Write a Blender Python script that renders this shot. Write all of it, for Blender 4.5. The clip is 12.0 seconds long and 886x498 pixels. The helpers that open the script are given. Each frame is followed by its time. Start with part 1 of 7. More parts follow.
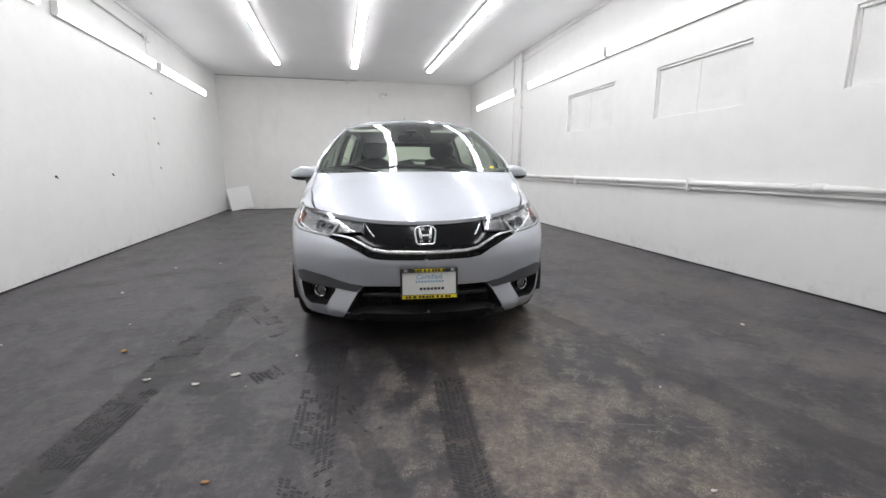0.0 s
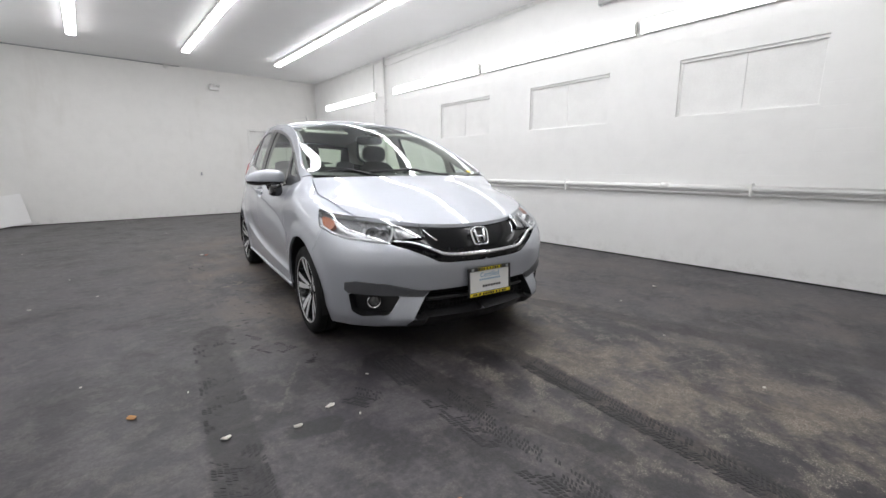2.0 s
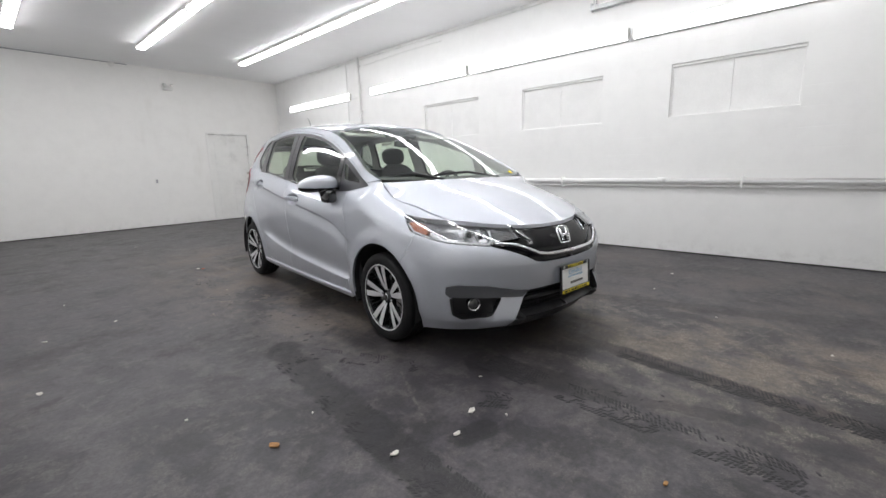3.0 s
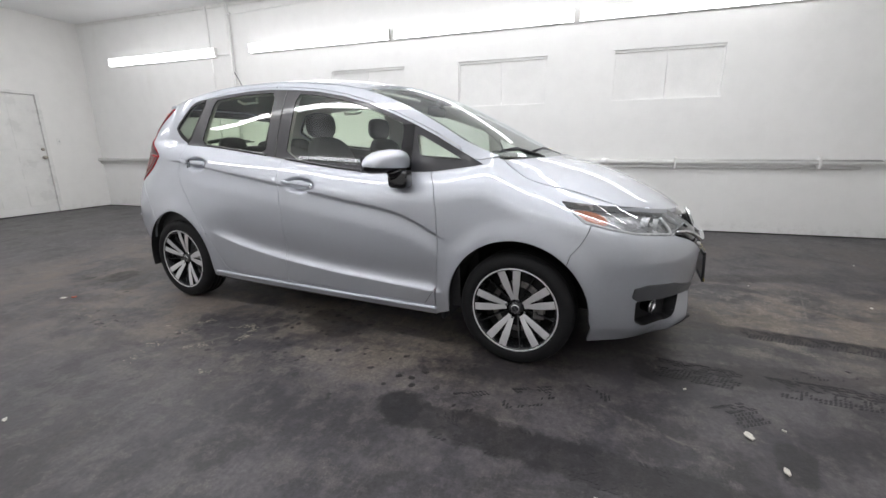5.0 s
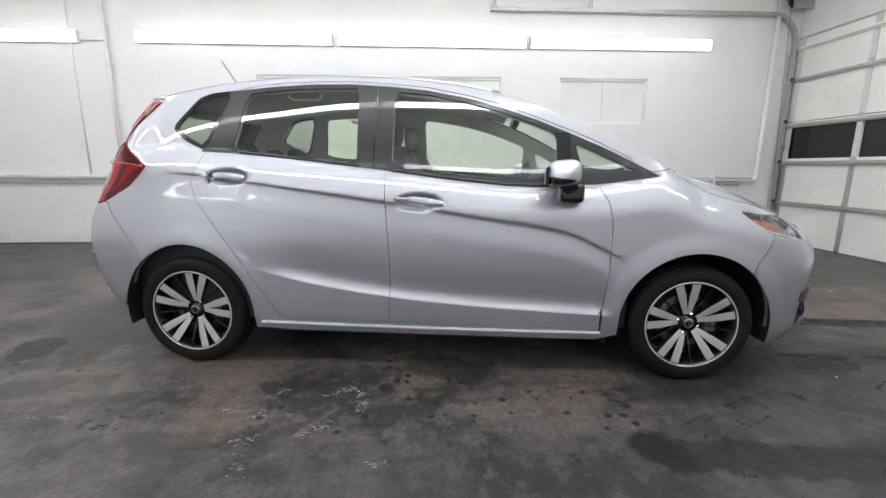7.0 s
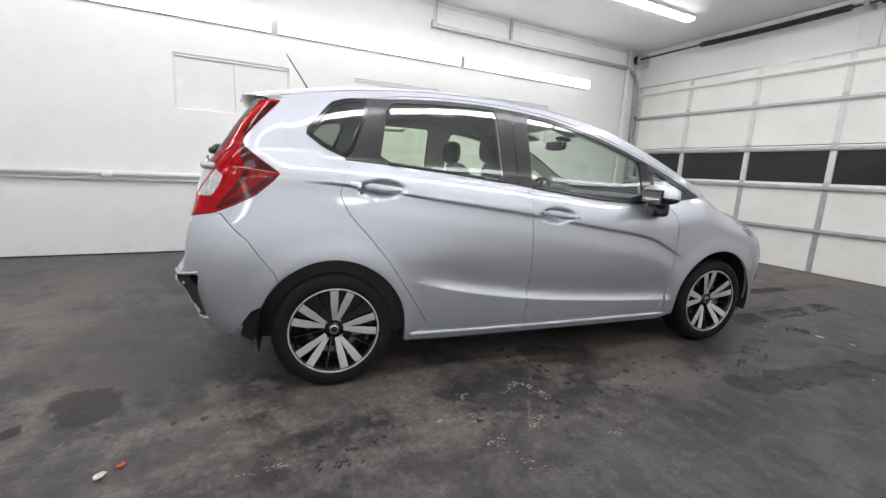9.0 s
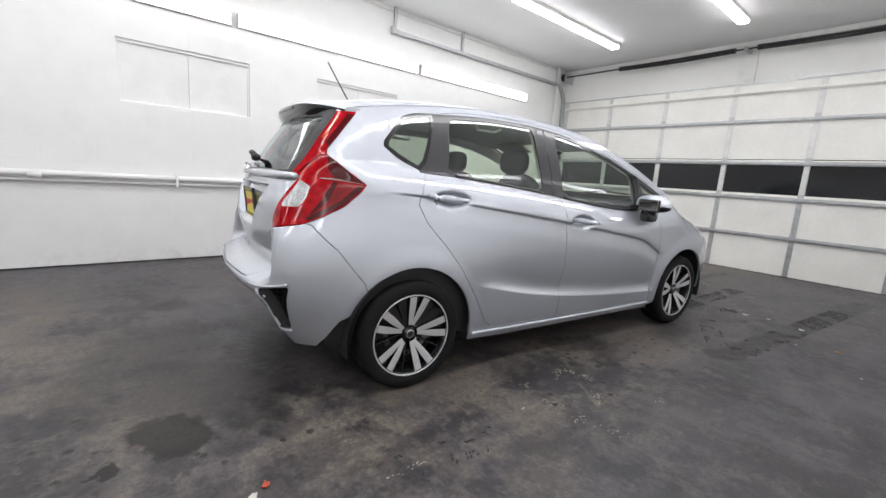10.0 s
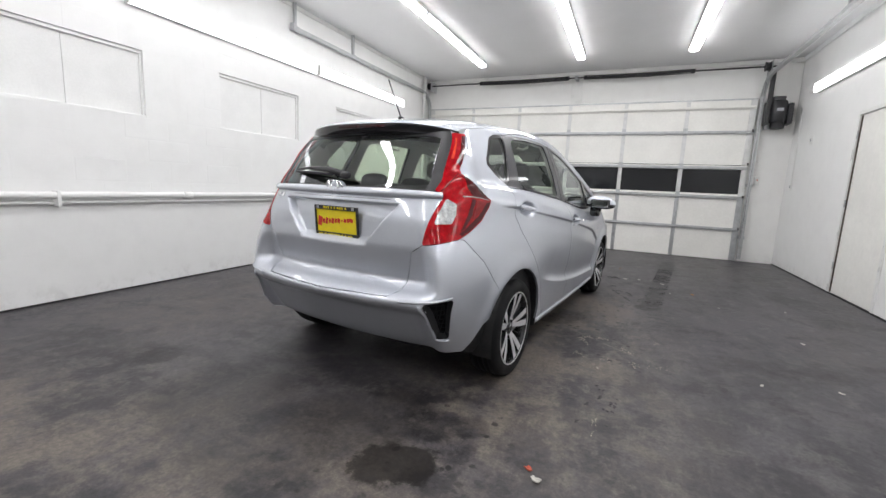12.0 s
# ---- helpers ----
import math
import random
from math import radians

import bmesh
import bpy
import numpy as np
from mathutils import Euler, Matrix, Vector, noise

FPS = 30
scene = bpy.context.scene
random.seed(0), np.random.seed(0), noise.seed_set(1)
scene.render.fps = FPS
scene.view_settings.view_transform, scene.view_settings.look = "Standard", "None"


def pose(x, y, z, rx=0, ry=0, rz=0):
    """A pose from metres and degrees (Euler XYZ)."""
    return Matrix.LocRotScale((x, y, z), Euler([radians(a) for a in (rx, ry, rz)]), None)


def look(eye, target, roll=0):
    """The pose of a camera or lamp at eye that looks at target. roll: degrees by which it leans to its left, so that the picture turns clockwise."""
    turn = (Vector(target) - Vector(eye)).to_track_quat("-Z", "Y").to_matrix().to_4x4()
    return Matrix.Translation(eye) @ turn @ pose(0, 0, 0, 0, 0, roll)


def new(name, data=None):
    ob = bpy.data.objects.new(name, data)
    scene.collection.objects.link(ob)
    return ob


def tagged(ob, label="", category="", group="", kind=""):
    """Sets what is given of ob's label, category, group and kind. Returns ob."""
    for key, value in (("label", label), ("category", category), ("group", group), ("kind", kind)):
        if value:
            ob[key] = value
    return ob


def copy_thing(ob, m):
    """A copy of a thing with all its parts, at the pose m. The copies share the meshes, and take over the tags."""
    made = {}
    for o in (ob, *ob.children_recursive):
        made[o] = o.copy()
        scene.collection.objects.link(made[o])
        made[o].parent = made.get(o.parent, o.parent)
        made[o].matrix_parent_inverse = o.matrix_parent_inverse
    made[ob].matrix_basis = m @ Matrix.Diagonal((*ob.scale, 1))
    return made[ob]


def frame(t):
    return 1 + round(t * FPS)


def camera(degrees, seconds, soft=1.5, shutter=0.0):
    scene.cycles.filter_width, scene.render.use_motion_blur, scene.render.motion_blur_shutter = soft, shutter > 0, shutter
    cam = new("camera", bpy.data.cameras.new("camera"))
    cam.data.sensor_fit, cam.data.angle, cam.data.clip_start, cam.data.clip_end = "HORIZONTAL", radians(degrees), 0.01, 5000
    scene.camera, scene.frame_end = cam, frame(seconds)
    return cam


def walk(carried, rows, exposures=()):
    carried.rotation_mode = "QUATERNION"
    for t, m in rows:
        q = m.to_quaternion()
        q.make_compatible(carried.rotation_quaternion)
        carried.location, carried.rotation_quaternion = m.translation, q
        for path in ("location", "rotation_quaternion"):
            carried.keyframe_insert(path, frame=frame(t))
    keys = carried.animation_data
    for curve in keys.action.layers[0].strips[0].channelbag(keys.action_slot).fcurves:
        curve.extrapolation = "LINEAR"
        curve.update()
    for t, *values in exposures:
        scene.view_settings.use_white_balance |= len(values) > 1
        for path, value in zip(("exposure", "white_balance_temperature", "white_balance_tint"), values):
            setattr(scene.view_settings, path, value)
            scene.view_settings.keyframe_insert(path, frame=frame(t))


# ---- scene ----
cam = camera(93.7, 12.0)
PATH = [
    (0, (0.139, 0.159, 1.043), (0.61, 2.066, 0.665), -0.2),
    (0.5, (-0.139, 0.219, 1.024), (0.473, 2.079, 0.618), 1.9),
    (1, (-0.455, 0.361, 1.038), (0.399, 2.132, 0.671), 3.4),
    (1.5, (-0.838, 0.447, 1.066), (0.224, 2.104, 0.708), 0.3),
    (2, (-1.152, 0.681, 1.064), (0.118, 2.181, 0.691), -0.1),
    (2.5, (-1.516, 0.968, 1.081), (-0.111, 2.344, 0.715), -0.1),
    (2.7, (-1.638, 1.076, 1.094), (-0.222, 2.440, 0.726), -0.7),
    (4.3, (-2.042, 2.400, 1.097), (-0.283, 3.221, 0.617), -0.6),
    (4.5, (-2.031, 2.572, 1.09), (-0.258, 3.362, 0.608), 0.2),
    (5, (-2.071, 3.015, 1.078), (-0.223, 3.616, 0.604), -0.6),
    (5.5, (-2.043, 3.403, 1.062), (-0.161, 3.877, 0.579), -0.8),
    (6, (-2.034, 3.785, 1.035), (-0.1, 4.071, 0.615), 0.3),
    (6.5, (-2.024, 4.196, 1.038), (-0.066, 4.284, 0.642), -0.2),
    (7, (-1.97, 4.57, 1.036), (-0.01, 4.475, 0.651), 0.1),
    (7.2, (-1.987, 4.732, 1.028), (-0.028, 4.535, 0.680), 0.2),
    (8.8, (-1.832, 6.042, 1.093), (-0.040, 5.224, 0.747), 2.7),
    (9, (-1.762, 6.21, 1.085), (-0.011, 5.316, 0.718), 2.8),
    (9.5, (-1.593, 6.598, 1.095), (0.053, 5.51, 0.768), 3.5),
    (10, (-1.441, 7.006, 1.101), (0.059, 5.728, 0.76), 3.8),
    (10.5, (-1.203, 7.337, 1.112), (0.116, 5.88, 0.742), 3.0),
    (11, (-0.996, 7.703, 1.113), (0.182, 6.12, 0.783), 2.9),
    (11.5, (-0.691, 7.951, 1.106), (0.321, 6.259, 0.769), 2.9),
    (12, (-0.357, 8.141, 1.113), (0.433, 6.329, 0.807), 2.5),
]
walk(cam, [(t, look(eye, target, roll)) for t, eye, target, roll in PATH])

# ---- light ----
world = bpy.data.worlds.new("night_outside")
world.use_nodes = True
world.node_tree.nodes["Background"].inputs[0].default_value = (0.010, 0.012, 0.018, 1)
world.node_tree.nodes["Background"].inputs[1].default_value = 0.3
scene.world = world
scene.view_settings.exposure = 0.69
LAMP = 11.5         # strength of the ceiling diffusers
LAMP_WALL = 3.2     # of the wall diffusers


# ---- materials ----
def nodes_of(name):
    m = bpy.data.materials.new(name)
    m.use_nodes = True
    nt = m.node_tree
    return m, nt, nt.nodes["Principled BSDF"]


def link(nt, a, b):
    nt.links.new(a, b)


def value(nt, op, a, b=None, c=None, clamp=False):
    n = nt.nodes.new("ShaderNodeMath")
    n.operation, n.use_clamp = op, clamp
    for i, v in enumerate((a, b, c)):
        if v is None:
            continue
        if isinstance(v, (int, float)):
            n.inputs[i].default_value = v
        else:
            link(nt, v, n.inputs[i])
    return n.outputs[0]


def vector(nt, op, a, b=None, scale=None):
    n = nt.nodes.new("ShaderNodeVectorMath")
    n.operation = op
    for i, v in enumerate((a, b)):
        if v is None:
            continue
        if isinstance(v, tuple):
            n.inputs[i].default_value = v
        else:
            link(nt, v, n.inputs[i])
    if scale is not None:
        if isinstance(scale, (int, float)):
            n.inputs["Scale"].default_value = scale
        else:
            link(nt, scale, n.inputs["Scale"])
    return n.outputs["Value"] if op in ("LENGTH", "DOT_PRODUCT", "DISTANCE") else n.outputs["Vector"]


def noise_of(nt, scale, detail=4.0, rough=0.55, where=None, stretch=None):
    if where is None:
        where = nt.nodes.new("ShaderNodeNewGeometry").outputs["Position"]
    if stretch:
        where = vector(nt, "MULTIPLY", where, stretch)
    n = nt.nodes.new("ShaderNodeTexNoise")
    n.inputs["Scale"].default_value, n.inputs["Detail"].default_value, n.inputs["Roughness"].default_value = scale, detail, rough
    link(nt, where, n.inputs["Vector"])
    return n.outputs["Fac"]


def spread(nt, v, lo, hi, a=0.0, b=1.0, smooth=True):
    n = nt.nodes.new("ShaderNodeMapRange")
    n.interpolation_type = "SMOOTHSTEP" if smooth else "LINEAR"
    link(nt, v, n.inputs["Value"])
    for key, x in (("From Min", lo), ("From Max", hi), ("To Min", a), ("To Max", b)):
        n.inputs[key].default_value = x
    return n.outputs["Result"]


def blend(nt, fac, a, b, mode="MIX"):
    n = nt.nodes.new("ShaderNodeMix")
    n.data_type, n.blend_type = "RGBA", mode
    for sock, v in ((n.inputs["Factor"], fac), (n.inputs["A"], a), (n.inputs["B"], b)):
        if isinstance(v, (int, float)):
            sock.default_value = v
        elif isinstance(v, tuple):
            sock.default_value = (*v, 1.0) if len(v) == 3 else v
        else:
            link(nt, v, sock)
    return n.outputs["Result"]


def relief(nt, bsdf, height, strength, distance):
    n = nt.nodes.new("ShaderNodeBump")
    n.inputs["Strength"].default_value, n.inputs["Distance"].default_value = strength, distance
    link(nt, height, n.inputs["Height"])
    link(nt, n.outputs["Normal"], bsdf.inputs["Normal"])


def surface(name, color, rough=0.5, metal=0.0, vary=0.12, coarse=2.5, fine=60.0, bump=0.15, depth=0.002, coat=0.0, rough_vary=0.1, own=False):
    """A plain material whose colour, gloss and relief vary at a coarse and a fine scale."""
    m, nt, b = nodes_of(name)
    where = nt.nodes.new("ShaderNodeTexCoord").outputs["Object"] if own else None
    big, small = noise_of(nt, coarse, 4, 0.6, where), noise_of(nt, fine, 3, 0.6, where)
    both = value(nt, "ADD", value(nt, "MULTIPLY", big, 0.65), value(nt, "MULTIPLY", small, 0.35))
    dark = tuple(c * (1 - vary) for c in color)
    light = tuple(min(1.0, c * (1 + vary * 0.6)) for c in color)
    link(nt, blend(nt, spread(nt, both, 0.3, 0.7), dark, light), b.inputs["Base Color"])
    link(nt, spread(nt, big, 0.3, 0.7, max(0.0, rough - rough_vary), min(1.0, rough + rough_vary)), b.inputs["Roughness"])
    b.inputs["Metallic"].default_value = metal
    b.inputs["Coat Weight"].default_value = coat
    b.inputs["Coat Roughness"].default_value = 0.04
    if bump:
        relief(nt, b, small, bump, depth)
    return m


def glowing(name, color, strength):
    m, nt, b = nodes_of(name)
    b.inputs["Base Color"].default_value = (0.85, 0.85, 0.85, 1)
    b.inputs["Emission Color"].default_value = (*color, 1)
    b.inputs["Emission Strength"].default_value = strength
    return m


def wall_paint(name, color, dirty):
    """White paint over block: brush dimples, faint grey scuffs, some grime in patches with drips."""
    m, nt, b = nodes_of(name)
    big, mid, fine = noise_of(nt, 0.7, 4), noise_of(nt, 5.0, 5, 0.65), noise_of(nt, 90.0, 3)
    drip = noise_of(nt, 3.0, 4, 0.6, None, (1.0, 1.0, 0.18))
    col = blend(nt, spread(nt, mid, 0.35, 0.75, 0.0, 0.5), color, tuple(c * 0.93 for c in color))
    col = blend(nt, spread(nt, value(nt, "MULTIPLY", big, drip), 0.30, 0.48, 0.0, dirty), col, (0.60, 0.58, 0.53))
    pos = nt.nodes.new("ShaderNodeNewGeometry").outputs["Position"]
    sep = nt.nodes.new("ShaderNodeSeparateXYZ")
    link(nt, pos, sep.inputs[0])
    splash = value(nt, "MULTIPLY", spread(nt, sep.outputs["Z"], 0.0, 0.22, 1.0, 0.0), spread(nt, noise_of(nt, 9.0, 5, 0.7), 0.45, 0.7))
    col = blend(nt, value(nt, "MULTIPLY", splash, 0.22), col, (0.30, 0.28, 0.26))
    link(nt, col, b.inputs["Base Color"])
    b.inputs["Roughness"].default_value = 0.42
    relief(nt, b, value(nt, "ADD", value(nt, "MULTIPLY", mid, 0.6), value(nt, "MULTIPLY", fine, 0.4)), 0.28, 0.004)
    return m


def segment_mask(nt, where, wobble, a, b, half, soft=0.5):
    """1 on the stretch from a to b of the floor, 0 past its half width."""
    ax, ay = a
    dx, dy = b[0] - ax, b[1] - ay
    rel = vector(nt, "SUBTRACT", where, (ax, ay, 0.0))
    k = value(nt, "DIVIDE", vector(nt, "DOT_PRODUCT", rel, (dx, dy, 0.0)), dx * dx + dy * dy + 1e-6, clamp=True)
    on = nt.nodes.new("ShaderNodeCombineXYZ")
    link(nt, value(nt, "MULTIPLY", k, dx), on.inputs[0])
    link(nt, value(nt, "MULTIPLY", k, dy), on.inputs[1])
    d = vector(nt, "DISTANCE", rel, on.outputs[0])
    d = value(nt, "ADD", d, wobble)
    return spread(nt, d, half * soft, half, 1.0, 0.0)


def floor_material():
    m, nt, b = nodes_of("worn_sealed_floor")
    pos = nt.nodes.new("ShaderNodeNewGeometry").outputs["Position"]
    flat = vector(nt, "MULTIPLY", pos, (1.0, 1.0, 0.0))
    big, mid, fine, grit = noise_of(nt, 0.55, 5, 0.6, flat), noise_of(nt, 3.2, 6, 0.68, flat), noise_of(nt, 22.0, 5, 0.7, flat), noise_of(nt, 140.0, 2, 0.6, flat)
    wobble = value(nt, "MULTIPLY", value(nt, "SUBTRACT", mid, 0.5), 0.10)
    ragged = value(nt, "MULTIPLY", value(nt, "SUBTRACT", fine, 0.5), 0.16)
    soft, cloud = noise_of(nt, 1.7, 6, 0.7, flat), noise_of(nt, 7.0, 6, 0.72, flat)
    col = blend(nt, spread(nt, mid, 0.40, 0.60), (0.042, 0.039, 0.046), (0.092, 0.085, 0.092))
    col = blend(nt, spread(nt, soft, 0.41, 0.52, 0.75, 0.0), col, (0.027, 0.0245, 0.028))
    col = blend(nt, spread(nt, cloud, 0.50, 0.62, 0.0, 0.6), col, (0.105, 0.097, 0.097))
    # sealer rubbed off to brownish aggregate where cars drive in and turn
    worn = segment_mask(nt, flat, value(nt, "MULTIPLY", wobble, 5.0), (0.8, -0.6), (1.1, 3.2), 1.15, 0.15)
    drive = worn
    worn = value(nt, "MAXIMUM", worn, value(nt, "MULTIPLY", segment_mask(nt, flat, value(nt, "MULTIPLY", wobble, 5.0), (2.7, 0.5), (3.0, 6.0), 1.1, 0.1), 0.35))
    worn = value(nt, "MAXIMUM", worn, value(nt, "MULTIPLY", segment_mask(nt, flat, value(nt, "MULTIPLY", wobble, 5.0), (0.3, 7.3), (2.4, 7.6), 1.3, 0.1), 0.75))
    worn = value(nt, "MAXIMUM", worn, value(nt, "MULTIPLY", segment_mask(nt, flat, value(nt, "MULTIPLY", wobble, 5.0), (0.0, 6.2), (0.1, 3.8), 1.1, 0.1), 0.85))
    patch = value(nt, "MULTIPLY", worn, spread(nt, value(nt, "ADD", value(nt, "MULTIPLY", soft, 0.65), value(nt, "MULTIPLY", cloud, 0.35)), 0.42, 0.58))
    col = blend(nt, value(nt, "MULTIPLY", patch, 0.9), col, (0.195, 0.164, 0.134))
    far = value(nt, "MULTIPLY", spread(nt, big, 0.48, 0.68), spread(nt, fine, 0.42, 0.62))
    col = blend(nt, value(nt, "MULTIPLY", far, 0.5), col, (0.098, 0.083, 0.070))
    # pale scratched aggregate
    fleck = value(nt, "MULTIPLY", spread(nt, grit, 0.52, 0.63), spread(nt, cloud, 0.47, 0.60))
    col = blend(nt, value(nt, "MULTIPLY", fleck, value(nt, "ADD", value(nt, "MULTIPLY", drive, 0.75), 0.12)), col, (0.34, 0.31, 0.26))
    col = blend(nt, spread(nt, fine, 0.35, 0.65, 0.35, 0.0), col, (0.020, 0.019, 0.021))
    # scuffs drawn out along the driving direction, and fine grain all over
    scuff = spread(nt, noise_of(nt, 9.0, 7, 0.78, flat, (1.0, 0.22, 1.0)), 0.55, 0.72)
    col = blend(nt, value(nt, "MULTIPLY", scuff, 0.35), col, (0.165, 0.150, 0.140))
    smear = spread(nt, noise_of(nt, 2.6, 7, 0.74, flat, (1.0, 0.5, 1.0)), 0.36, 0.49, 0.55, 0.0)
    col = blend(nt, smear, col, (0.026, 0.0235, 0.028))
    grain = spread(nt, noise_of(nt, 48.0, 6, 0.8, flat), 0.30, 0.70, 0.62, 1.36, False)
    col = blend(nt, 1.0, col, grain, "MULTIPLY")
    shaggy = value(nt, "ADD", wobble, value(nt, "MULTIPLY", value(nt, "SUBTRACT", cloud, 0.5), 0.10))
    # tyre streaks and dark oil
    dark = None
    for a, e, half, deep in STREAKS:
        k = value(nt, "MULTIPLY", segment_mask(nt, flat, shaggy, a, e, half * 1.1, 0.62), deep)
        dark = k if dark is None else value(nt, "MAXIMUM", dark, k)
    dark = value(nt, "MULTIPLY", dark, spread(nt, cloud, 0.30, 0.50, 0.62, 1.0))
    col = blend(nt, dark, col, (0.007, 0.0065, 0.0075))
    # droplets of oil and water near the car
    cell = nt.nodes.new("ShaderNodeTexVoronoi")
    cell.inputs["Scale"].default_value = 12.0
    link(nt, flat, cell.inputs["Vector"])
    drops = spread(nt, value(nt, "ADD", cell.outputs["Distance"], value(nt, "MULTIPLY", value(nt, "SUBTRACT", fine, 0.5), 0.5)), 0.16, 0.25, 1.0, 0.0)
    zone = None
    for a, e, half in DROPS:
        k = segment_mask(nt, flat, value(nt, "MULTIPLY", wobble, 3.0), a, e, half, 0.3)
        zone = k if zone is None else value(nt, "MAXIMUM", zone, k)
    drops = value(nt, "MULTIPLY", value(nt, "MULTIPLY", drops, zone), spread(nt, mid, 0.42, 0.50))
    col = blend(nt, value(nt, "MULTIPLY", drops, 0.9), col, (0.013, 0.012, 0.013))
    wet = None
    for a, e, half in WET:
        k = segment_mask(nt, flat, value(nt, "MULTIPLY", shaggy, 1.5), a, e, half, 0.7)
        wet = k if wet is None else value(nt, "MAXIMUM", wet, k)
    col = blend(nt, value(nt, "MULTIPLY", wet, 0.8), col, (0.012, 0.0105, 0.009))
    for a, e, half in SCRATCHES:
        k = value(nt, "MULTIPLY", segment_mask(nt, flat, value(nt, "MULTIPLY", ragged, 0.08), a, e, half, 0.3), spread(nt, fine, 0.42, 0.6))
        col = blend(nt, value(nt, "MULTIPLY", k, 0.4), col, (0.20, 0.185, 0.16))
    link(nt, col, b.inputs["Base Color"])
    rough = spread(nt, value(nt, "ADD", value(nt, "MULTIPLY", mid, 0.5), value(nt, "MULTIPLY", fine, 0.5)), 0.35, 0.65, 0.34, 0.52)
    rough = value(nt, "ADD", rough, value(nt, "MULTIPLY", patch, 0.14))
    rough = value(nt, "SUBTRACT", rough, value(nt, "MULTIPLY", wet, 0.06), clamp=True)
    link(nt, rough, b.inputs["Roughness"])
    link(nt, spread(nt, wet, 0.0, 1.0, 0.36, 0.22), b.inputs["Specular IOR Level"])
    h = value(nt, "ADD", value(nt, "MULTIPLY", fine, 0.6), value(nt, "MULTIPLY", grit, 0.4))
    relief(nt, b, value(nt, "MULTIPLY", h, value(nt, "SUBTRACT", 1.0, wet)), 0.35, 0.004)
    return m


# tyre streaks: start, end, half width, darkness
STREAKS = [
    ((-0.66, 3.62), (-0.83, 2.35), 0.105, 0.66), ((-0.83, 2.35), (-1.06, 0.50), 0.11, 0.66),
    ((0.68, 2.35), (0.57, 1.60), 0.085, 0.66), ((0.57, 1.60), (0.40, 0.10), 0.085, 0.56),
    ((0.02, 2.60), (0.10, 1.95), 0.12, 0.62), ((0.10, 1.95), (0.28, 1.30), 0.05, 0.45),
    ((1.45, 3.10), (1.75, 1.90), 0.10, 0.42), ((1.75, 1.90), (2.15, 0.50), 0.12, 0.40),
    ((2.10, 4.40), (2.60, 2.20), 0.13, 0.22), ((-0.61, 2.26), (-0.49, 2.21), 0.060, 0.6),
    ((-0.61, 3.70), (-0.66, 3.66), 0.105, 0.85), ((0.80, 6.70), (0.62, 6.55), 0.30, 0.45),
    ((2.17, 6.63), (2.22, 6.60), 0.13, 0.6), ((0.12, 4.55), (0.0, 4.35), 0.14, 0.55),
    ((-2.0, 4.6), (-1.4, 5.0), 0.14, 0.22), ((0.45, 3.3), (0.75, 2.5), 0.45, 0.55), ((-0.9, 3.0), (-0.55, 2.25), 0.05, 0.30),
    ((0.2, 6.42), (0.35, 6.55), 0.09, 0.4), ((0.9, 6.95), (1.5, 6.75), 0.35, 0.35),
]
# tread prints: start, end, half width, share that is left
TREADS = [
    ((-0.68, 3.55), (-0.83, 2.35), 0.095, 0.46), ((-0.83, 2.35), (-0.98, 1.20), 0.095, 0.58), ((0.62, 2.05), (0.46, 0.80), 0.070, 0.75),
    ((0.01, 2.20), (-0.04, 1.10), 0.090, 0.60), ((-0.31, 2.38), (-0.22, 2.22), 0.075, 0.90), ((-0.56, 3.52), (-0.22, 2.76), 0.075, 0.50),
    ((-0.27, 6.36), (-0.38, 5.60), 0.075, 0.44), ((0.06, 2.62), (0.01, 2.20), 0.100, 0.80), ((0.10, 2.20), (0.24, 1.60), 0.050, 0.40),
]
DROPS = [((0.0, 4.6), (-0.45, 3.9), 0.55), ((0.25, 6.5), (0.5, 7.2), 0.45), ((-0.45, 4.6), (-0.3, 5.4), 0.30)]
WET = [((0.44, 6.84), (0.34, 6.78), 0.145), ((0.27, 7.02), (0.28, 7.03), 0.045)]
SCRATCHES = [((0.92, 1.60), (1.60, 1.37), 0.009), ((-0.35, 2.9), (-0.62, 2.45), 0.012), ((-0.25, 4.9), (-0.05, 4.75), 0.02), ((-0.5, 5.1), (-0.3, 4.95), 0.015),
             ((0.15, 2.62), (0.02, 2.60), 0.03), ((3.3, 7.6), (2.6, 8.4), 0.02)]

M_FLOOR = floor_material()
M_WALL = wall_paint("white_block_paint", (0.86, 0.86, 0.85), 0.16)
M_SMOOTH = wall_paint("white_plaster_paint", (0.85, 0.845, 0.825), 0.22)
M_CEIL = surface("grey_white_ceiling_paint", (0.90, 0.905, 0.91), 0.5, vary=0.05, coarse=0.8, fine=45, bump=0.12)
M_TRIM = surface("white_gloss_paint", (0.80, 0.80, 0.78), 0.35, vary=0.06, coarse=4, bump=0.06)
M_BOARD = surface("white_painted_board", (0.84, 0.84, 0.83), 0.5, vary=0.06, coarse=3, bump=0.12)
M_DOOR = surface("cream_steel_paint", (0.87, 0.86, 0.82), 0.38, vary=0.07, coarse=2.0, fine=25, bump=0.05)
M_GALV = surface("galvanised_steel", (0.52, 0.53, 0.54), 0.42, metal=0.8, vary=0.25, coarse=14, fine=90, bump=0.05)
M_STILE = surface("pale_galvanised_stile", (0.70, 0.70, 0.69), 0.45, metal=0.3, vary=0.15, coarse=10, bump=0.05)
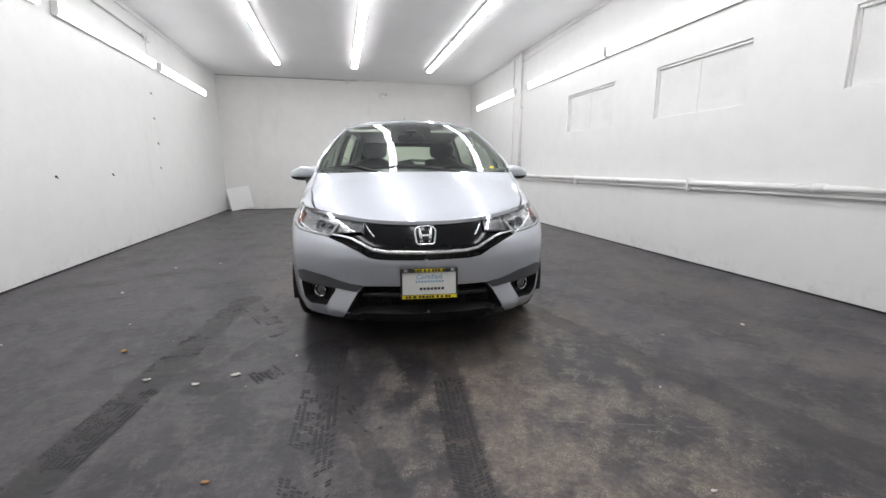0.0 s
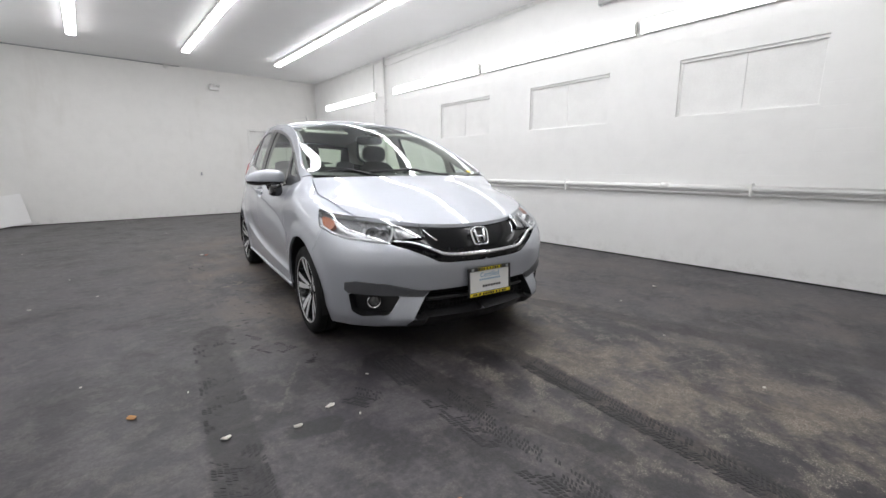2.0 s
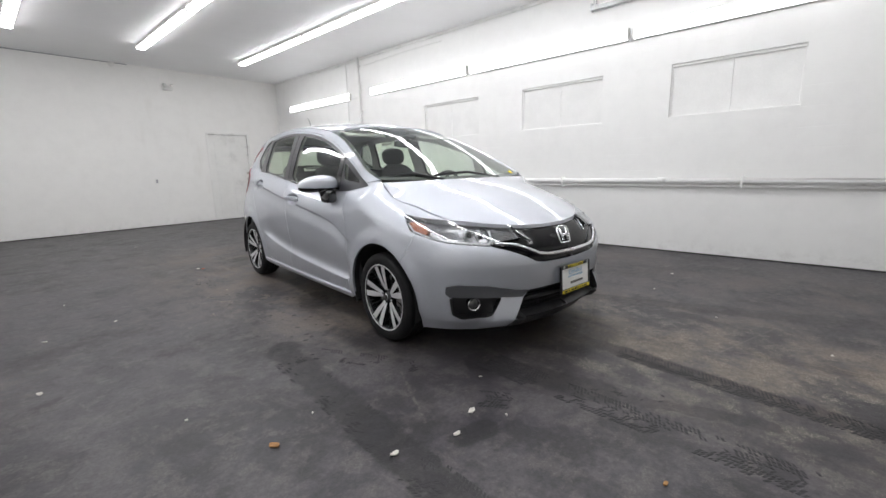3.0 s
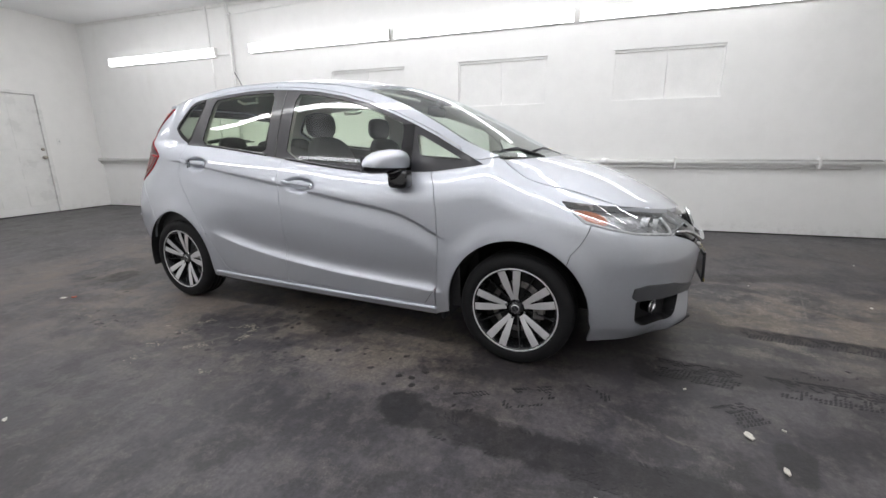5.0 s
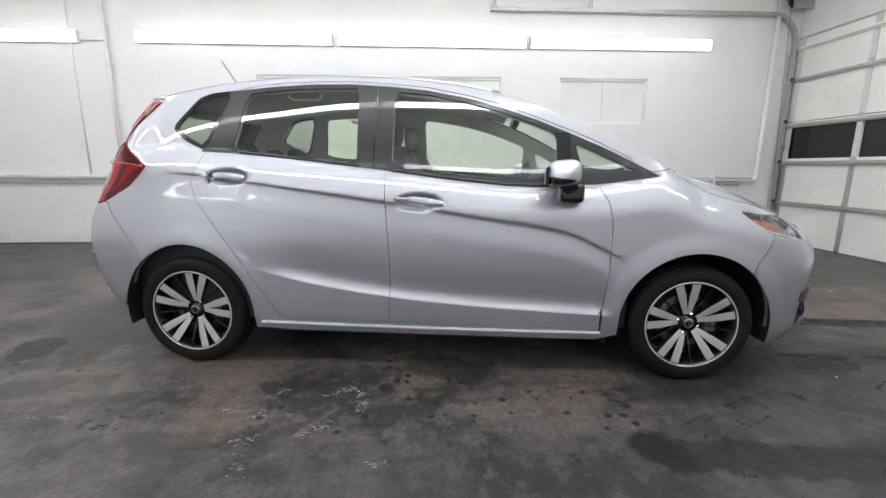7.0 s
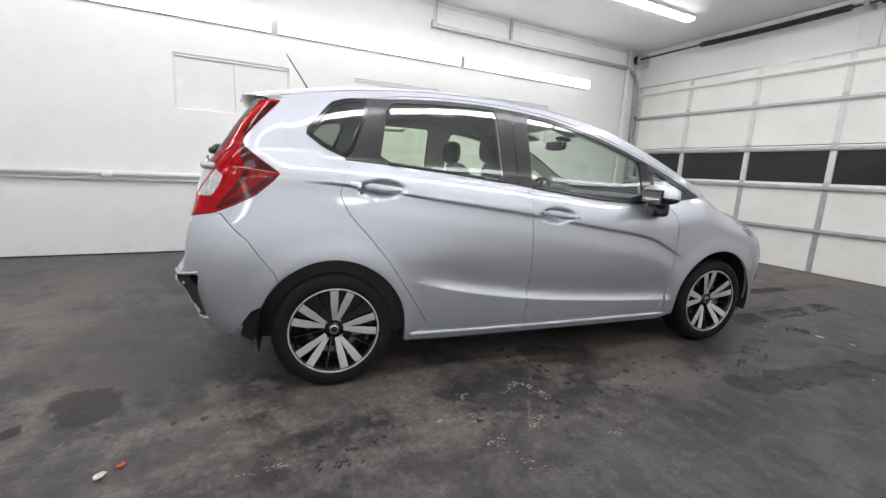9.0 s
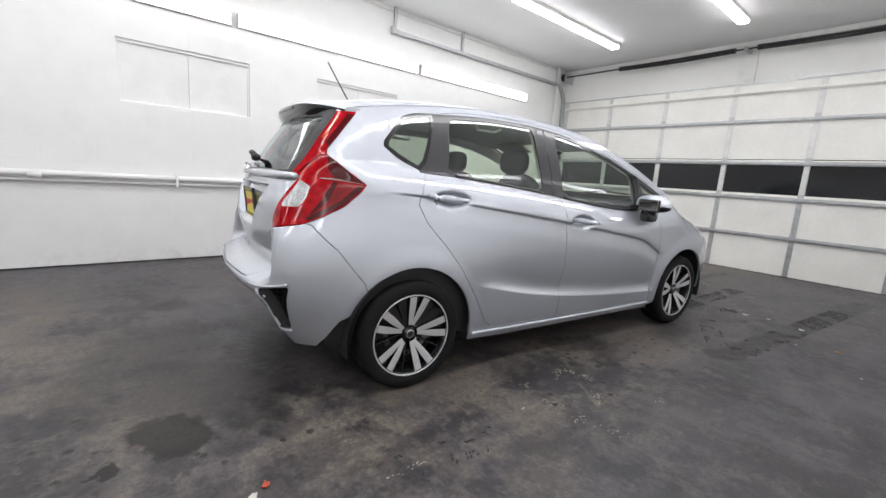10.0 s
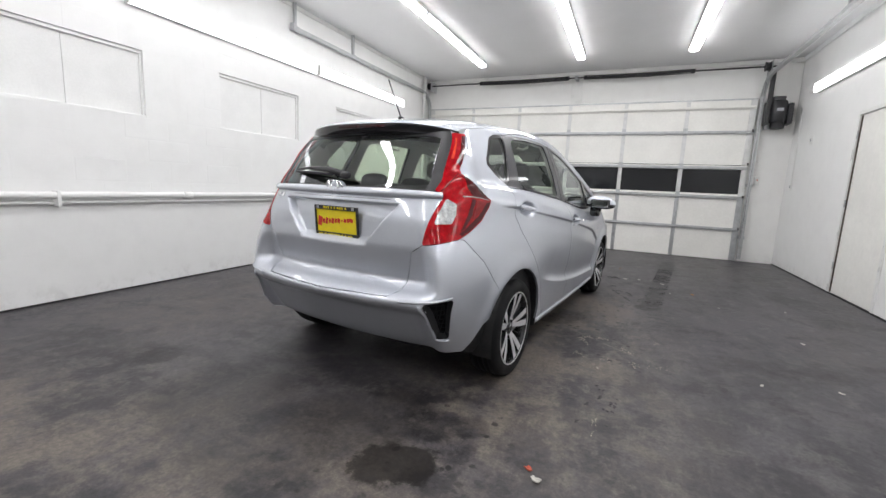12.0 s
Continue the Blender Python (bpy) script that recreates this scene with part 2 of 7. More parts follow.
M_STEEL = surface("dark_oiled_steel", (0.035, 0.035, 0.038), 0.45, metal=0.3, vary=0.4, coarse=12, bump=0.1)
M_BLACKPANE = surface("night_dark_pane", (0.010, 0.011, 0.014), 0.12, vary=0.3, coarse=3, bump=0.0, rough_vary=0.05)
M_LAMP = glowing("fluorescent_diffuser", (0.99, 0.985, 1.0), LAMP)
# same fixture as the ceiling's, glow turned down so the walls don't clip
M_LAMPW = glowing("dimmed_wall_diffuser", (0.99, 0.985, 1.0), LAMP_WALL)
M_MOTOR = surface("dark_grey_motor_enamel", (0.022, 0.022, 0.025), 0.4, vary=0.3, coarse=9, bump=0.05)
M_GREYTAG = surface("grey_tag", (0.35, 0.36, 0.38), 0.5, vary=0.1)
M_BRASS = surface("dull_metal_knob", (0.45, 0.42, 0.36), 0.35, metal=0.9, vary=0.1)
M_LEAF = surface("dry_leaf", (0.42, 0.21, 0.07), 0.7, vary=0.3, coarse=30, own=True)
M_CHIP = surface("paint_flake", (0.62, 0.60, 0.55), 0.7, vary=0.2, coarse=40, own=True)
M_RED = surface("red_scrap", (0.45, 0.07, 0.03), 0.5, vary=0.2, coarse=30, own=True)
M_LINE = surface("black_caulk", (0.02, 0.02, 0.02), 0.7, vary=0.2)


# ---- mesh helpers ----
def finish(bm, name, material, smooth=False):
    me = bpy.data.meshes.new(name)
    bmesh.ops.recalc_face_normals(bm, faces=bm.faces)
    bm.to_mesh(me)
    bm.free()
    me.materials.append(material)
    if smooth:
        me.shade_smooth()
    return me


def part(name, bm, material, parent=None, label="", smooth=False):
    ob = new(name, finish(bm, name, material, smooth))
    if parent is not None:
        ob.parent = parent
    if label:
        tagged(ob, label)
    return ob


def thing(name, at=(0, 0, 0), rz=0.0, label="", category="", group="", kind=""):
    ob = new(name)
    ob.empty_display_size = 0.1
    ob.matrix_basis = pose(*at, 0, 0, rz)
    return tagged(ob, label, category, group, kind)


def box(bm, lo, hi, bevel=0.0):
    """Adds a box from corner lo to corner hi."""
    c = [(a + b) / 2 for a, b in zip(lo, hi)]
    s = [max(abs(b - a), 1e-5) for a, b in zip(lo, hi)]
    made = bmesh.ops.create_cube(bm, size=1.0, matrix=Matrix.LocRotScale(c, None, s))["verts"]
    if bevel:
        edges = list({e for v in made for e in v.link_edges})
        bmesh.ops.bevel(bm, geom=edges, offset=bevel, segments=2, affect="EDGES", profile=0.5)
    return bm


def boxes(*pairs, bevel=0.0):
    bm = bmesh.new()
    for lo, hi in pairs:
        one = box(bmesh.new(), lo, hi, bevel)
        me = bpy.data.meshes.new("tmp")
        one.to_mesh(me)
        one.free()
        bm.from_mesh(me)
        bpy.data.meshes.remove(me)
    return bm


def tube(points, radius, sides=12, bm=None, caps=True):
    """A round bar along a line of points."""
    bm = bm or bmesh.new()
    pts = [Vector(p) for p in points]
    rings = []
    up = None
    for i, p in enumerate(pts):
        d = (pts[min(i + 1, len(pts) - 1)] - pts[max(i - 1, 0)]).normalized()
        if up is None:
            up = d.orthogonal().normalized()
        up = (up - d * up.dot(d)).normalized()
        side = d.cross(up)
        r = radius[i] if isinstance(radius, (list, tuple)) else radius
        rings.append([bm.verts.new(p + r * (math.cos(a) * up + math.sin(a) * side)) for a in (2 * math.pi * k / sides for k in range(sides))])
    for a, b in zip(rings, rings[1:]):
        for k in range(sides):
            bm.faces.new((a[k], a[(k + 1) % sides], b[(k + 1) % sides], b[k]))
    if caps:
        bm.faces.new(rings[0][::-1])
        bm.faces.new(rings[-1])
    return bm


def disc(center, axis, radius, depth, sides=24, bm=None, inner=None):
    """A short cylinder with its middle at center."""
    bm = bm or bmesh.new()
    axis = Vector(axis).normalized()
    m = Matrix.Translation(center) @ axis.to_track_quat("Z", "Y").to_matrix().to_4x4()
    bmesh.ops.create_cone(bm, cap_ends=True, segments=sides, radius1=radius, radius2=radius if inner is None else inner, depth=depth, matrix=m)
    return bm


# ---- the room ----
XL, XR, YF, YB, ZC = -2.73, 3.94, -0.62, 12.13, 3.38
BLOCK, COURSE = 0.406, 0.203
WIN_Y = (1.47, 3.50, 5.53)           # starts of the three blocked windows, three blocks wide each
WIN_Z = (8 * COURSE, 11 * COURSE)

floor = tagged(part("floor", boxes(((XL - 0.25, YF - 1.5, -0.2), (XR + 0.25, YB + 0.25, 0.0))), M_FLOOR),
               "dark grey worn concrete floor with tyre streaks and oil stains", "floor", kind="structure")
ceiling = tagged(part("ceiling", boxes(((XL - 0.25, YF - 0.25, ZC), (XR + 0.25, YB + 0.25, ZC + 0.15))), M_CEIL),
                 "smooth pale grey painted garage ceiling", "ceiling", kind="structure")

core = XR + 0.002
pairs = [((core, YF - 0.25, -0.05), (core + 0.2, YB + 0.25, WIN_Z[0])), ((core, YF - 0.25, WIN_Z[1]), (core + 0.2, YB + 0.25, ZC + 0.02))]
edges = [YF - 0.25]
for y in WIN_Y:
    edges += [y, y + 3 * BLOCK]
edges.append(YB + 0.25)
for a, b in zip(edges[::2], edges[1::2]):
    pairs.append(((core, a, WIN_Z[0]), (core + 0.2, b, WIN_Z[1])))
wall_east = tagged(part("wall_east", boxes(*pairs), M_WALL), "white painted concrete block wall with three boarded windows", "wall", kind="structure")
wall_west = tagged(part("wall_west", boxes(((XL - 0.2, YF - 0.25, -0.05), (XL - 0.002, 1.62, ZC + 0.02)), ((XL - 0.2, 1.62, 2.13), (XL - 0.002, 2.62, ZC + 0.02)),
                                           ((XL - 0.2, 2.62, -0.05), (XL - 0.002, YB + 0.25, ZC + 0.02))), M_WALL),
                   "white painted concrete block wall, scuffed, with small anchor holes", "wall", kind="structure")
DBX = (2.13, 3.04)
wall_north = tagged(part("wall_north", boxes(((XL, YB, -0.05), (DBX[0], YB + 0.2, ZC + 0.02)), ((DBX[0], YB, 2.05), (DBX[1], YB + 0.2, ZC + 0.02)),
                                             ((DBX[1], YB, -0.05), (XR, YB + 0.2, ZC + 0.02))), M_SMOOTH),
                    "smooth white painted end wall with a flush door", "wall", kind="structure")
DX = (-2.17, 3.86)
DH = 2.76
wall_south = tagged(part("wall_south", boxes(((XL, YF - 0.2, -0.05), (DX[0] + 0.05, YF, ZC + 0.02)), ((DX[1] - 0.05, YF - 0.2, -0.05), (XR, YF, ZC + 0.02)),
                                             ((DX[0] + 0.05, YF - 0.2, DH - 0.05), (DX[1] - 0.05, YF, ZC + 0.02))), M_SMOOTH),
                    "white painted wall round the overhead garage door", "wall", kind="structure")
tagged(part("trim", boxes(((XL, YB - 0.012, ZC - 0.022), (0.75, YB - 0.001, ZC - 0.006))), M_GREYTAG), "thin grey gap line under the ceiling", "trim", kind="structure")
tagged(part("trim", boxes(((XL + 0.001, YF, ZC - 0.07), (XL + 0.02, YB, ZC - 0.001)), bevel=0.003), M_CEIL), "painted wooden strip along the ceiling edge", "trim", kind="structure")
tagged(part("trim", boxes(((XR - 0.02, YF, ZC - 0.05), (XR - 0.001, YB, ZC - 0.001)), bevel=0.003), M_TRIM), "painted wooden strip along the ceiling edge", "trim", kind="structure")
tagged(part("trim", boxes(((XL, YF + 0.001, 3.30), (XR, YF + 0.05, 3.36)), bevel=0.004), M_TRIM), "white timber header strip over the garage door", "trim", kind="structure")
# dirt and sealant along the foot of the walls
tagged(part("baseboard", boxes(((XR - 0.012, YF, -0.01), (XR - 0.001, YB, 0.012))), M_LINE), "dark dirty joint along the foot of the wall", "trim", kind="structure")
tagged(part("baseboard", boxes(((XL + 0.001, YF, -0.01), (XL + 0.012, YB, 0.014))), M_LINE), "dark dirty joint along the foot of the wall", "trim", kind="structure")
tagged(part("baseboard", boxes(((XL, YB - 0.012, -0.01), (XR, YB - 0.001, 0.014))), M_LINE), "dark dirty joint along the foot of the wall", "trim", kind="structure")

# blocked-up windows: two boards in a recess each
for i, y in enumerate(WIN_Y):
    w = thing("window_%d" % (i + 1), (XR, y, WIN_Z[0]), 0, "old window opening closed with two white boards", "window", kind="structure")
    W, Hh = 3 * BLOCK, WIN_Z[1] - WIN_Z[0]
    for a, b in ((0.004, W / 2 - 0.0015), (W / 2 + 0.0015, W - 0.004)):
        part("board", boxes(((0.045, a, 0.004), (0.075, b, Hh - 0.004)), bevel=0.003), M_BOARD, w)
    part("window_frame", boxes(((0.02, 0.0, Hh - 0.03), (0.10, W, Hh - 0.002)), ((0.03, 0.0, 0.0), (0.10, 0.018, Hh - 0.03)), ((0.03, W - 0.018, 0.0), (0.10, W, Hh - 0.03)), bevel=0.003), M_WALL, w)
    part("window_sill", boxes(((0.006, 0.0, -0.002), (0.10, W, 0.022)), bevel=0.004), M_WALL, w)

# door in the end wall
d = thing("door_1", (DBX[0], YB, 0), 0, "closed white panelled door flush in the end wall", "door", kind="structure")
bm = boxes(((0.012, 0.018, 0.01), (0.898, 0.058, 2.035)), bevel=0.003)
part("door_leaf", bm, M_TRIM, d)
for z0, z1 in ((0.14, 0.52), (0.62, 0.80), (0.90, 1.02), (1.12, 1.88)):
    for x0, x1 in ((0.12, 0.42), (0.49, 0.79)):
        part("panel", boxes(((x0, 0.012, z0), (x1, 0.020, z1)), bevel=0.004), M_TRIM, d)
part("door_frame", boxes(((-0.05, -0.012, 0.0), (0.006, 0.04, 2.09)), ((0.904, -0.012, 0.0), (0.96, 0.04, 2.09)), ((0.006, -0.012, 2.042), (0.904, 0.04, 2.09)), bevel=0.004), M_TRIM, d)
bm = disc((0.845, -0.01, 0.98), (0, 1, 0), 0.03, 0.012)
disc((0.845, -0.045, 0.98), (0, 1, 0), 0.027, 0.035, bm=bm, inner=0.02)
part("door_handle", bm, M_BRASS, d, "dull metal door knob", True)
bm = disc((0.845, -0.012, 1.12), (0, 1, 0), 0.026, 0.02)
part("lock", bm, M_BRASS, d, "round deadbolt lock", True)
part("threshold", boxes(((0.0, -0.02, 0.0), (0.91, 0.06, 0.012))), M_STEEL, d)

# door in the long wall near the garage door
d = thing("door_2", (XL, 1.62, 0), 0, "closed white flush door with a rusty hinge edge", "door", kind="structure")
part("door_leaf", boxes(((-0.05, 0.012, 0.01), (-0.012, 0.988, 2.118)), bevel=0.003), M_DOOR, d)
part("door_frame", boxes(((-0.06, -0.035, 0.0), (0.012, 0.008, 2.165)), ((-0.06, 0.992, 0.0), (0.012, 1.035, 2.165)), ((-0.06, 0.008, 2.122), (0.012, 0.992, 2.165)), bevel=0.003), M_TRIM, d)
M_RUST = surface("rusty_edge", (0.075, 0.052, 0.036), 0.8, vary=0.5, coarse=12)
part("edge_strip", boxes(((-0.013, 0.004, 0.02), (-0.004, 0.032, 2.11))), M_RUST, d, "rust-stained hinge edge strip")
for z in (0.3, 1.05, 1.85):
    part("hinge", tube([(0.006, 0.012, z), (0.006, 0.012, z + 0.09)], 0.008), M_GALV, d)


# ---- overhead garage door ----
gd = thing("garage_door", (0, 0, 0), 0, "closed cream sectional garage door with dark window row and steel struts", "garage door")
cols = [DX[0] + (DX[1] - DX[0]) * k / 6 for k in range(7)]
SEC = 0.552
yd0, yd1 = -0.600, -0.560      # back and face of the sections
for s in range(5):
    z0, z1 = s * SEC + 0.006, (s + 1) * SEC - 0.004
    if s == 2:
        bm = boxes(((DX[0], yd0, z0), (DX[1], yd1, z0 + 0.055)), ((DX[0], yd0, z1 - 0.022), (DX[1], yd1, z1)),
                   *[((x - 0.035, yd0, z0 + 0.055), (x + 0.035, yd1, z1 - 0.022)) for x in cols[1:-1]],
                   ((DX[0], yd0, z0 + 0.055), (DX[0] + 0.06, yd1, z1 - 0.022)), ((DX[1] - 0.06, yd0, z0 + 0.055), (DX[1], yd1, z1 - 0.022)), bevel=0.003)
        sec = part("section", bm, M_DOOR, gd)
        for a, b in zip(cols, cols[1:]):
            part("pane", boxes(((a + 0.03, -0.590, z0 + 0.05), (b - 0.03, -0.585, z1 - 0.018))), M_BLACKPANE, gd, "dark window pane, night outside")
    else:
        sec = part("section", boxes(((DX[0], yd0, z0), (DX[1], yd1 - 0.003, z1)), bevel=0.003), M_DOOR, gd)
    for x in cols:
        w = 0.032 if 0 < cols.index(x) < 6 else 0.045
        xx = min(max(x, DX[0] + w), DX[1] - w)
        part("stile", boxes(((xx - w, yd1 - 0.003, z0 + 0.004), (xx + w, yd1 + 0.006, z1 - 0.004)), bevel=0.002), M_GALV if s in (0, 1) else M_STILE, gd)
for s, lift in ((1, 0.0), (2, 0.0), (3, -0.05), (4, 0.0), (5, -0.14)):
    z = s * SEC + lift
    part("strut", boxes(((DX[0] + 0.01, yd1 + 0.006, z - 0.030), (DX[1] - 0.01, yd1 + 0.028, z - 0.014)), ((DX[0] + 0.01, yd1 + 0.006, z - 0.014), (DX[1] - 0.01, yd1 + 0.050, z + 0.006)),
                        ((DX[0] + 0.01, yd1 + 0.006, z + 0.006), (DX[1] - 0.01, yd1 + 0.022, z + 0.026)), bevel=0.003), M_GALV if s < 5 else M_DOOR, gd, "folded steel strut")
    if s < 5:
        for x in cols[1:-1]:
            hinge = part("hinge", boxes(((x - 0.035, yd1 + 0.006, z + 0.02), (x + 0.035, yd1 + 0.012, z + 0.075)), bevel=0.002), M_GALV, gd)
for x in (DX[0] + 0.02, DX[1] - 0.02):
    for s in range(1, 5):
        bm = disc((x, yd1 + 0.05, s * SEC + 0.02), (1, 0, 0), 0.022, 0.02)
        part("roller", bm, M_STEEL, gd, smooth=True)
part("bottom_seal", boxes(((DX[0], yd0, 0.0), (DX[1], yd1, 0.008))), M_STEEL, gd, "black rubber bottom seal")
part("top_edge", boxes(((DX[0], yd1 - 0.01, DH - 0.02), (DX[1], yd1 + 0.012, DH))), M_GALV, gd)

# tracks: upright, bend and the run back under the ceiling
for side, x in (("a", DX[0] - 0.045), ("b", DX[1] + 0.02)):
    tr = thing("door_track", (x, 0, 0), 0, "galvanised garage door track with hanger", "door track", "tracks of the garage door")
    zt, run = 3.06, 3.66
    r = 0.36
    line = [(0, yd1 + 0.055, 0.05), (0, yd1 + 0.055, zt - r)] + [(0, yd1 + 0.055 + r - r * math.cos(a), zt - r + r * math.sin(a)) for a in (math.pi / 2 * k / 8 for k in range(1, 9))] + [(0, run, zt)]
    bm = bmesh.new()
    prof = [(-0.028, -0.022), (0.028, -0.022), (0.028, 0.022), (0.022, 0.022), (0.022, -0.016), (-0.022, -0.016), (-0.022, 0.022), (-0.028, 0.022)]
    rings = []
    for i, p in enumerate(line):
        a, b = Vector(line[max(i - 1, 0)]), Vector(line[min(i + 1, len(line) - 1)])
        dd = (b - a).normalized()
        nrm = Vector((1, 0, 0)).cross(dd)
        rings.append([bm.verts.new(Vector(p) + Vector((u, 0, 0)) + nrm * v) for u, v in prof])
    for a, b in zip(rings, rings[1:]):
        for k in range(len(prof)):
            bm.faces.new((a[k], a[(k + 1) % 8], b[(k + 1) % 8], b[k]))
    part("rail", bm, M_GALV, tr)
    for y in (run - 0.04, 2.35):
        part("hanger", boxes(((-0.018, y - 0.018, zt - 0.02), (0.018, y + 0.018, ZC)), ((-0.03, y - 0.05, zt + 0.02), (0.03, y + 0.05, zt + 0.032)), bevel=0.002), M_GALV, tr)
    for z in (0.4, 1.3, 2.2):
        part("bracket", boxes(((-0.05, YF, z), (0.05, yd1 + 0.04, z + 0.05)), bevel=0.002), M_GALV, tr)
    part("end_stop", boxes(((-0.035, run - 0.01, zt - 0.03), (0.035, run + 0.006, zt + 0.06))), M_GALV, tr)

# torsion springs on their shaft
ts = thing("torsion_spring_shaft", (0, -0.40, 3.215), 0, "steel shaft with two dark coiled torsion springs above the door", "door spring")
part("shaft", tube([(DX[0] - 0.16, 0, 0), (XR - 0.06, 0, 0)], 0.0127), M_STEEL, ts)
for x0, x1 in ((0.93, 2.66), (-1.15, 0.60)):
    turns = int((x1 - x0) / 0.0155)
    n = turns * 8
    pts = [(x0 + (x1 - x0) * k / n, 0.034 * math.cos(2 * math.pi * turns * k / n), 0.034 * math.sin(2 * math.pi * turns * k / n) - 0.012 * math.sin(math.pi * k / n)) for k in range(n + 1)]
    part("spring", tube(pts, 0.0068, 5), M_STEEL, ts, "oiled coil spring", True)
    for x in (x0, x1):
        part("cone", disc((x, 0, 0), (1, 0, 0), 0.038, 0.06), M_STEEL, ts, smooth=False)
part("centre_bracket", boxes(((0.70, -0.215, -0.10), (0.83, -0.19, 0.10)), ((0.74, -0.20, -0.03), (0.79, 0.03, 0.03)), bevel=0.003), M_GALV, ts)
for x in (DX[0] - 0.03, DX[1] - 0.02):
    bm = disc((x, 0, 0), (1, 0, 0), 0.062, 0.05, 28)
    disc((x - 0.03, 0, 0), (1, 0, 0), 0.075, 0.008, 28, bm)
    disc((x + 0.03, 0, 0), (1, 0, 0), 0.075, 0.008, 28, bm)
    part("cable_drum", bm, M_STEEL, ts)
    part("end_bearing_plate", boxes(((x - 0.055, -0.22, -0.11), (x - 0.048, 0.07, 0.09))), M_GALV, ts)
    part("lift_cable", tube([(x, 0.06, 0), (x, -0.10, -3.10)], 0.0025, 6), M_STEEL, ts)
# boxed post behind the middle of the springs
tagged(part("trim", boxes(((0.66, YF + 0.001, DH - 0.02), (0.87, YF + 0.035, ZC - 0.08)), bevel=0.004), M_TRIM), "white backing post for the springs", "trim", kind="structure")

# side-mounted opener
op = thing("door_opener", (-2.42, -0.40, 2.50), 0, "dark grey wall-mounted garage door opener motor with pale tag", "door opener")
part("body", tube([(0.0, 0.03, -0.17), (0.0, 0.03, -0.15), (0.0, 0.03, 0.15), (0.0, 0.03, 0.17)], [0.095, 0.110, 0.110, 0.095], 28), M_MOTOR, op, "round motor housing", True)
part("side_plate", boxes(((-0.185, -0.12, -0.20), (-0.115, 0.09, 0.13)), bevel=0.012), M_STEEL, op)
part("side_plate", boxes(((0.115, -0.12, -0.20), (0.165, 0.09, 0.17)), bevel=0.012), M_STEEL, op)
part("motor", tube([(-0.02, 0.0, -0.17), (-0.02, 0.0, -0.26)], [0.10, 0.09], 20), M_STEEL, op, "round motor end")
part("gearbox", boxes(((-0.07, -0.06, 0.16), (0.09, 0.08, 0.24)), bevel=0.012), M_MOTOR, op)
part("tag", boxes(((-0.045, 0.136, 0.0), (0.045, 0.142, 0.045))), M_GREYTAG, op, "pale grey tag")
for k in range(3):
    part("cooling_rib", boxes(((-0.192, -0.08, -0.15 + 0.05 * k), (-0.184, 0.08, -0.135 + 0.05 * k))), M_STEEL, op)
part("chain_guard", boxes(((0.10, -0.06, -0.05), (0.15, 0.05, 0.62)), bevel=0.01), M_STEEL, op)
for z in (-0.25, 0.09):
    part("mounting_plate", boxes(((-0.10, -0.215, z), (0.12, -0.095, z + 0.07)), bevel=0.003), M_GALV, op)


# ---- lamps ----
def lamp_fixture(name="strip_light", length=2.47, glow=None, tray=0.048):
    """A two-tube strip light: white tray, end caps and a wrap-round diffuser, hanging from z = 0 down, along y."""
    t = thing(name, (0, 0, 0), 0, "lit white eight-foot fluorescent wraparound strip light", "strip light")
    part("tray", boxes(((-0.071, 0.0, -tray), (0.071, length, 0.0)), bevel=0.003), M_TRIM, t)
    bm = bmesh.new()
    deep = tray + 0.034
    prof = [(-0.069, -tray + 0.002), (-0.067, -tray - 0.012), (-0.056, -deep + 0.007), (-0.028, -deep), (0.028, -deep), (0.056, -deep + 0.007), (0.067, -tray - 0.012), (0.069, -tray + 0.002)]
    a = [bm.verts.new((u, 0.008, v)) for u, v in prof]
    b = [bm.verts.new((u, length - 0.008, v)) for u, v in prof]
    for k in range(7):
        bm.faces.new((a[k], a[k + 1], b[k + 1], b[k]))
    bm.faces.new(a[::-1])
    bm.faces.new(b)
    part("diffuser", bm, glow or M_LAMP, t, "glowing ribbed diffuser")
    for y0, y1 in ((0.0, 0.008), (length - 0.008, length)):
        part("end_cap", boxes(((-0.069, y0, -deep), (0.069, y1, -tray + 0.002)), bevel=0.003), M_TRIM, t)
    return t


first = lamp_fixture()
tagged(first, group="ceiling strip lights")
first.matrix_basis = pose(-1.053, 0.42, ZC)
for lane, x in enumerate((-1.053, 0.61, 2.357)):
    for k in range(4):
        if lane or k:
            copy_thing(first, pose(x, 0.42 + 2.515 * k, ZC))
wall_lamp = lamp_fixture("wall_strip_light", glow=M_LAMPW, tray=0.036)
tagged(wall_lamp, "lit white eight-foot fluorescent strip light on the block wall", group="wall strip lights")
wall_lamp.matrix_basis = pose(XR - 0.004, 0.66, 2.665, 0, 90, 0)
for y in (3.19, 5.73):
    copy_thing(wall_lamp, pose(XR - 0.004, y, 2.665, 0, 90, 0))
copy_thing(wall_lamp, pose(XR - 0.004, 8.90, 2.655, 0, 90, 0))
for y in (8.50, 5.80, 3.05, 0.20):
    copy_thing(wall_lamp, pose(XL + 0.004, y, 2.735, 0, -90, 0))


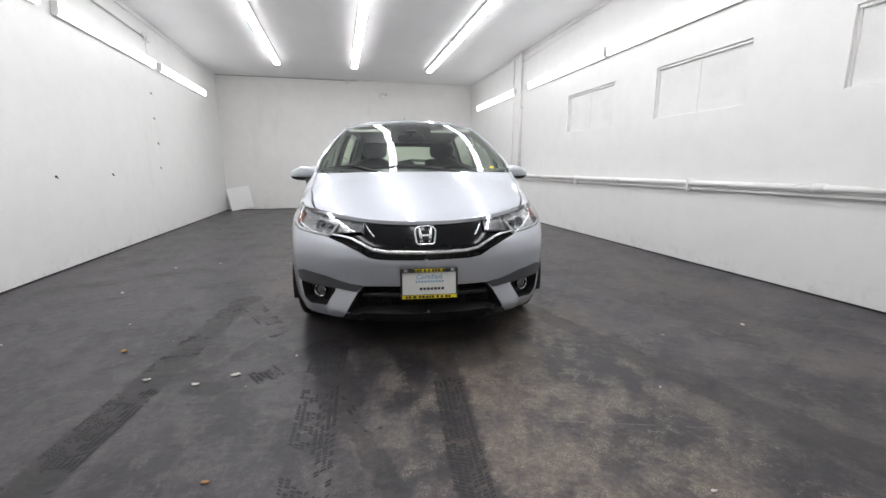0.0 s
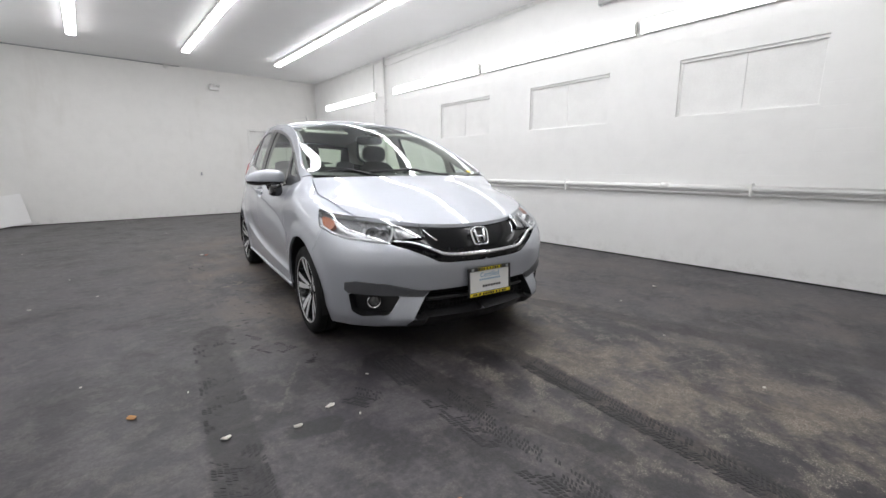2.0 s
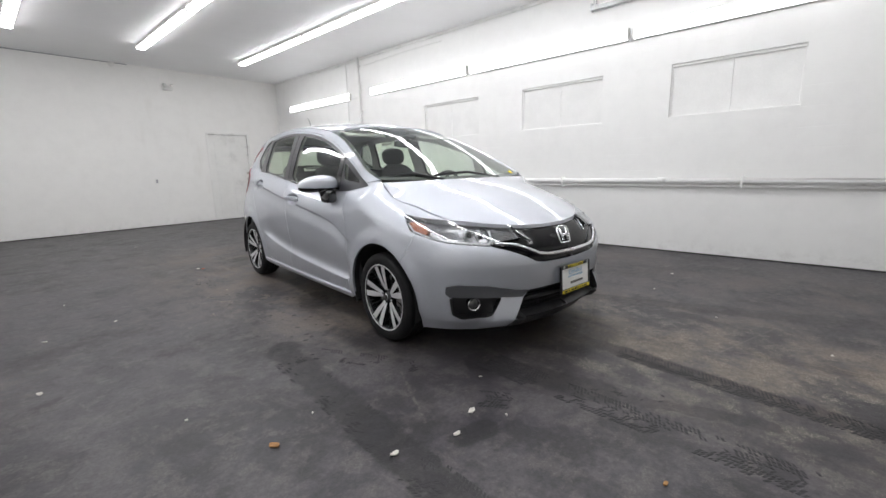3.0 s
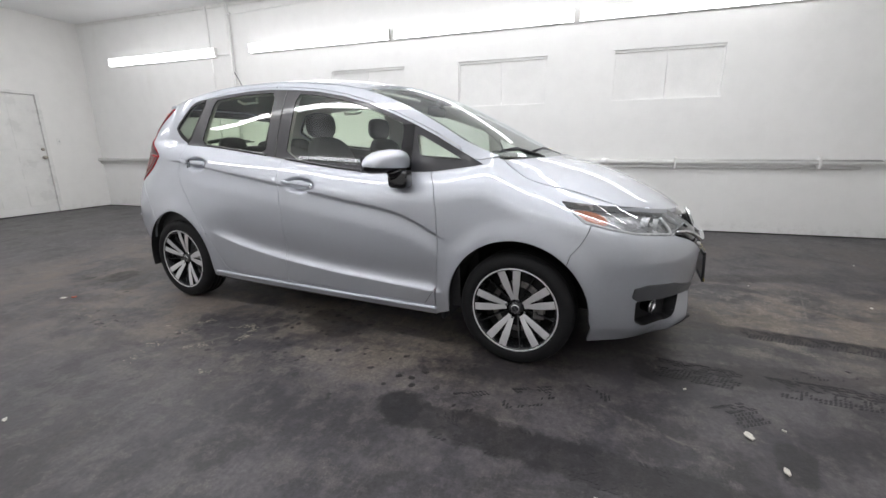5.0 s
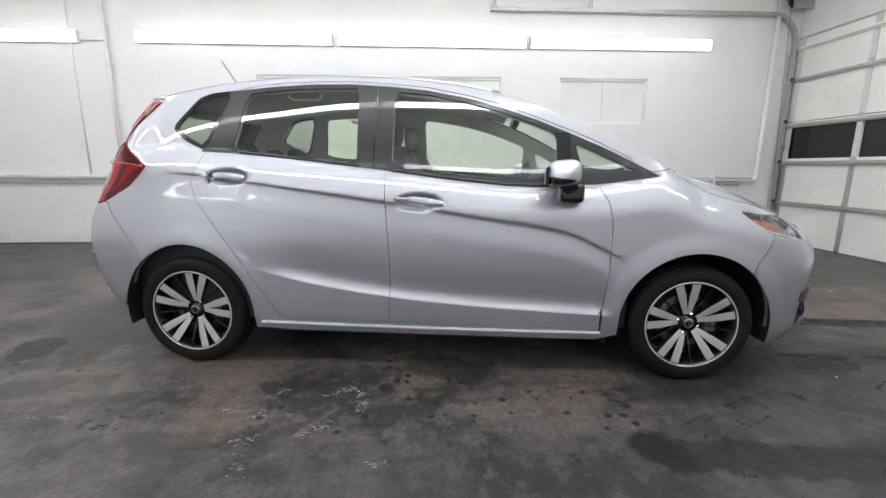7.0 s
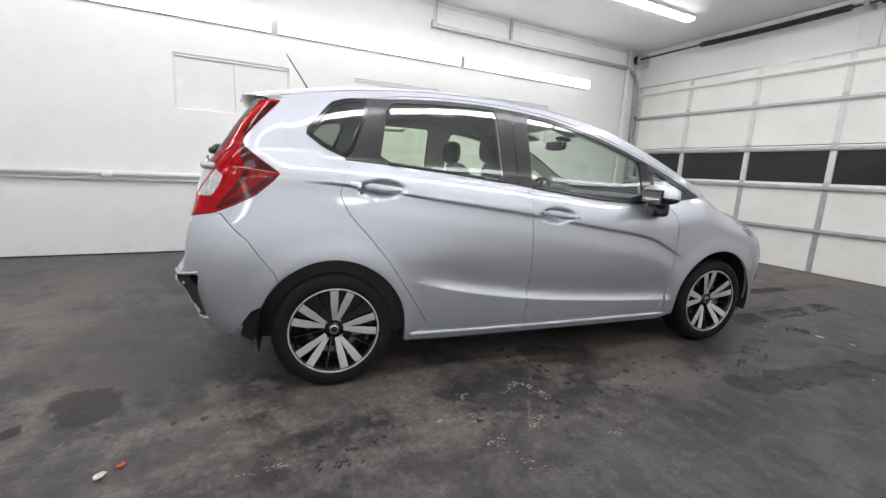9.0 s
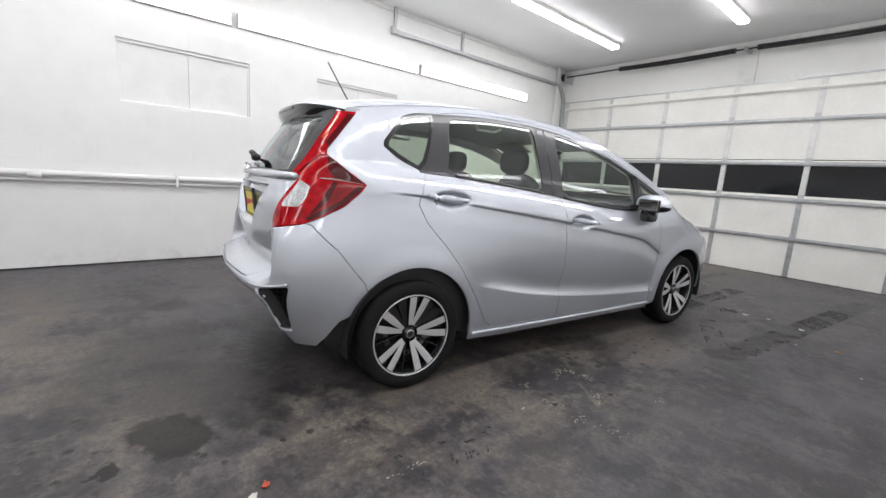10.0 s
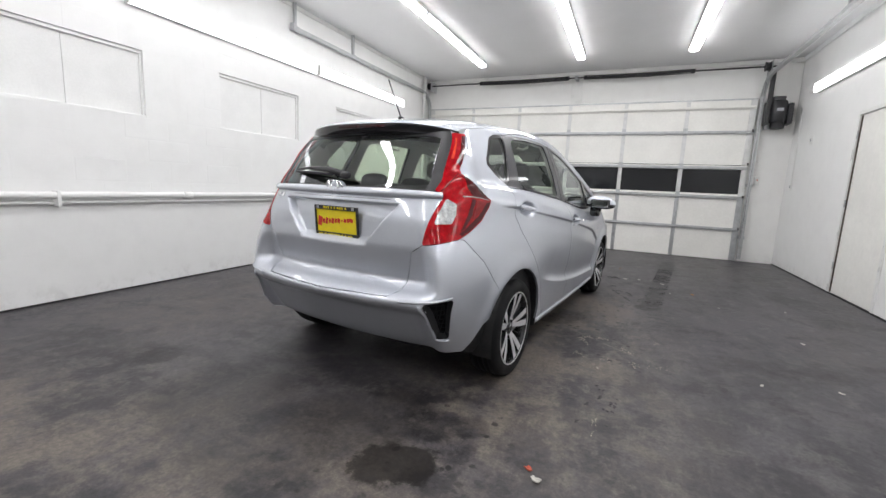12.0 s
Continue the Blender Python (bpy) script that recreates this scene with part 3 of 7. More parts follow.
# ---- pipes and fittings ----
pp = thing("water_pipe", (XR - 0.055, 0, 0), 0, "thick white painted pipe clamped along the block wall", "pipe")
line = [(0, YB, 0.915), (0, 4.0, 0.885), (0, -0.17, 0.868)] + [(0, -0.17 - 0.06 * math.sin(a), 0.928 - 0.06 * math.cos(a)) for a in (math.pi / 2 * k / 5 for k in range(6))] + [(0, -0.23, ZC)]
part("run", tube(line, 0.030, 14), M_WALL, pp, smooth=True)
for y in (0.4, 1.88, 4.0, 6.3, 8.6):
    part("clamp", boxes(((-0.036, y - 0.012, 0.80), (0.055, y + 0.012, 0.93)), bevel=0.004), M_WALL, pp)
for y in (2.7, 5.2, 7.4):
    part("coupling", tube([(0, y - 0.045, 0.885), (0, y + 0.045, 0.885)], 0.036, 14), M_WALL, pp, smooth=True)
pc = thing("conduit_pipe", (XR - 0.03, 0, 0), 0, "thin white painted conduit under the thick pipe", "pipe")
part("run", tube([(0, YB, 0.848), (0, 4.0, 0.824), (0, 0.0, 0.806)], 0.014, 10), M_WALL, pc, smooth=True)
pv = thing("riser_pipe", (XR - 0.05, 8.57, 0), 0, "white painted vertical pipe beside the strip lights", "pipe")
part("run", tube([(0, 0, 0.93), (0, 0, ZC)], 0.024, 12), M_WALL, pv, smooth=True)
for z in (1.2, 2.3, 3.2):
    part("clamp", boxes(((-0.028, -0.035, z), (0.05, 0.035, z + 0.025)), bevel=0.003), M_WALL, pv)
pv2 = thing("riser_conduit", (XR - 0.02, 9.02, 0), 0, "thin white painted vertical conduit", "pipe")
part("run", tube([(0, 0, 0.95), (0, 0, ZC)], 0.010, 10), M_WALL, pv2, smooth=True)
part("branch", tube([(0, 0, 2.62), (0, -0.40, 2.62)], 0.009, 8), M_WALL, pv2, smooth=True)
cw = thing("lamp_cable", (XR - 0.012, 0, 0), 0, "thin painted cable pinned above the strip lights", "cable")
part("run", tube([(0, 8.45, 3.20), (0, 7.2, 3.235), (0, 6.3, 3.23)], 0.005, 6), M_WALL, cw, smooth=True)
cl = thing("lamp_conduit", (XL + 0.02, 0, 0), 0, "dark conduit with a switch box feeding the wall lamps", "conduit")
part("run", tube([(0, 8.10, 3.08), (0, 7.0, 3.10), (0, 3.2, 3.10)], 0.010, 8), M_GALV, cl, smooth=True)
part("box", boxes(((-0.015, 8.06, 3.03), (0.05, 8.18, 3.15)), bevel=0.006), M_TRIM, cl, "white junction box")
part("drop", tube([(0, 8.12, 3.03), (0, 8.12, 2.75)], 0.008, 8), M_TRIM, cl, smooth=True)

for x, z, size, nm, lab in ((0.49, 3.34, 0.05, "smoke_detector", "small round white detector at the ceiling edge"), (1.42, 2.98, 0.09, "emergency_light", "white emergency light unit with two heads on the end wall")):
    e = thing(nm, (x, YB, z), 0, lab, nm.replace("_", " "))
    if nm == "smoke_detector":
        bm = disc((0, -0.02, 0), (0, 1, 0), size, 0.04, 24)
        disc((0, -0.045, 0), (0, 1, 0), size * 0.6, 0.012, 24, bm)
        part("body", bm, M_TRIM, e)
    else:
        part("body", boxes(((-0.10, -0.06, -0.045), (0.10, 0.0, 0.05)), bevel=0.012), M_TRIM, e)
        for dx in (-0.07, 0.07):
            bm = disc((dx, -0.085, 0.055), (0, 1, 0), 0.04, 0.05, 20, inner=0.032)
            part("head", bm, M_TRIM, e, "round lamp head", True)
sw = thing("light_switch", (3.25, YB, 1.26), 0, "small white light switch on the end wall", "light switch")
part("plate", boxes(((-0.035, -0.008, -0.057), (0.035, 0.0, 0.057)), bevel=0.003), M_TRIM, sw)
part("toggle", boxes(((-0.005, -0.02, -0.012), (0.005, -0.008, 0.012)), bevel=0.002), M_GREYTAG, sw)
so = thing("wall_outlet", (0.97, YB, 0.99), 0, "small white outlet plate on the end wall", "outlet")
part("plate", boxes(((-0.035, -0.008, -0.057), (0.035, 0.0, 0.057)), bevel=0.003), M_TRIM, so)
part("socket", boxes(((-0.017, -0.011, -0.035), (0.017, -0.008, 0.035)), bevel=0.002), M_GREYTAG, so)
for y, z in ((-0.31, 1.32), (0.23, 1.99)):
    s = thing("door_control", (XL, y, z), 0, "small white control button plate on the block wall", "switch")
    part("plate", boxes(((0.0, -0.04, -0.06), (0.012, 0.04, 0.06)), bevel=0.004), M_TRIM, s)
    part("button", boxes(((0.012, -0.015, -0.02), (0.018, 0.015, 0.02)), bevel=0.002), M_GREYTAG, s)
s = thing("door_control", (-2.33, YF, 1.40), 0, "small cream control box beside the garage door", "switch")
part("plate", boxes(((-0.035, 0.0, -0.07), (0.035, 0.03, 0.07)), bevel=0.005), M_TRIM, s)
part("button", disc((0, 0.034, 0.02), (0, 1, 0), 0.012, 0.008, 16), M_RED, s)
cable = thing("control_cable", (0, 0, 0), 0, "thin white cable down the wall beside the opener", "cable")
part("run", tube([(XL + 0.006, -0.31, 1.38), (XL + 0.006, -0.30, 2.2), (XL + 0.006, -0.38, 2.55)], 0.004, 6), M_TRIM, cable, smooth=True)

# old anchors in the long wall
for y, z in ((5.41, 0.98), (6.56, 0.99), (8.13, 1.08), (8.15, 1.48), (8.11, 1.87), (8.11, 2.26)):
    a = thing("wall_anchor", (XL, y, z), 0, "small dark anchor hole in the block wall", "anchor", "anchors in the long wall")
    bm = disc((0.003, 0, 0), (1, 0, 0), 0.013, 0.008, 12)
    tube([(0.004, 0, 0), (0.016, 0.004, -0.022)], 0.005, 6, bm)
    part("plug", bm, M_STEEL, a)

# loose board leaning in the corner
M_SHEET = surface("bright_white_sheet", (0.90, 0.90, 0.895), 0.4, vary=0.03, coarse=3, bump=0.05)
lb = thing("loose_board", (-2.555, 11.80, 0.0), 0, "white square board leaning in the corner of the end wall", "board")
along, up_ = Vector((0.50, 0.22, 0.0)).normalized(), Vector((-0.165, -0.02, 0.54)).normalized()
ob = part("sheet", boxes(((0.0, -0.006, 0.0), (0.54, 0.006, 0.57)), bevel=0.002), M_SHEET, lb)
ob.matrix_basis = Matrix((along, up_.cross(along).normalized(), up_)).transposed().to_4x4()


# ---- marks on the floor ----
M_PRINT = surface("rubber_film", (0.034, 0.032, 0.036), 0.62, vary=0.5, coarse=4, fine=60, bump=0.1, depth=0.001)
M_PRINT.node_tree.nodes["Principled BSDF"].inputs["Specular IOR Level"].default_value = 0.36


def tread_print(a, b, half, left, seed):
    """Thin rubber left by a tyre: slanted blocks in ribs, rubbed away in patches."""
    a, b = Vector((*a, 0.0)), Vector((*b, 0.0))
    run = (b - a).normalized()
    side = Vector((-run.y, run.x, 0.0))
    rnd = random.Random(seed)
    bm = bmesh.new()
    ribs, pitch = max(5, int(half / 0.0105)), 0.017
    wide = 2 * half / ribs
    for i in range(int((b - a).length / pitch)):
        for j in range(ribs):
            u, v = i * pitch + (0.5 * pitch if j % 2 else 0.0), -half + (j + 0.5) * wide
            at = a + run * u + side * v
            worn = noise.noise(at * 5.0) * 0.5 + noise.noise(at * 17.0 + Vector((0, 0, seed))) * 0.5
            ends = min(1.0, u / 0.10, ((b - a).length - u) / 0.10)
            if worn + 0.42 * (1 - abs(v) / half) * 0.4 > (left - 0.5) * 1.5 + 0.5 * (ends - 1) or rnd.random() > 0.86:
                continue
            hx, hy, sl = pitch * rnd.uniform(0.22, 0.40), wide * rnd.uniform(0.26, 0.44), 0.005 * (1 if j < ribs / 2 else -1)
            ring = [at + run * (sx * hx + sl * sy) + side * (sy * hy) for sx, sy in ((-1, -1), (1, -1), (1, 1), (-1, 1))]
            low = [bm.verts.new((q.x, q.y, 0.0002)) for q in ring]
            top = [bm.verts.new((q.x, q.y, 0.0012)) for q in ring]
            bm.faces.new(top)
            for k in range(4):
                bm.faces.new((low[k], low[(k + 1) % 4], top[(k + 1) % 4], top[k]))
    ob = part("tyre_print", bm, M_PRINT)
    tagged(ob, "dark rubber tread print worn into the concrete floor", "tyre mark", "tyre prints on the floor", kind="stuff")


for i, row in enumerate(TREADS):
    tread_print(*row, 20 + i)

# ---- pale scrapes in the concrete ----
def scrape(line, count, seed, spread_=0.018):
    """Thin pale slivers scattered along a line, drawn out the way cars drive."""
    rnd = random.Random(seed)
    bm = bmesh.new()
    pts = [Vector((*q, 0)) for q in line]
    for _ in range(count):
        k = rnd.randrange(len(pts) - 1)
        at = pts[k].lerp(pts[k + 1], rnd.random()) + Vector((rnd.gauss(0, spread_ * 0.6), rnd.gauss(0, spread_), 0))
        a = rnd.gauss(math.radians(97), 0.25)
        run, side = Vector((math.cos(a), math.sin(a), 0)), Vector((-math.sin(a), math.cos(a), 0))
        long, wide = rnd.uniform(0.003, 0.013), rnd.uniform(0.0012, 0.0042)
        ring = [at - run * long, at - run * long * rnd.uniform(0.2, 0.5) - side * wide, at + run * long * rnd.uniform(0.2, 0.5) - side * wide * rnd.uniform(0.6, 1),
                at + run * long, at + run * long * rnd.uniform(0.0, 0.4) + side * wide]
        low = [bm.verts.new((q.x, q.y, 0.0002)) for q in ring]
        top = [bm.verts.new((q.x, q.y, 0.0010)) for q in ring]
        bm.faces.new(top)
        for k in range(5):
            bm.faces.new((low[k], low[(k + 1) % 5], top[(k + 1) % 5], top[k]))
    tagged(part("floor_scrape", bm, M_SCRAPE), "pale tan scrape marks in the dark concrete floor", "scrape mark", "scrapes in the floor", kind="stuff")


M_SCRAPE = surface("bare_concrete_scrape", (0.30, 0.275, 0.225), 0.8, vary=0.5, coarse=40, fine=200, bump=0.2)
for i, (line, count) in enumerate(((((-0.201, 5.04), (-0.144, 4.924), (-0.128, 4.889)), 34), (((-0.128, 4.889), (-0.23, 4.85), (-0.327, 4.837)), 46), (((-0.182, 5.252), (-0.124, 5.22)), 20),
                                   (((-0.486, 5.081), (-0.469, 5.016), (-0.392, 4.979)), 30), (((-0.509, 5.306), (-0.497, 5.213)), 22), (((-0.563, 5.271), (-0.706, 5.204)), 9),
                                   (((-0.302, 6.233), (-0.329, 6.071)), 13), (((-0.286, 5.429), (-0.281, 5.402)), 7), (((-0.351, 5.277), (-0.308, 5.268)), 9), (((-0.659, 4.774), (-0.667, 4.696)), 10))):
    scrape(line, count, 300 + i)

# ---- scraps on the floor ----
def flake(name, x, y, size, material, label, category, curl=0.25, seed=1):
    rnd = random.Random(seed)
    t = thing(name, (x, y, 0.001), rnd.uniform(0, 360), label, category, "scraps on the floor")
    bm = bmesh.new()
    n = 11
    ring = []
    for k in range(n):
        a = 2 * math.pi * k / n
        r = size * (0.45 + 0.42 * rnd.random())
        ring.append((r * math.cos(a), 0.6 * r * math.sin(a)))
    lift = lambda u, v: curl * (abs(u) + abs(v)) * (0.4 + 0.6 * rnd.random())
    top = [bm.verts.new((u, v, 0.004 + lift(u, v))) for u, v in ring]
    bot = [bm.verts.new((v.co.x, v.co.y, max(0.0, v.co.z - 0.004))) for v in top]
    c0, c1 = bm.verts.new((0, 0, 0.006)), bm.verts.new((0, 0, 0.0))
    for k in range(n):
        j = (k + 1) % n
        bm.faces.new((c0, top[k], top[j]))
        bm.faces.new((c1, bot[j], bot[k]))
        bm.faces.new((top[k], bot[k], bot[j], top[j]))
    part("piece", bm, material, t)
    return t


for i, (x, y, r) in enumerate(((-0.426, 2.34, 0.034), (-0.848, 2.393, 0.030), (-0.596, 2.283, 0.026), (-1.715, 4.16, 0.030), (2.735, 2.25, 0.028), (2.092, 2.241, 0.016),
                               (-0.142, 2.499, 0.014), (1.283, 1.098, 0.016), (-0.35, 2.2, 0.012), (-1.203, 5.211, 0.022), (-1.614, 5.096, 0.020), (-0.9, 2.9, 0.010), (-1.3, 3.3, 0.012),
                               (-1.9, 3.1, 0.012), (1.6, 1.7, 0.010), (-0.2, 9.2, 0.03), (-1.9, 8.2, 0.025), (-1.4, 6.1, 0.012), (2.5, 0.6, 0.014))):
    flake("paint_flake", x, y, r, M_CHIP, "small curled off-white flake lying on the floor", "debris", 0.3, 10 + i)
flake("dry_leaf", -1.129, 2.815, 0.034, M_LEAF, "small curled orange-brown dry leaf on the floor", "leaf", 0.25, 60)
flake("dry_leaf", -0.35, 1.55, 0.02, M_LEAF, "small curled orange-brown dry leaf on the floor", "leaf", 0.25, 61)
flake("red_scrap", -0.102, 6.604, 0.026, M_RED, "small red and white plastic scrap on the floor", "debris", 0.35, 62)
flake("paint_flake", -0.138, 6.655, 0.034, M_CHIP, "small curled off-white flake lying on the floor", "debris", 0.3, 63)


# ---- the car: materials ----
def car_paint():
    m, nt, b = nodes_of("silver_blue_metallic_paint")
    own = nt.nodes.new("ShaderNodeTexCoord").outputs["Object"]
    flakes, dust = noise_of(nt, 420.0, 2, 0.8, own), noise_of(nt, 3.0, 5, 0.65, own)
    col = blend(nt, spread(nt, flakes, 0.3, 0.7), (0.49, 0.516, 0.570), (0.61, 0.636, 0.692))
    col = blend(nt, spread(nt, dust, 0.45, 0.75, 0.0, 0.10), col, (0.40, 0.39, 0.37))
    link(nt, col, b.inputs["Base Color"])
    b.inputs["Metallic"].default_value = 0.82
    link(nt, spread(nt, dust, 0.3, 0.7, 0.50, 0.54), b.inputs["Roughness"])
    b.inputs["Coat Weight"].default_value = 1.0
    b.inputs["Coat Roughness"].default_value = 0.015
    b.inputs["Coat IOR"].default_value = 1.8
    return m


def car_glass(name, tint, gloss=1.5):
    m, nt, b = nodes_of(name)
    nt.nodes.remove(b)
    out = nt.nodes["Material Output"]
    clear, shine, mix, edge = (nt.nodes.new(k) for k in ("ShaderNodeBsdfTransparent", "ShaderNodeBsdfGlossy", "ShaderNodeMixShader", "ShaderNodeLayerWeight"))
    clear.inputs["Color"].default_value = (*tint, 1)
    shine.inputs["Roughness"].default_value = 0.01
    shine.inputs["Color"].default_value = (0.95, 0.97, 1.0, 1)
    edge.inputs["Blend"].default_value = 0.5
    low = ((gloss - 1) / (gloss + 1)) ** 2 * 2.6
    link(nt, value(nt, "ADD", value(nt, "MULTIPLY", value(nt, "POWER", edge.outputs["Facing"], 5.0), 1.0 - low), low), mix.inputs[0])
    link(nt, clear.outputs[0], mix.inputs[1])
    link(nt, shine.outputs[0], mix.inputs[2])
    link(nt, mix.outputs[0], out.inputs["Surface"])
    return m


def mesh_grille(name, scale):
    """Black plastic with a fine honeycomb relief."""
    m, nt, b = nodes_of(name)
    own = nt.nodes.new("ShaderNodeTexCoord").outputs["Object"]
    cell = nt.nodes.new("ShaderNodeTexVoronoi")
    cell.feature = "DISTANCE_TO_EDGE"
    cell.inputs["Scale"].default_value = scale
    cell.inputs["Randomness"].default_value = 0.15
    link(nt, own, cell.inputs["Vector"])
    edge = spread(nt, cell.outputs["Distance"], 0.05, 0.16)
    link(nt, blend(nt, edge, (0.016, 0.016, 0.018), (0.004, 0.004, 0.005)), b.inputs["Base Color"])
    b.inputs["Roughness"].default_value = 0.5
    b.inputs["Specular IOR Level"].default_value = 0.1
    relief(nt, b, value(nt, "SUBTRACT", 1.0, edge), 0.8, 0.006)
    return m


M_PAINT = car_paint()
M_GLASS = car_glass("green_tinted_glass", (0.86, 0.93, 0.85))
M_GLASS3 = car_glass("dark_quarter_glass", (0.45, 0.50, 0.45))
M_GLASS2 = car_glass("green_tinted_rear_glass", (0.80, 0.89, 0.76))
M_SCREENGLASS = car_glass("windscreen_glass", (0.86, 0.93, 0.86), 1.32)
M_LENS = car_glass("clear_lamp_lens", (0.93, 0.94, 0.95), 1.45)
M_BLACK = surface("satin_black_plastic", (0.018, 0.018, 0.020), 0.42, vary=0.2, coarse=8, fine=300, bump=0.08, depth=0.0006, own=True)
M_GLOSS = surface("gloss_black_plastic", (0.010, 0.010, 0.012), 0.12, vary=0.2, coarse=6, bump=0.0, coat=0.6, rough_vary=0.04, own=True)
M_PILLAR = surface("dark_grey_pillar_film", (0.032, 0.032, 0.037), 0.30, vary=0.03, coarse=6, bump=0.0, coat=0.3, rough_vary=0.0, own=True)
M_GREYP = surface("dark_grey_bumper_plastic", (0.085, 0.087, 0.095), 0.45, vary=0.12, coarse=8, fine=300, bump=0.08, depth=0.0006, own=True)
M_GRILLE = surface("gloss_black_grille", (0.006, 0.006, 0.007), 0.10, vary=0.2, coarse=6, bump=0.0, rough_vary=0.04, own=True)
M_GRILLE.node_tree.nodes["Principled BSDF"].inputs["Specular IOR Level"].default_value = 0.22
M_CHROME = surface("chrome", (0.82, 0.83, 0.85), 0.07, metal=1.0, vary=0.05, coarse=5, bump=0.0, rough_vary=0.03, own=True)
M_REFL = surface("lamp_reflector", (0.58, 0.59, 0.60), 0.22, metal=0.65, vary=0.15, coarse=18, bump=0.25, depth=0.004, rough_vary=0.08, own=True)
M_TUB = surface("dark_chrome_tub", (0.40, 0.40, 0.41), 0.24, metal=0.6, vary=0.2, coarse=20, bump=0.15, depth=0.003, rough_vary=0.06, own=True)
M_AMBER = surface("amber_lens", (0.44, 0.15, 0.075), 0.15, vary=0.2, coarse=30, bump=0.3, depth=0.002, coat=0.8, own=True)
M_REDL = surface("red_lamp_lens", (0.42, 0.002, 0.007), 0.10, vary=0.45, coarse=26, fine=120, bump=0.04, depth=0.002, coat=0.12, rough_vary=0.05, own=True)
M_REDC = surface("deep_red_lamp_lens", (0.26, 0.003, 0.006), 0.08, vary=0.3, coarse=40, bump=0.1, depth=0.002, coat=0.5, rough_vary=0.05, own=True)
M_REDD = surface("dark_red_lamp_lens", (0.075, 0.002, 0.004), 0.10, vary=0.15, coarse=22, bump=0.0, coat=0.3, rough_vary=0.05, own=True)
for lens in (M_REDC, M_REDD, M_REDL):
    lens.node_tree.nodes["Principled BSDF"].inputs["Specular IOR Level"].default_value = 0.25
# colour of the room lamps' reflection in the taillight arm
M_ORANGE = surface("orange_reflection_on_lens", (0.75, 0.045, 0.012), 0.15, vary=0.3, coarse=40, bump=0.3, depth=0.002, coat=0.6, own=True)
M_WHITEL = surface("ribbed_clear_lamp", (0.56, 0.57, 0.57), 0.2, vary=0.45, coarse=40, fine=150, bump=0.5, depth=0.003, coat=0.8, own=True)
M_BRAKE = surface("unlit_brake_lens", (0.045, 0.002, 0.003), 0.2, vary=0.2, coarse=30, bump=0.0, own=True)
M_RUBBER = surface("tyre_rubber", (0.013, 0.013, 0.014), 0.7, vary=0.25, coarse=10, fine=120, bump=0.2, depth=0.001, own=True)
M_RUBBER.node_tree.nodes["Principled BSDF"].inputs["Specular IOR Level"].default_value = 0.2
M_ALLOY = surface("machined_alloy", (0.74, 0.74, 0.75), 0.36, metal=0.5, vary=0.10, coarse=12, bump=0.05, own=True)
M_RIM = surface("gloss_dark_alloy", (0.030, 0.031, 0.034), 0.22, metal=0.4, vary=0.2, coarse=10, bump=0.0, coat=0.6, own=True)
M_DISC = surface("brake_steel", (0.30, 0.29, 0.28), 0.35, metal=0.9, vary=0.3, coarse=30, own=True)
M_LINER = surface("wheel_well_liner", (0.010, 0.010, 0.011), 0.8, vary=0.3, coarse=14, bump=0.3, own=True)
M_CLOTH = surface("dark_seat_cloth", (0.028, 0.028, 0.029), 0.85, vary=0.25, coarse=6, fine=220, bump=0.35, depth=0.001, own=True)
M_DASH = surface("dark_dash_plastic", (0.020, 0.020, 0.022), 0.6, vary=0.15, coarse=6, fine=180, bump=0.2, depth=0.0008, own=True)
M_HEAD = surface("light_headliner", (0.52, 0.51, 0.48), 0.9, vary=0.06, coarse=4, fine=200, bump=0.15, depth=0.0006, own=True)
M_YELLOW = surface("yellow_plate", (0.82, 0.66, 0.015), 0.4, vary=0.06, coarse=20, bump=0.05, own=True)
M_WHITE = surface("white_plate", (0.80, 0.80, 0.79), 0.4, vary=0.04, coarse=20, bump=0.05, own=True)
M_INK = surface("black_ink", (0.012, 0.012, 0.012), 0.5, vary=0.1, own=True)
M_BLUEINK = surface("blue_ink", (0.20, 0.38, 0.55), 0.5, vary=0.1, own=True)
M_REDINK = surface("red_ink", (0.60, 0.03, 0.02), 0.5, vary=0.1, own=True)
M_MIRROR = surface("mirror_glass", (0.85, 0.86, 0.86), 0.01, metal=1.0, vary=0.0, bump=0.0, rough_vary=0.0)
M_SCREEN = surface("display_black", (0.008, 0.008, 0.01), 0.1, vary=0.1, bump=0.0, own=True)


# ---- the car: shape ----
from mathutils import geometry


def curve(*pts):
    """A smooth, non-overshooting line through points of growing x; works on arrays."""
    xs, ys = np.array([p[0] for p in pts], float), np.array([p[1] for p in pts], float)
    if xs[0] > xs[-1]:
        xs, ys = xs[::-1], ys[::-1]
    h, d = np.diff(xs), np.diff(ys) / np.diff(xs)
    m = np.zeros_like(xs)
    m[0], m[-1] = d[0], d[-1]
    for i in range(1, len(xs) - 1):
        if d[i - 1] * d[i] > 0:
            w1, w2 = 2 * h[i] + h[i - 1], h[i] + 2 * h[i - 1]
            m[i] = (w1 + w2) / (w1 / d[i - 1] + w2 / d[i])

    def f(x):
        x = np.clip(np.asarray(x, float), xs[0], xs[-1])
        i = np.clip(np.searchsorted(xs, x) - 1, 0, len(xs) - 2)
        t = (x - xs[i]) / h[i]
        return ((1 + 2 * t) * (1 - t) ** 2 * ys[i] + t * (1 - t) ** 2 * h[i] * m[i]
                + t * t * (3 - 2 * t) * ys[i + 1] + t * t * (t - 1) * h[i] * m[i + 1])
    return f


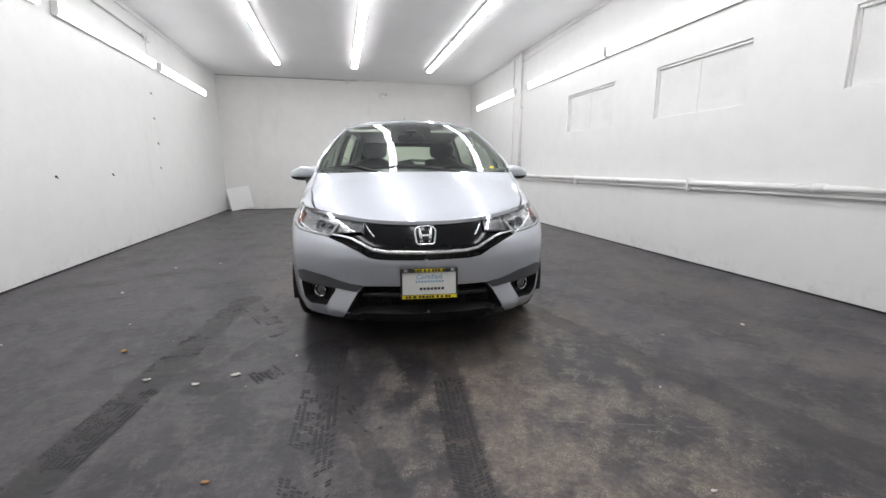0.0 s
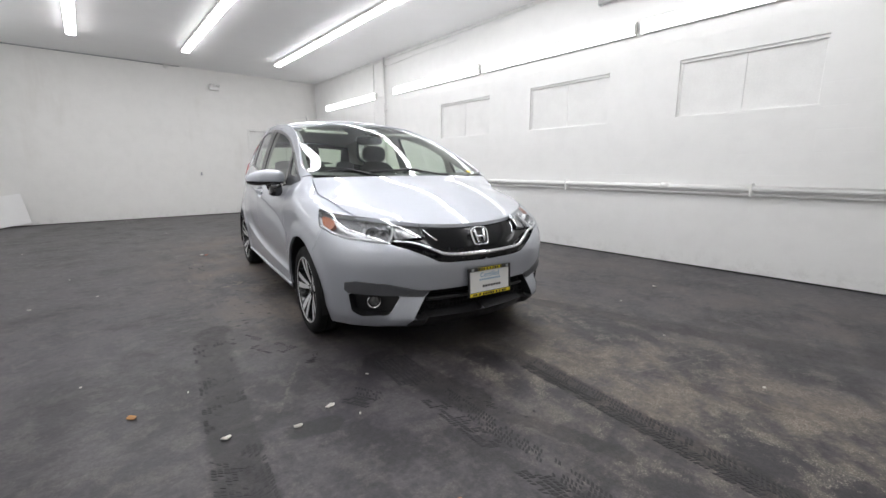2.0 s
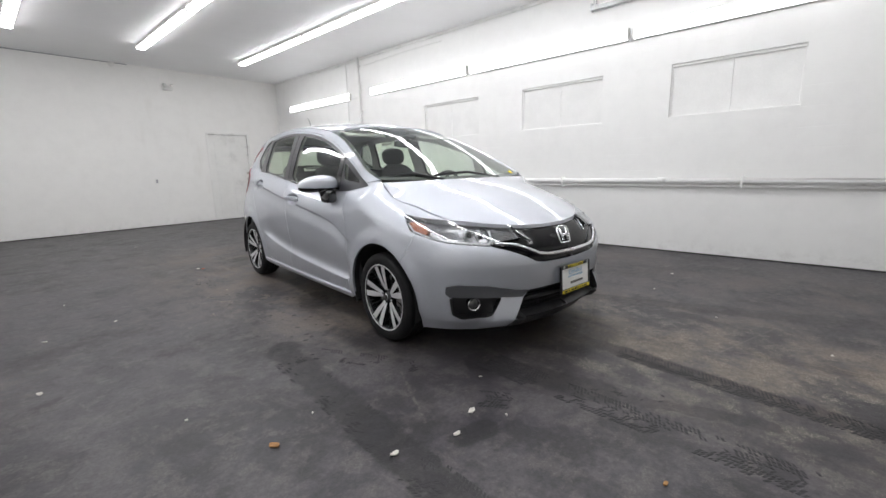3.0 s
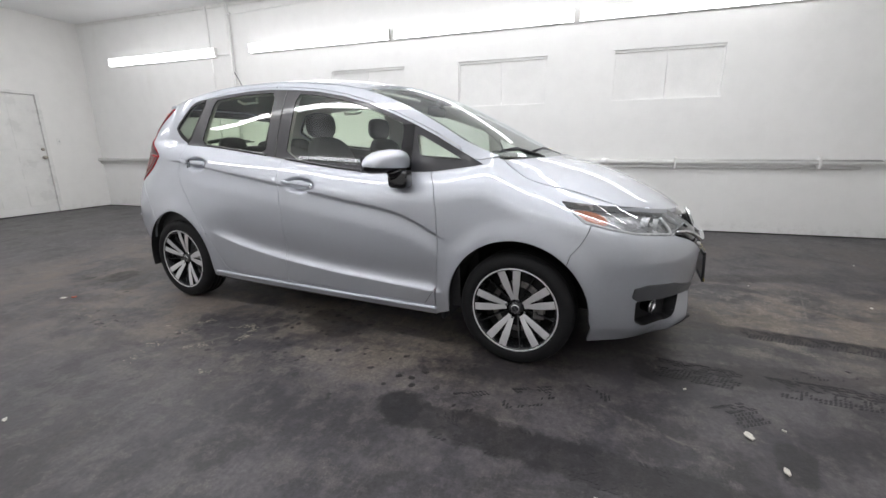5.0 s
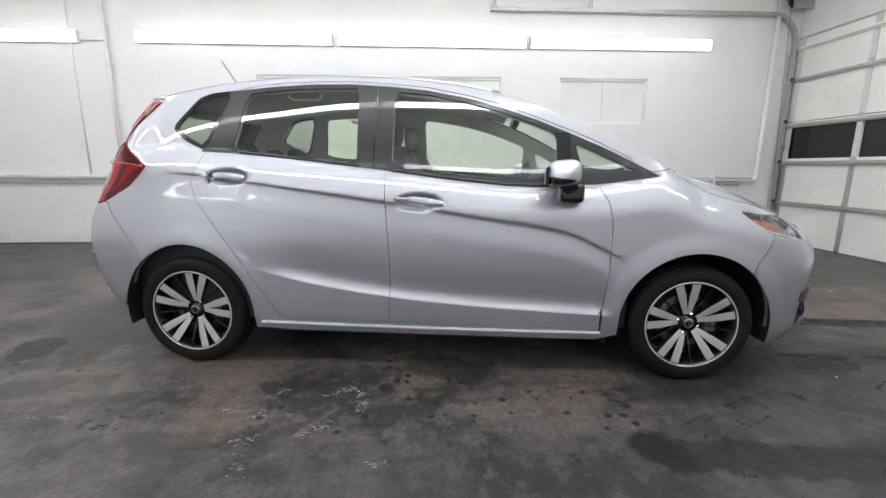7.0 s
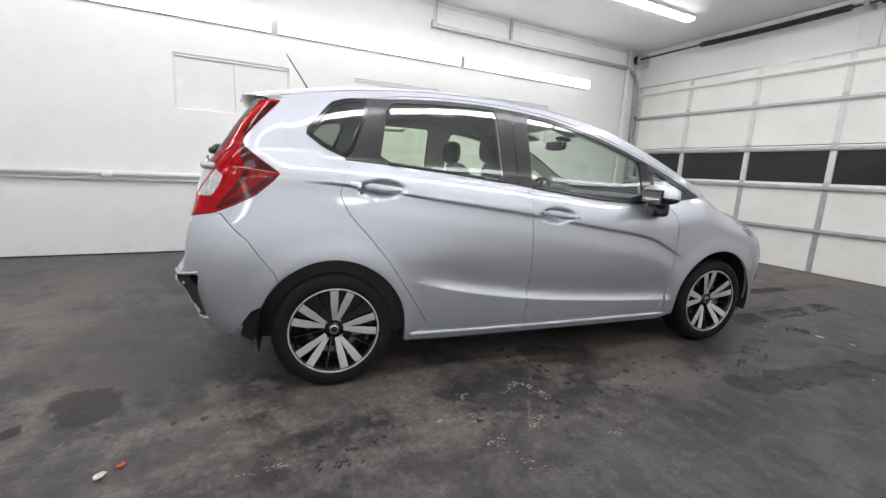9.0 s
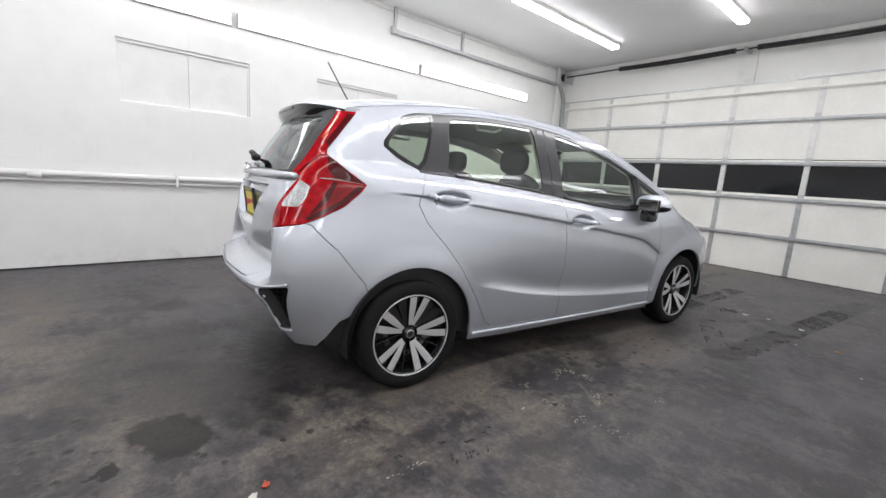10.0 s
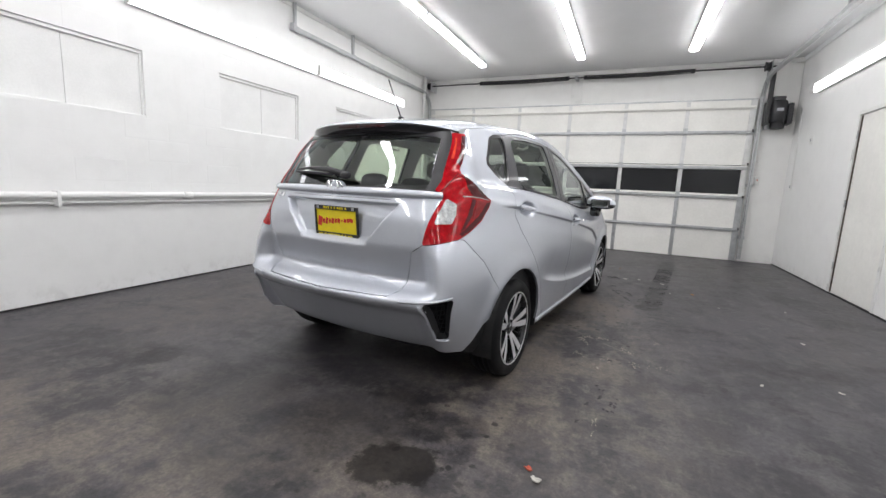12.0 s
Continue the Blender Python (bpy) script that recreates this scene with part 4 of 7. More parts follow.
def step(x, a, b):
    t = np.clip((np.asarray(x, float) - a) / (b - a), 0, 1)
    return t * t * (3 - 2 * t)


def smooth_path(pts, n=24):
    """Catmull-Rom line through points of the plane."""
    p = np.array([pts[0], *pts, pts[-1]], float)
    p[0], p[-1] = 2 * p[1] - p[2], 2 * p[-2] - p[-3]
    out = []
    for i in range(1, len(p) - 2):
        for k in range(n):
            t = k / n
            out.append(0.5 * (2 * p[i] + (p[i + 1] - p[i - 1]) * t + (2 * p[i - 1] - 5 * p[i] + 4 * p[i + 1] - p[i + 2]) * t * t
                              + (3 * p[i] - 3 * p[i + 1] + p[i + 2] - p[i - 1]) * t ** 3))
    out.append(p[-2])
    return np.array(out)


AXLE_R = -2.53
WHEEL_R, HUB = 0.290, 0.287
# plan outline of half the body, from the middle of the nose round the flank to the middle of the tail
PLAN = smooth_path([(0.832, 0.0), (0.815, 0.20), (0.777, 0.38), (0.713, 0.53), (0.625, 0.66), (0.505, 0.768), (0.32, 0.826), (0.1, 0.845), (-0.3, 0.850), (-1.2, 0.856),
                    (-2.1, 0.852), (-2.45, 0.842), (-2.75, 0.815), (-2.98, 0.772), (-3.115, 0.712), (-3.195, 0.62), (-3.240, 0.42), (-3.262, 0.18), (-3.27, 0.0)])
PLEN = np.concatenate([[0], np.cumsum(np.hypot(*np.diff(PLAN, axis=0).T))])
X1, X2, XF, XRR = -0.1, -2.35, 0.845, -3.27
nose = curve((0.12, 0.72), (0.20, 0.79), (0.25, 0.835), (0.35, 0.845), (0.45, 0.857), (0.55, 0.864), (0.61, 0.853), (0.68, 0.805), (0.74, 0.735), (0.80, 0.63), (0.90, 0.45), (1.05, 0.2), (1.6, 0.1))
tail = curve((0.15, -2.96), (0.25, -3.06), (0.30, -3.115), (0.38, -3.172), (0.44, -3.212), (0.49, -3.248), (0.515, -3.288), (0.53, -3.302), (0.55, -3.302), (0.575, -3.270), (0.60, -3.200), (0.63, -3.168), (0.70, -3.186), (0.80, -3.208), (0.90, -3.203), (0.97, -3.182),
             (1.05, -3.145), (1.10, -3.11), (1.25, -3.015), (1.38, -2.92), (1.5, -2.83))
tail_side = curve((0.15, -3.05), (0.25, -3.15), (0.30, -3.20), (0.42, -3.275), (0.54, -3.315), (0.60, -3.31), (0.75, -3.285), (0.85, -3.235), (1.0, -3.15), (1.10, -3.085), (1.25, -3.0), (1.38, -2.91), (1.5, -2.83))
flank = curve((0.10, 0.780), (0.20, 0.818), (0.28, 0.836), (0.40, 0.847), (0.60, 0.856), (0.80, 0.857), (1.6, 0.857))
belt = curve((-3.3, 1.17), (-2.7, 1.13), (-2.25, 1.085), (-1.63, 1.027), (-1.34, 0.995), (-0.76, 0.942), (-0.45, 0.955), (-0.19, 0.985), (-0.10, 0.955), (0.02, 0.90), (0.256, 0.845), (0.5, 0.83), (0.9, 0.82))
upper_line = curve((-2.75, 1.0), (-2.4, 0.977), (-2.18, 0.947), (-1.48, 0.873), (-1.0, 0.805), (-0.63, 0.742), (-0.35, 0.617))
lower_line = curve((-2.25, 0.55), (-1.8, 0.452), (-1.46, 0.402), (-1.0, 0.362), (-0.40, 0.33))
rail = curve((-0.12, 1.035), (-0.3, 1.115), (-0.436, 1.19), (-0.72, 1.325), (-1.0, 1.415), (-1.3, 1.462), (-1.64, 1.482), (-2.0, 1.478), (-2.3, 1.455), (-2.6, 1.412), (-2.95, 1.345))
hood_seam = curve((-0.13, 1.03), (-0.084, 1.0), (0.02, 0.93), (0.256, 0.866), (0.35, 0.836), (0.44, 0.803), (0.6, 0.76))


HANDLES = ((-1.315, 0.872), (-2.300, 0.968))


def tuck(x, z):
    """How far the shoulders and roof draw in towards the tail."""
    return (0.072 * step(-x, 1.3, 2.6) * step(z, 0.62, 1.02) + 0.028 * step(-x, 1.7, 2.8) * step(z, 0.98, 1.52)
            - 0.052 * step(-x, 2.72, 2.92) * step(z, 1.02, 1.15))


def width(x, z):
    zb = belt(x)
    t = np.clip((z - (zb - 0.15)) / 0.15, 0, 1)
    w = flank(z) - 0.075 * t ** 1.8
    up = np.clip(z - zb, 0, None)
    lean = 0.25 + 0.98 * step(x, -0.30, 0.02)
    w = w - lean * up - 0.30 * up ** 2
    w = w - tuck(x, z)
    on = step(x, -2.70, -2.45) * (1 - step(x, -0.46, -0.34))
    d = upper_line(x) - z
    w = w - 0.011 * on * step(d, 0.0, 0.010) * (1 - step(d, 0.010, 0.13)) * (d > 0)
    on = step(x, -2.22, -1.85) * (1 - step(x, -0.46, -0.36))
    h = np.clip(z - lower_line(x), 0, None) / 0.055
    w = w - 0.023 * on * h * np.exp(1 - h)
    for hx_, hz_ in HANDLES:
        w = w - 0.040 * np.exp(-(((x - hx_) / 0.104) ** 2 + ((z - hz_) / 0.038) ** 2) ** 3)
    for ax in (0.0, AXLE_R):
        r = np.hypot(x - ax, z - 0.31)
        w = w + 0.011 * (1 - step(r, 0.35, 0.45))
    return w


def skin(p, z):
    """The flank, nose and tail of the body's left half: metres round the plan outline, and height."""
    p, z = np.asarray(p, float), np.asarray(z, float)
    x0, y0 = np.interp(p, PLEN, PLAN[:, 0]), np.interp(p, PLEN, PLAN[:, 1])
    corner = step(y0, 0.56, 0.70)
    end = tail(z) * (1 - corner) + tail_side(z) * corner
    x = np.where(x0 > X1, X1 + (x0 - X1) * (nose(z) - X1) / (XF - X1), np.where(x0 < X2, X2 + (x0 - X2) * (end - X2) / (XRR - X2), x0))
    y = y0 / 0.856 * width(x, z)
    # trapezoid recess for the number plate in the tailgate
    ye = 0.235 + 0.16 * np.clip((z - 0.80) / 0.185, 0, 1)
    dip = step(z, 0.775, 0.815) * (1 - step(z, 0.978, 0.992)) * (1 - step(y, ye - 0.010, ye + 0.016)) * (x < -2.9)
    x = x + 0.045 * dip
    # blade between intake and fog lamp, sloping forward to its foot
    blade = step(y, 0.35, 0.40) * (1 - step(y, 0.55, 0.61)) * (1 - np.clip((z - 0.225) / 0.155, 0, 1)) * step(z, 0.172, 0.205) * (x > 0.5)
    x = x + 0.050 * blade
    # the body rises towards the tail
    return np.stack([x, y, z + 0.018 * step(-x, 1.1, 2.3) * step(z, 0.55, 0.95)], -1)


def skin_normal(p, z):
    e = 0.003
    n = np.cross(skin(p + e, z) - skin(p - e, z), skin(p, z + e) - skin(p, z - e))
    n /= np.linalg.norm(n, axis=-1, keepdims=True) + 1e-12
    out = (skin(p, z) - np.array([-1.2, 0, 0])) * np.array([1, 1, 0])
    return n * np.where((n * out).sum(-1, keepdims=True) < 0, -1, 1)


MID = int(np.argmin(np.abs(PLAN[:, 0] + 1.2)))


def S(x, z):
    """Outline point on the flank; towards the tail it moves back as the flank draws in."""
    if x < -1.375:
        x = -1.375 + (x + 1.375) * (1.0 + 0.5 * float(tuck(x, z)))
    x0 = X1 + (x - X1) * (XF - X1) / (float(nose(z)) - X1) if x > X1 else X2 + (x - X2) * (XRR - X2) / (float(tail_side(z)) - X2) if x < X2 else x
    return (float(np.interp(-x0, -PLAN[:, 0], PLEN)), z)


def F(y, z):
    """Outline point on the nose, by its distance from the middle."""
    return (float(np.interp(y * 0.856 / float(flank(z)), PLAN[:MID, 1], PLEN[:MID])), z)


def R(y, z):
    """Outline point on the tail."""
    w = float(width(float(tail(z)) + 0.05, z))
    return (float(np.interp(y * 0.856 / w, PLAN[:MID:-1, 1], PLEN[:MID:-1])), z)


def B(d, z):
    """Outline point by its distance round the corner from the middle of the tail."""
    return (float(PLEN[-1]) - d, z)


def dense(pts, closed=True, gap=0.022):
    out = []
    n = len(pts)
    for i in range(n if closed else n - 1):
        a, b = np.array(pts[i]), np.array(pts[(i + 1) % n])
        k = max(1, int(np.ceil(np.hypot(*(b - a)) / gap)))
        out += [tuple(a + (b - a) * j / k) for j in range(k)]
    if not closed:
        out.append(tuple(pts[-1]))
    return out


def rounded(pts, times=3, keep=0.25):
    """Corner-cut outline."""
    for _ in range(times):
        out = []
        for i in range(len(pts)):
            a, b = np.array(pts[i]), np.array(pts[(i + 1) % len(pts)])
            out += [tuple(a + (b - a) * keep), tuple(b - (b - a) * keep)]
        pts = out
    return pts


def arch(ax, r=0.347, zc=0.30, lo=0.05):
    pts = [S(ax + r * math.cos(a), zc + r * math.sin(a)) for a in (math.pi * k / 40 for k in range(41))]
    return pts + [S(ax - r - 0.005, lo), S(ax + r + 0.005, lo)]


xs_dlo = [-0.19, -0.32, -0.45, -0.60, -0.75, -0.92, -1.1, -1.3, -1.5, -1.7, -1.9, -2.1, -2.268]
top_dlo = curve((-0.19, 0.998), (-0.32, 1.065), (-0.45, 1.132), (-0.60, 1.20), (-0.75, 1.262), (-0.92, 1.325), (-1.1, 1.375), (-1.3, 1.414), (-1.5, 1.432), (-1.7, 1.442), (-1.9, 1.440), (-2.1, 1.429), (-2.26, 1.413))

REGIONS = {
    "glass_front": rounded([S(-0.67, 0.975), S(-0.66, 1.20)] + [S(x, float(top_dlo(x)) - 0.022) for x in (-0.80, -0.95, -1.1, -1.3, -1.455)] + [S(-1.46, 1.018)], 1, 0.12),
    "glass_corner": rounded([S(-0.295, 1.018), S(-0.578, 1.158), S(-0.546, 1.040), S(-0.42, 1.026)], 1, 0.10),
    "glass_rear": rounded([S(-1.632, 1.034)] + [S(x, float(top_dlo(x)) - 0.022) for x in (-1.64, -1.8, -2.0, -2.215)] + [S(-2.272, 1.098)], 1, 0.10),
    "glass_quarter": rounded([B(1.530, 1.392), B(1.370, 1.384), B(1.265, 1.362), B(1.146, 1.226), B(1.255, 1.176), B(1.395, 1.126)], 1, 0.14),
    "quarter_rim": rounded([B(1.560, 1.412), B(1.360, 1.404), B(1.238, 1.378), B(1.106, 1.225), B(1.250, 1.152), B(1.415, 1.100)], 1, 0.14),
    "window_trim": [S(x, float(top_dlo(x))) for x in xs_dlo] + [B(1.515, 1.413), B(1.385, 1.098), S(-2.300, 1.090)] + [S(x, float(belt(x)) + 0.006) for x in (-2.0, -1.63, -1.34, -1.0, -0.76, -0.45, -0.30)],
    "headlight": rounded([S(0.19, 0.836), S(0.30, 0.820), S(0.43, 0.806), F(0.51, 0.788), F(0.40, 0.772), F(0.352, 0.764), F(0.350, 0.700), F(0.43, 0.694), F(0.51, 0.687), F(0.545, 0.668), F(0.61, 0.676), S(0.52, 0.694), S(0.42, 0.716), S(0.30, 0.744)], 1, 0.06),
    "taillight": rounded([B(0.584, 0.805), B(0.680, 1.040), B(0.622, 1.066), B(0.646, 1.130), B(0.664, 1.200), B(0.700, 1.335), B(0.702, 1.366), B(0.864, 1.368), B(0.846, 1.335), B(0.752, 1.176), B(0.764, 1.152), B(1.048, 1.022), B(1.030, 0.990), B(0.966, 0.920), B(0.880, 0.872), B(0.800, 0.838)], 1, 0.06),
    "fog_pocket": rounded([F(0.738, 0.391), F(0.60, 0.384), F(0.505, 0.379), F(0.575, 0.268), F(0.68, 0.253), F(0.722, 0.282)], 1, 0.1),
    "fog_bar": [F(0.752, 0.450), F(0.71, 0.462), F(0.57, 0.448), F(0.43, 0.413), F(0.35, 0.404), F(0.392, 0.368), F(0.505, 0.379), F(0.60, 0.384), F(0.738, 0.391), F(0.752, 0.410)],
    "upper_grille": rounded([F(0.0, 0.760), F(0.20, 0.762), F(0.345, 0.765), F(0.352, 0.764), F(0.350, 0.700), F(0.43, 0.694), F(0.51, 0.687), F(0.545, 0.668), F(0.46, 0.640), F(0.37, 0.600), F(0.31, 0.567), F(0.25, 0.557), F(0.0, 0.553)], 1, 0.05),
    "lower_grille": rounded([F(0.0, 0.405), F(0.348, 0.402), F(0.384, 0.360), F(0.452, 0.245), F(0.0, 0.240)], 1, 0.04),
    "lower_lip": [F(0.0, 0.240), F(0.452, 0.245), F(0.475, 0.212), F(0.445, 0.172), F(0.0, 0.168)],
    "rear_vent": rounded([R(0.622, 0.553), S(-3.118, 0.573), S(-3.10, 0.372), R(0.652, 0.366)], 1, 0.06),
    "rear_glass": rounded([R(0.0, 1.075), B(0.575, 1.068), B(0.598, 1.18), B(0.622, 1.340), R(0.0, 1.352)], 1, 0.06),
    "rear_border": [R(0.0, 1.055), B(0.670, 1.050), B(0.664, 1.2), B(0.702, 1.34), B(0.690, 1.385), R(0.0, 1.390)],
    "arch_front": arch(0.0),
    "arch_rear": arch(AXLE_R),
    "front_door": [S(-0.30, 1.03)] + [S(x, float(top_dlo(x)) + 0.016) for x in xs_dlo if -1.49 < x < -0.3] + [S(-1.49, 1.448), S(-1.495, 1.2), S(-1.488, 1.0), S(-1.463, 0.60), S(-1.476, 0.258)]
                  + [S(-1.2, 0.256), S(-0.8, 0.252)] + rounded([S(-0.50, 0.250), S(-0.425, 0.36), S(-0.408, 0.56), S(-0.411, 0.77), S(-0.43, 0.88), S(-0.47, 0.955)], 0),
    "rear_door": [S(-1.49, 1.448)] + [S(x, float(top_dlo(x)) + 0.016) for x in (-1.6, -1.8, -2.0, -2.15)] + [S(-2.284, 1.416), S(-2.345, 1.25), S(-2.405, 1.095), S(-2.435, 1.02), S(-2.465, 0.94), S(-2.44, 0.855),
                  S(-2.36, 0.75), S(-2.27, 0.635), S(-2.15, 0.45), S(-2.06, 0.30), S(-2.01, 0.265), S(-1.95, 0.262), S(-1.7, 0.260), S(-1.476, 0.258), S(-1.463, 0.60), S(-1.488, 1.0), S(-1.495, 1.2)],
    "tailgate": [R(0.0, 0.558), R(0.43, 0.567), R(0.466, 0.588), R(0.472, 0.64), R(0.505, 0.77), B(0.584, 0.805), B(0.680, 1.040), B(0.664, 1.20), B(0.704, 1.36), B(0.690, 1.395), R(0.0, 1.400)],
    "front_bumper": [F(0.0, 0.168), F(0.44, 0.170), F(0.52, 0.174), F(0.66, 0.178), S(0.46, 0.180), S(0.30, 0.17), S(0.20, 0.45), S(0.255, 0.60), S(0.33, 0.735), S(0.40, 0.735), F(0.53, 0.73), F(0.37, 0.755), F(0.34, 0.752), F(0.0, 0.745)],
    "rear_bumper": [R(0.0, 0.266), R(0.45, 0.272), R(0.60, 0.280), S(-3.06, 0.278), S(-2.99, 0.272), S(-2.955, 0.32), S(-2.90, 0.405), S(-2.85, 0.43), S(-2.76, 0.50), S(-2.795, 0.585), S(-2.90, 0.73), S(-2.985, 0.835), S(-3.06, 0.85), R(0.56, 0.83), R(0.3, 0.65), R(0.0, 0.60)],
    "fender": [S(-0.425, 0.36), S(-0.408, 0.56), S(-0.411, 0.77), S(-0.43, 0.88), S(-0.47, 0.955), S(-0.30, 1.03), S(-0.21, 1.02), S(-0.13, 1.03)] + [S(x, float(hood_seam(x))) for x in (-0.084, -0.03, 0.02, 0.1, 0.18, 0.256, 0.35, 0.44)]
              + [S(0.45, 0.70), S(0.30, 0.45), S(-0.30, 0.25), S(-0.43, 0.20)],
    "side_panel": [S(x, float(rail(x))) for x in (-0.12, -0.2, -0.3, -0.436, -0.58, -0.72, -0.86, -1.0, -1.15, -1.3, -1.47, -1.64, -1.82, -2.0, -2.15, -2.3, -2.45, -2.6, -2.74)] + [R(0.50, 1.40), R(0.55, 1.10), R(0.55, 0.80), S(-2.9, 0.60), S(-2.6, 0.40), S(-2.17, 0.21), S(-2.0, 0.2),
                  S(-0.43, 0.195), S(-0.45, 0.93), S(-0.30, 1.0)],
}


def cut_skin():
    """Cuts the half skin along all outlines: part -> (places, normals, triangles)."""
    names = list(REGIONS)
    pts, edges, lines = [], [], []
    for nm in names:
        line = dense(REGIONS[nm])
        edges += [(len(pts) + i, len(pts) + (i + 1) % len(line)) for i in range(len(line))]
        pts += line
        lines.append(np.array(line))
    for f, offs in ((upper_line, (0.010, 0.0, -0.005, -0.010, -0.022, -0.040, -0.065)), (lower_line, (-0.018, -0.006, 0.0, 0.008, 0.018, 0.035, 0.055, 0.085))):
        for off in offs:
            line = dense([S(x, float(f(x)) + off) for x in np.linspace(-2.66, -0.38, 70)], False, 0.018)
            edges += [(len(pts) + i, len(pts) + i + 1) for i in range(len(line) - 1)]
            pts += line
    fixed = np.array(pts)
    gx, gz = np.meshgrid(np.arange(0.0, PLEN[-1] + 0.01, 0.026), np.arange(0.16, 1.5, 0.024))
    grid = [np.stack([gx.ravel(), gz.ravel()], -1)]
    for hx_, hz_ in HANDLES:
        p0 = S(hx_, hz_)[0]
        gx, gz = np.meshgrid(np.arange(p0 - 0.12, p0 + 0.12, 0.0095), np.arange(hz_ - 0.05, hz_ + 0.05, 0.0095))
        grid.append(np.stack([gx.ravel(), gz.ravel()], -1))
    gx, gz = np.meshgrid(np.arange(R(0.44, 0.9)[0], PLEN[-1], 0.0125), np.arange(0.766, 1.005, 0.0105))
    grid.append(np.stack([gx.ravel(), gz.ravel()], -1))
    for g in np.concatenate(grid):
        if np.min(np.abs(fixed - g).max(1)) > 0.0085:
            pts.append(tuple(g))
    made = geometry.delaunay_2d_cdt([Vector(p) for p in pts], edges, [], 0, 1e-5, False)
    vs = np.array([tuple(v) for v in made[0]])
    tris = np.array([t for t in made[2] if len(set(t)) == 3])
    mid = vs[tris].mean(1)
    got, free = {}, np.ones(len(tris), bool)
    for nm, line in zip(names, lines):
        a, b = line, np.roll(line, -1, 0)
        inside = np.zeros(len(mid), bool)
        for (ax, az), (bx, bz) in zip(a, b):
            if az != bz:
                inside ^= ((az > mid[:, 1]) != (bz > mid[:, 1])) & (mid[:, 0] < ax + (mid[:, 1] - az) * (bx - ax) / (bz - az))
        got[nm] = [tuple(int(i) for i in t) for t in tris[inside & free]]
        free &= ~inside
    return vs, got


def piece_of(vs, tris, gap):
    """One region as its own vertices, drawn in by gap at its rim; also the rim's edges."""
    used = sorted({i for t in tris for i in t})
    at = {v: i for i, v in enumerate(used)}
    p = vs[used].copy()
    tri = np.array([[at[i] for i in t] for t in tris])
    count = {}
    for t in tri:
        for a, b in ((t[0], t[1]), (t[1], t[2]), (t[2], t[0])):
            key = (min(a, b), max(a, b))
            count.setdefault(key, []).append((a, b, t))
    rim = [v[0] for v in count.values() if len(v) == 1]
    push = np.zeros_like(p)
    mid_line = lambda q: q < 1e-4 or q > PLEN[-1] - 1e-4
    rim = [e for e in rim if not (mid_line(p[e[0], 0]) and mid_line(p[e[1], 0]))]
    for a, b, t in rim:
        d = p[b] - p[a]
        n = np.array([-d[1], d[0]])
        n /= np.linalg.norm(n) + 1e-12
        if n @ (p[list(t)].mean(0) - p[a]) < 0:
            n = -n
        push[a] += n
        push[b] += n
    ln = np.linalg.norm(push, axis=1, keepdims=True)
    push = np.where(ln > 1e-9, push / (ln + 1e-12), 0) * gap
    push[(p[:, 0] < 1e-4) | (p[:, 0] > PLEN[-1] - 1e-4), 0] = 0
    p += push
    return p, tri, rim


def skin_mesh(name, vs, tris, material, sides=(1,), gap=0.0016, lift=0.0, flange=0.014, sheet=True):
    """A mesh of one region of the skin, for the left (1), the right (-1) or both halves, with exact normals and folded rims."""
    p, tri, rim = piece_of(vs, tris, gap)
    pos, nrm = skin(p[:, 0], p[:, 1]), skin_normal(p[:, 0], p[:, 1])
    pos = pos + nrm * lift
    co, faces, loops = [], [], []
    for s in sides:
        flip = np.array([1, s, 1])
        base = len(co)
        co += [tuple(v) for v in pos * flip]
        nn = nrm * flip
        inner = base + len(pos)
        if flange:
            co += [tuple(v) for v in (pos - nrm * flange) * flip]
        for t in (tri if sheet else ()):
            a, b, c = (np.array(co[base + i]) for i in t)
            order = list(t) if np.cross(b - a, c - a) @ nn[t[0]] > 0 else list(t)[::-1]
            faces.append([base + i for i in order])
            loops += [tuple(nn[i]) for i in order]
        if flange:
            for a, b, t in rim:
                q = [base + a, base + b, inner + b, inner + a]
                fn = np.cross(np.array(co[q[1]]) - np.array(co[q[0]]), np.array(co[q[3]]) - np.array(co[q[0]]))
                if fn @ (np.array(co[q[0]]) - np.array(co[base + [i for i in t if i not in (a, b)][0]])) < 0:
                    q, fn = q[::-1], -fn
                fn = fn / (np.linalg.norm(fn) + 1e-12)
                faces.append(q)
                loops += [tuple(fn)] * 4
    me = bpy.data.meshes.new(name)
    me.from_pydata(co, [], faces)
    me.materials.append(material)
    me.shade_smooth()
    me.normals_split_custom_set(loops)
    me.update()
    return me


def strip_mesh(name, rows, material, thick=0.0):
    """A smooth sheet from rows of places."""
    rows = np.array(rows)
    n, m = rows.shape[:2]
    bm = bmesh.new()
    v = [[bm.verts.new(tuple(rows[i, j])) for j in range(m)] for i in range(n)]
    for i in range(n - 1):
        for j in range(m - 1):
            f = bm.faces.new((v[i][j], v[i][j + 1], v[i + 1][j + 1], v[i + 1][j]))
            f.smooth = True
    bm.normal_update()
    if sum(f.normal.z for f in bm.faces) < 0:
        bmesh.ops.reverse_faces(bm, faces=bm.faces)
    if thick:
        rim = [e for e in bm.edges if e.is_boundary]
        bm.normal_update()
        made = bmesh.ops.extrude_edge_only(bm, edges=rim)["geom"]
        vv = [g for g in made if isinstance(g, bmesh.types.BMVert)]
        for q in vv:
            q.co.z -= thick
        for e in rim:
            e.smooth = False
    me = bpy.data.meshes.new(name)
    bm.to_mesh(me)
    bm.free()
    me.materials.append(material)
    return me


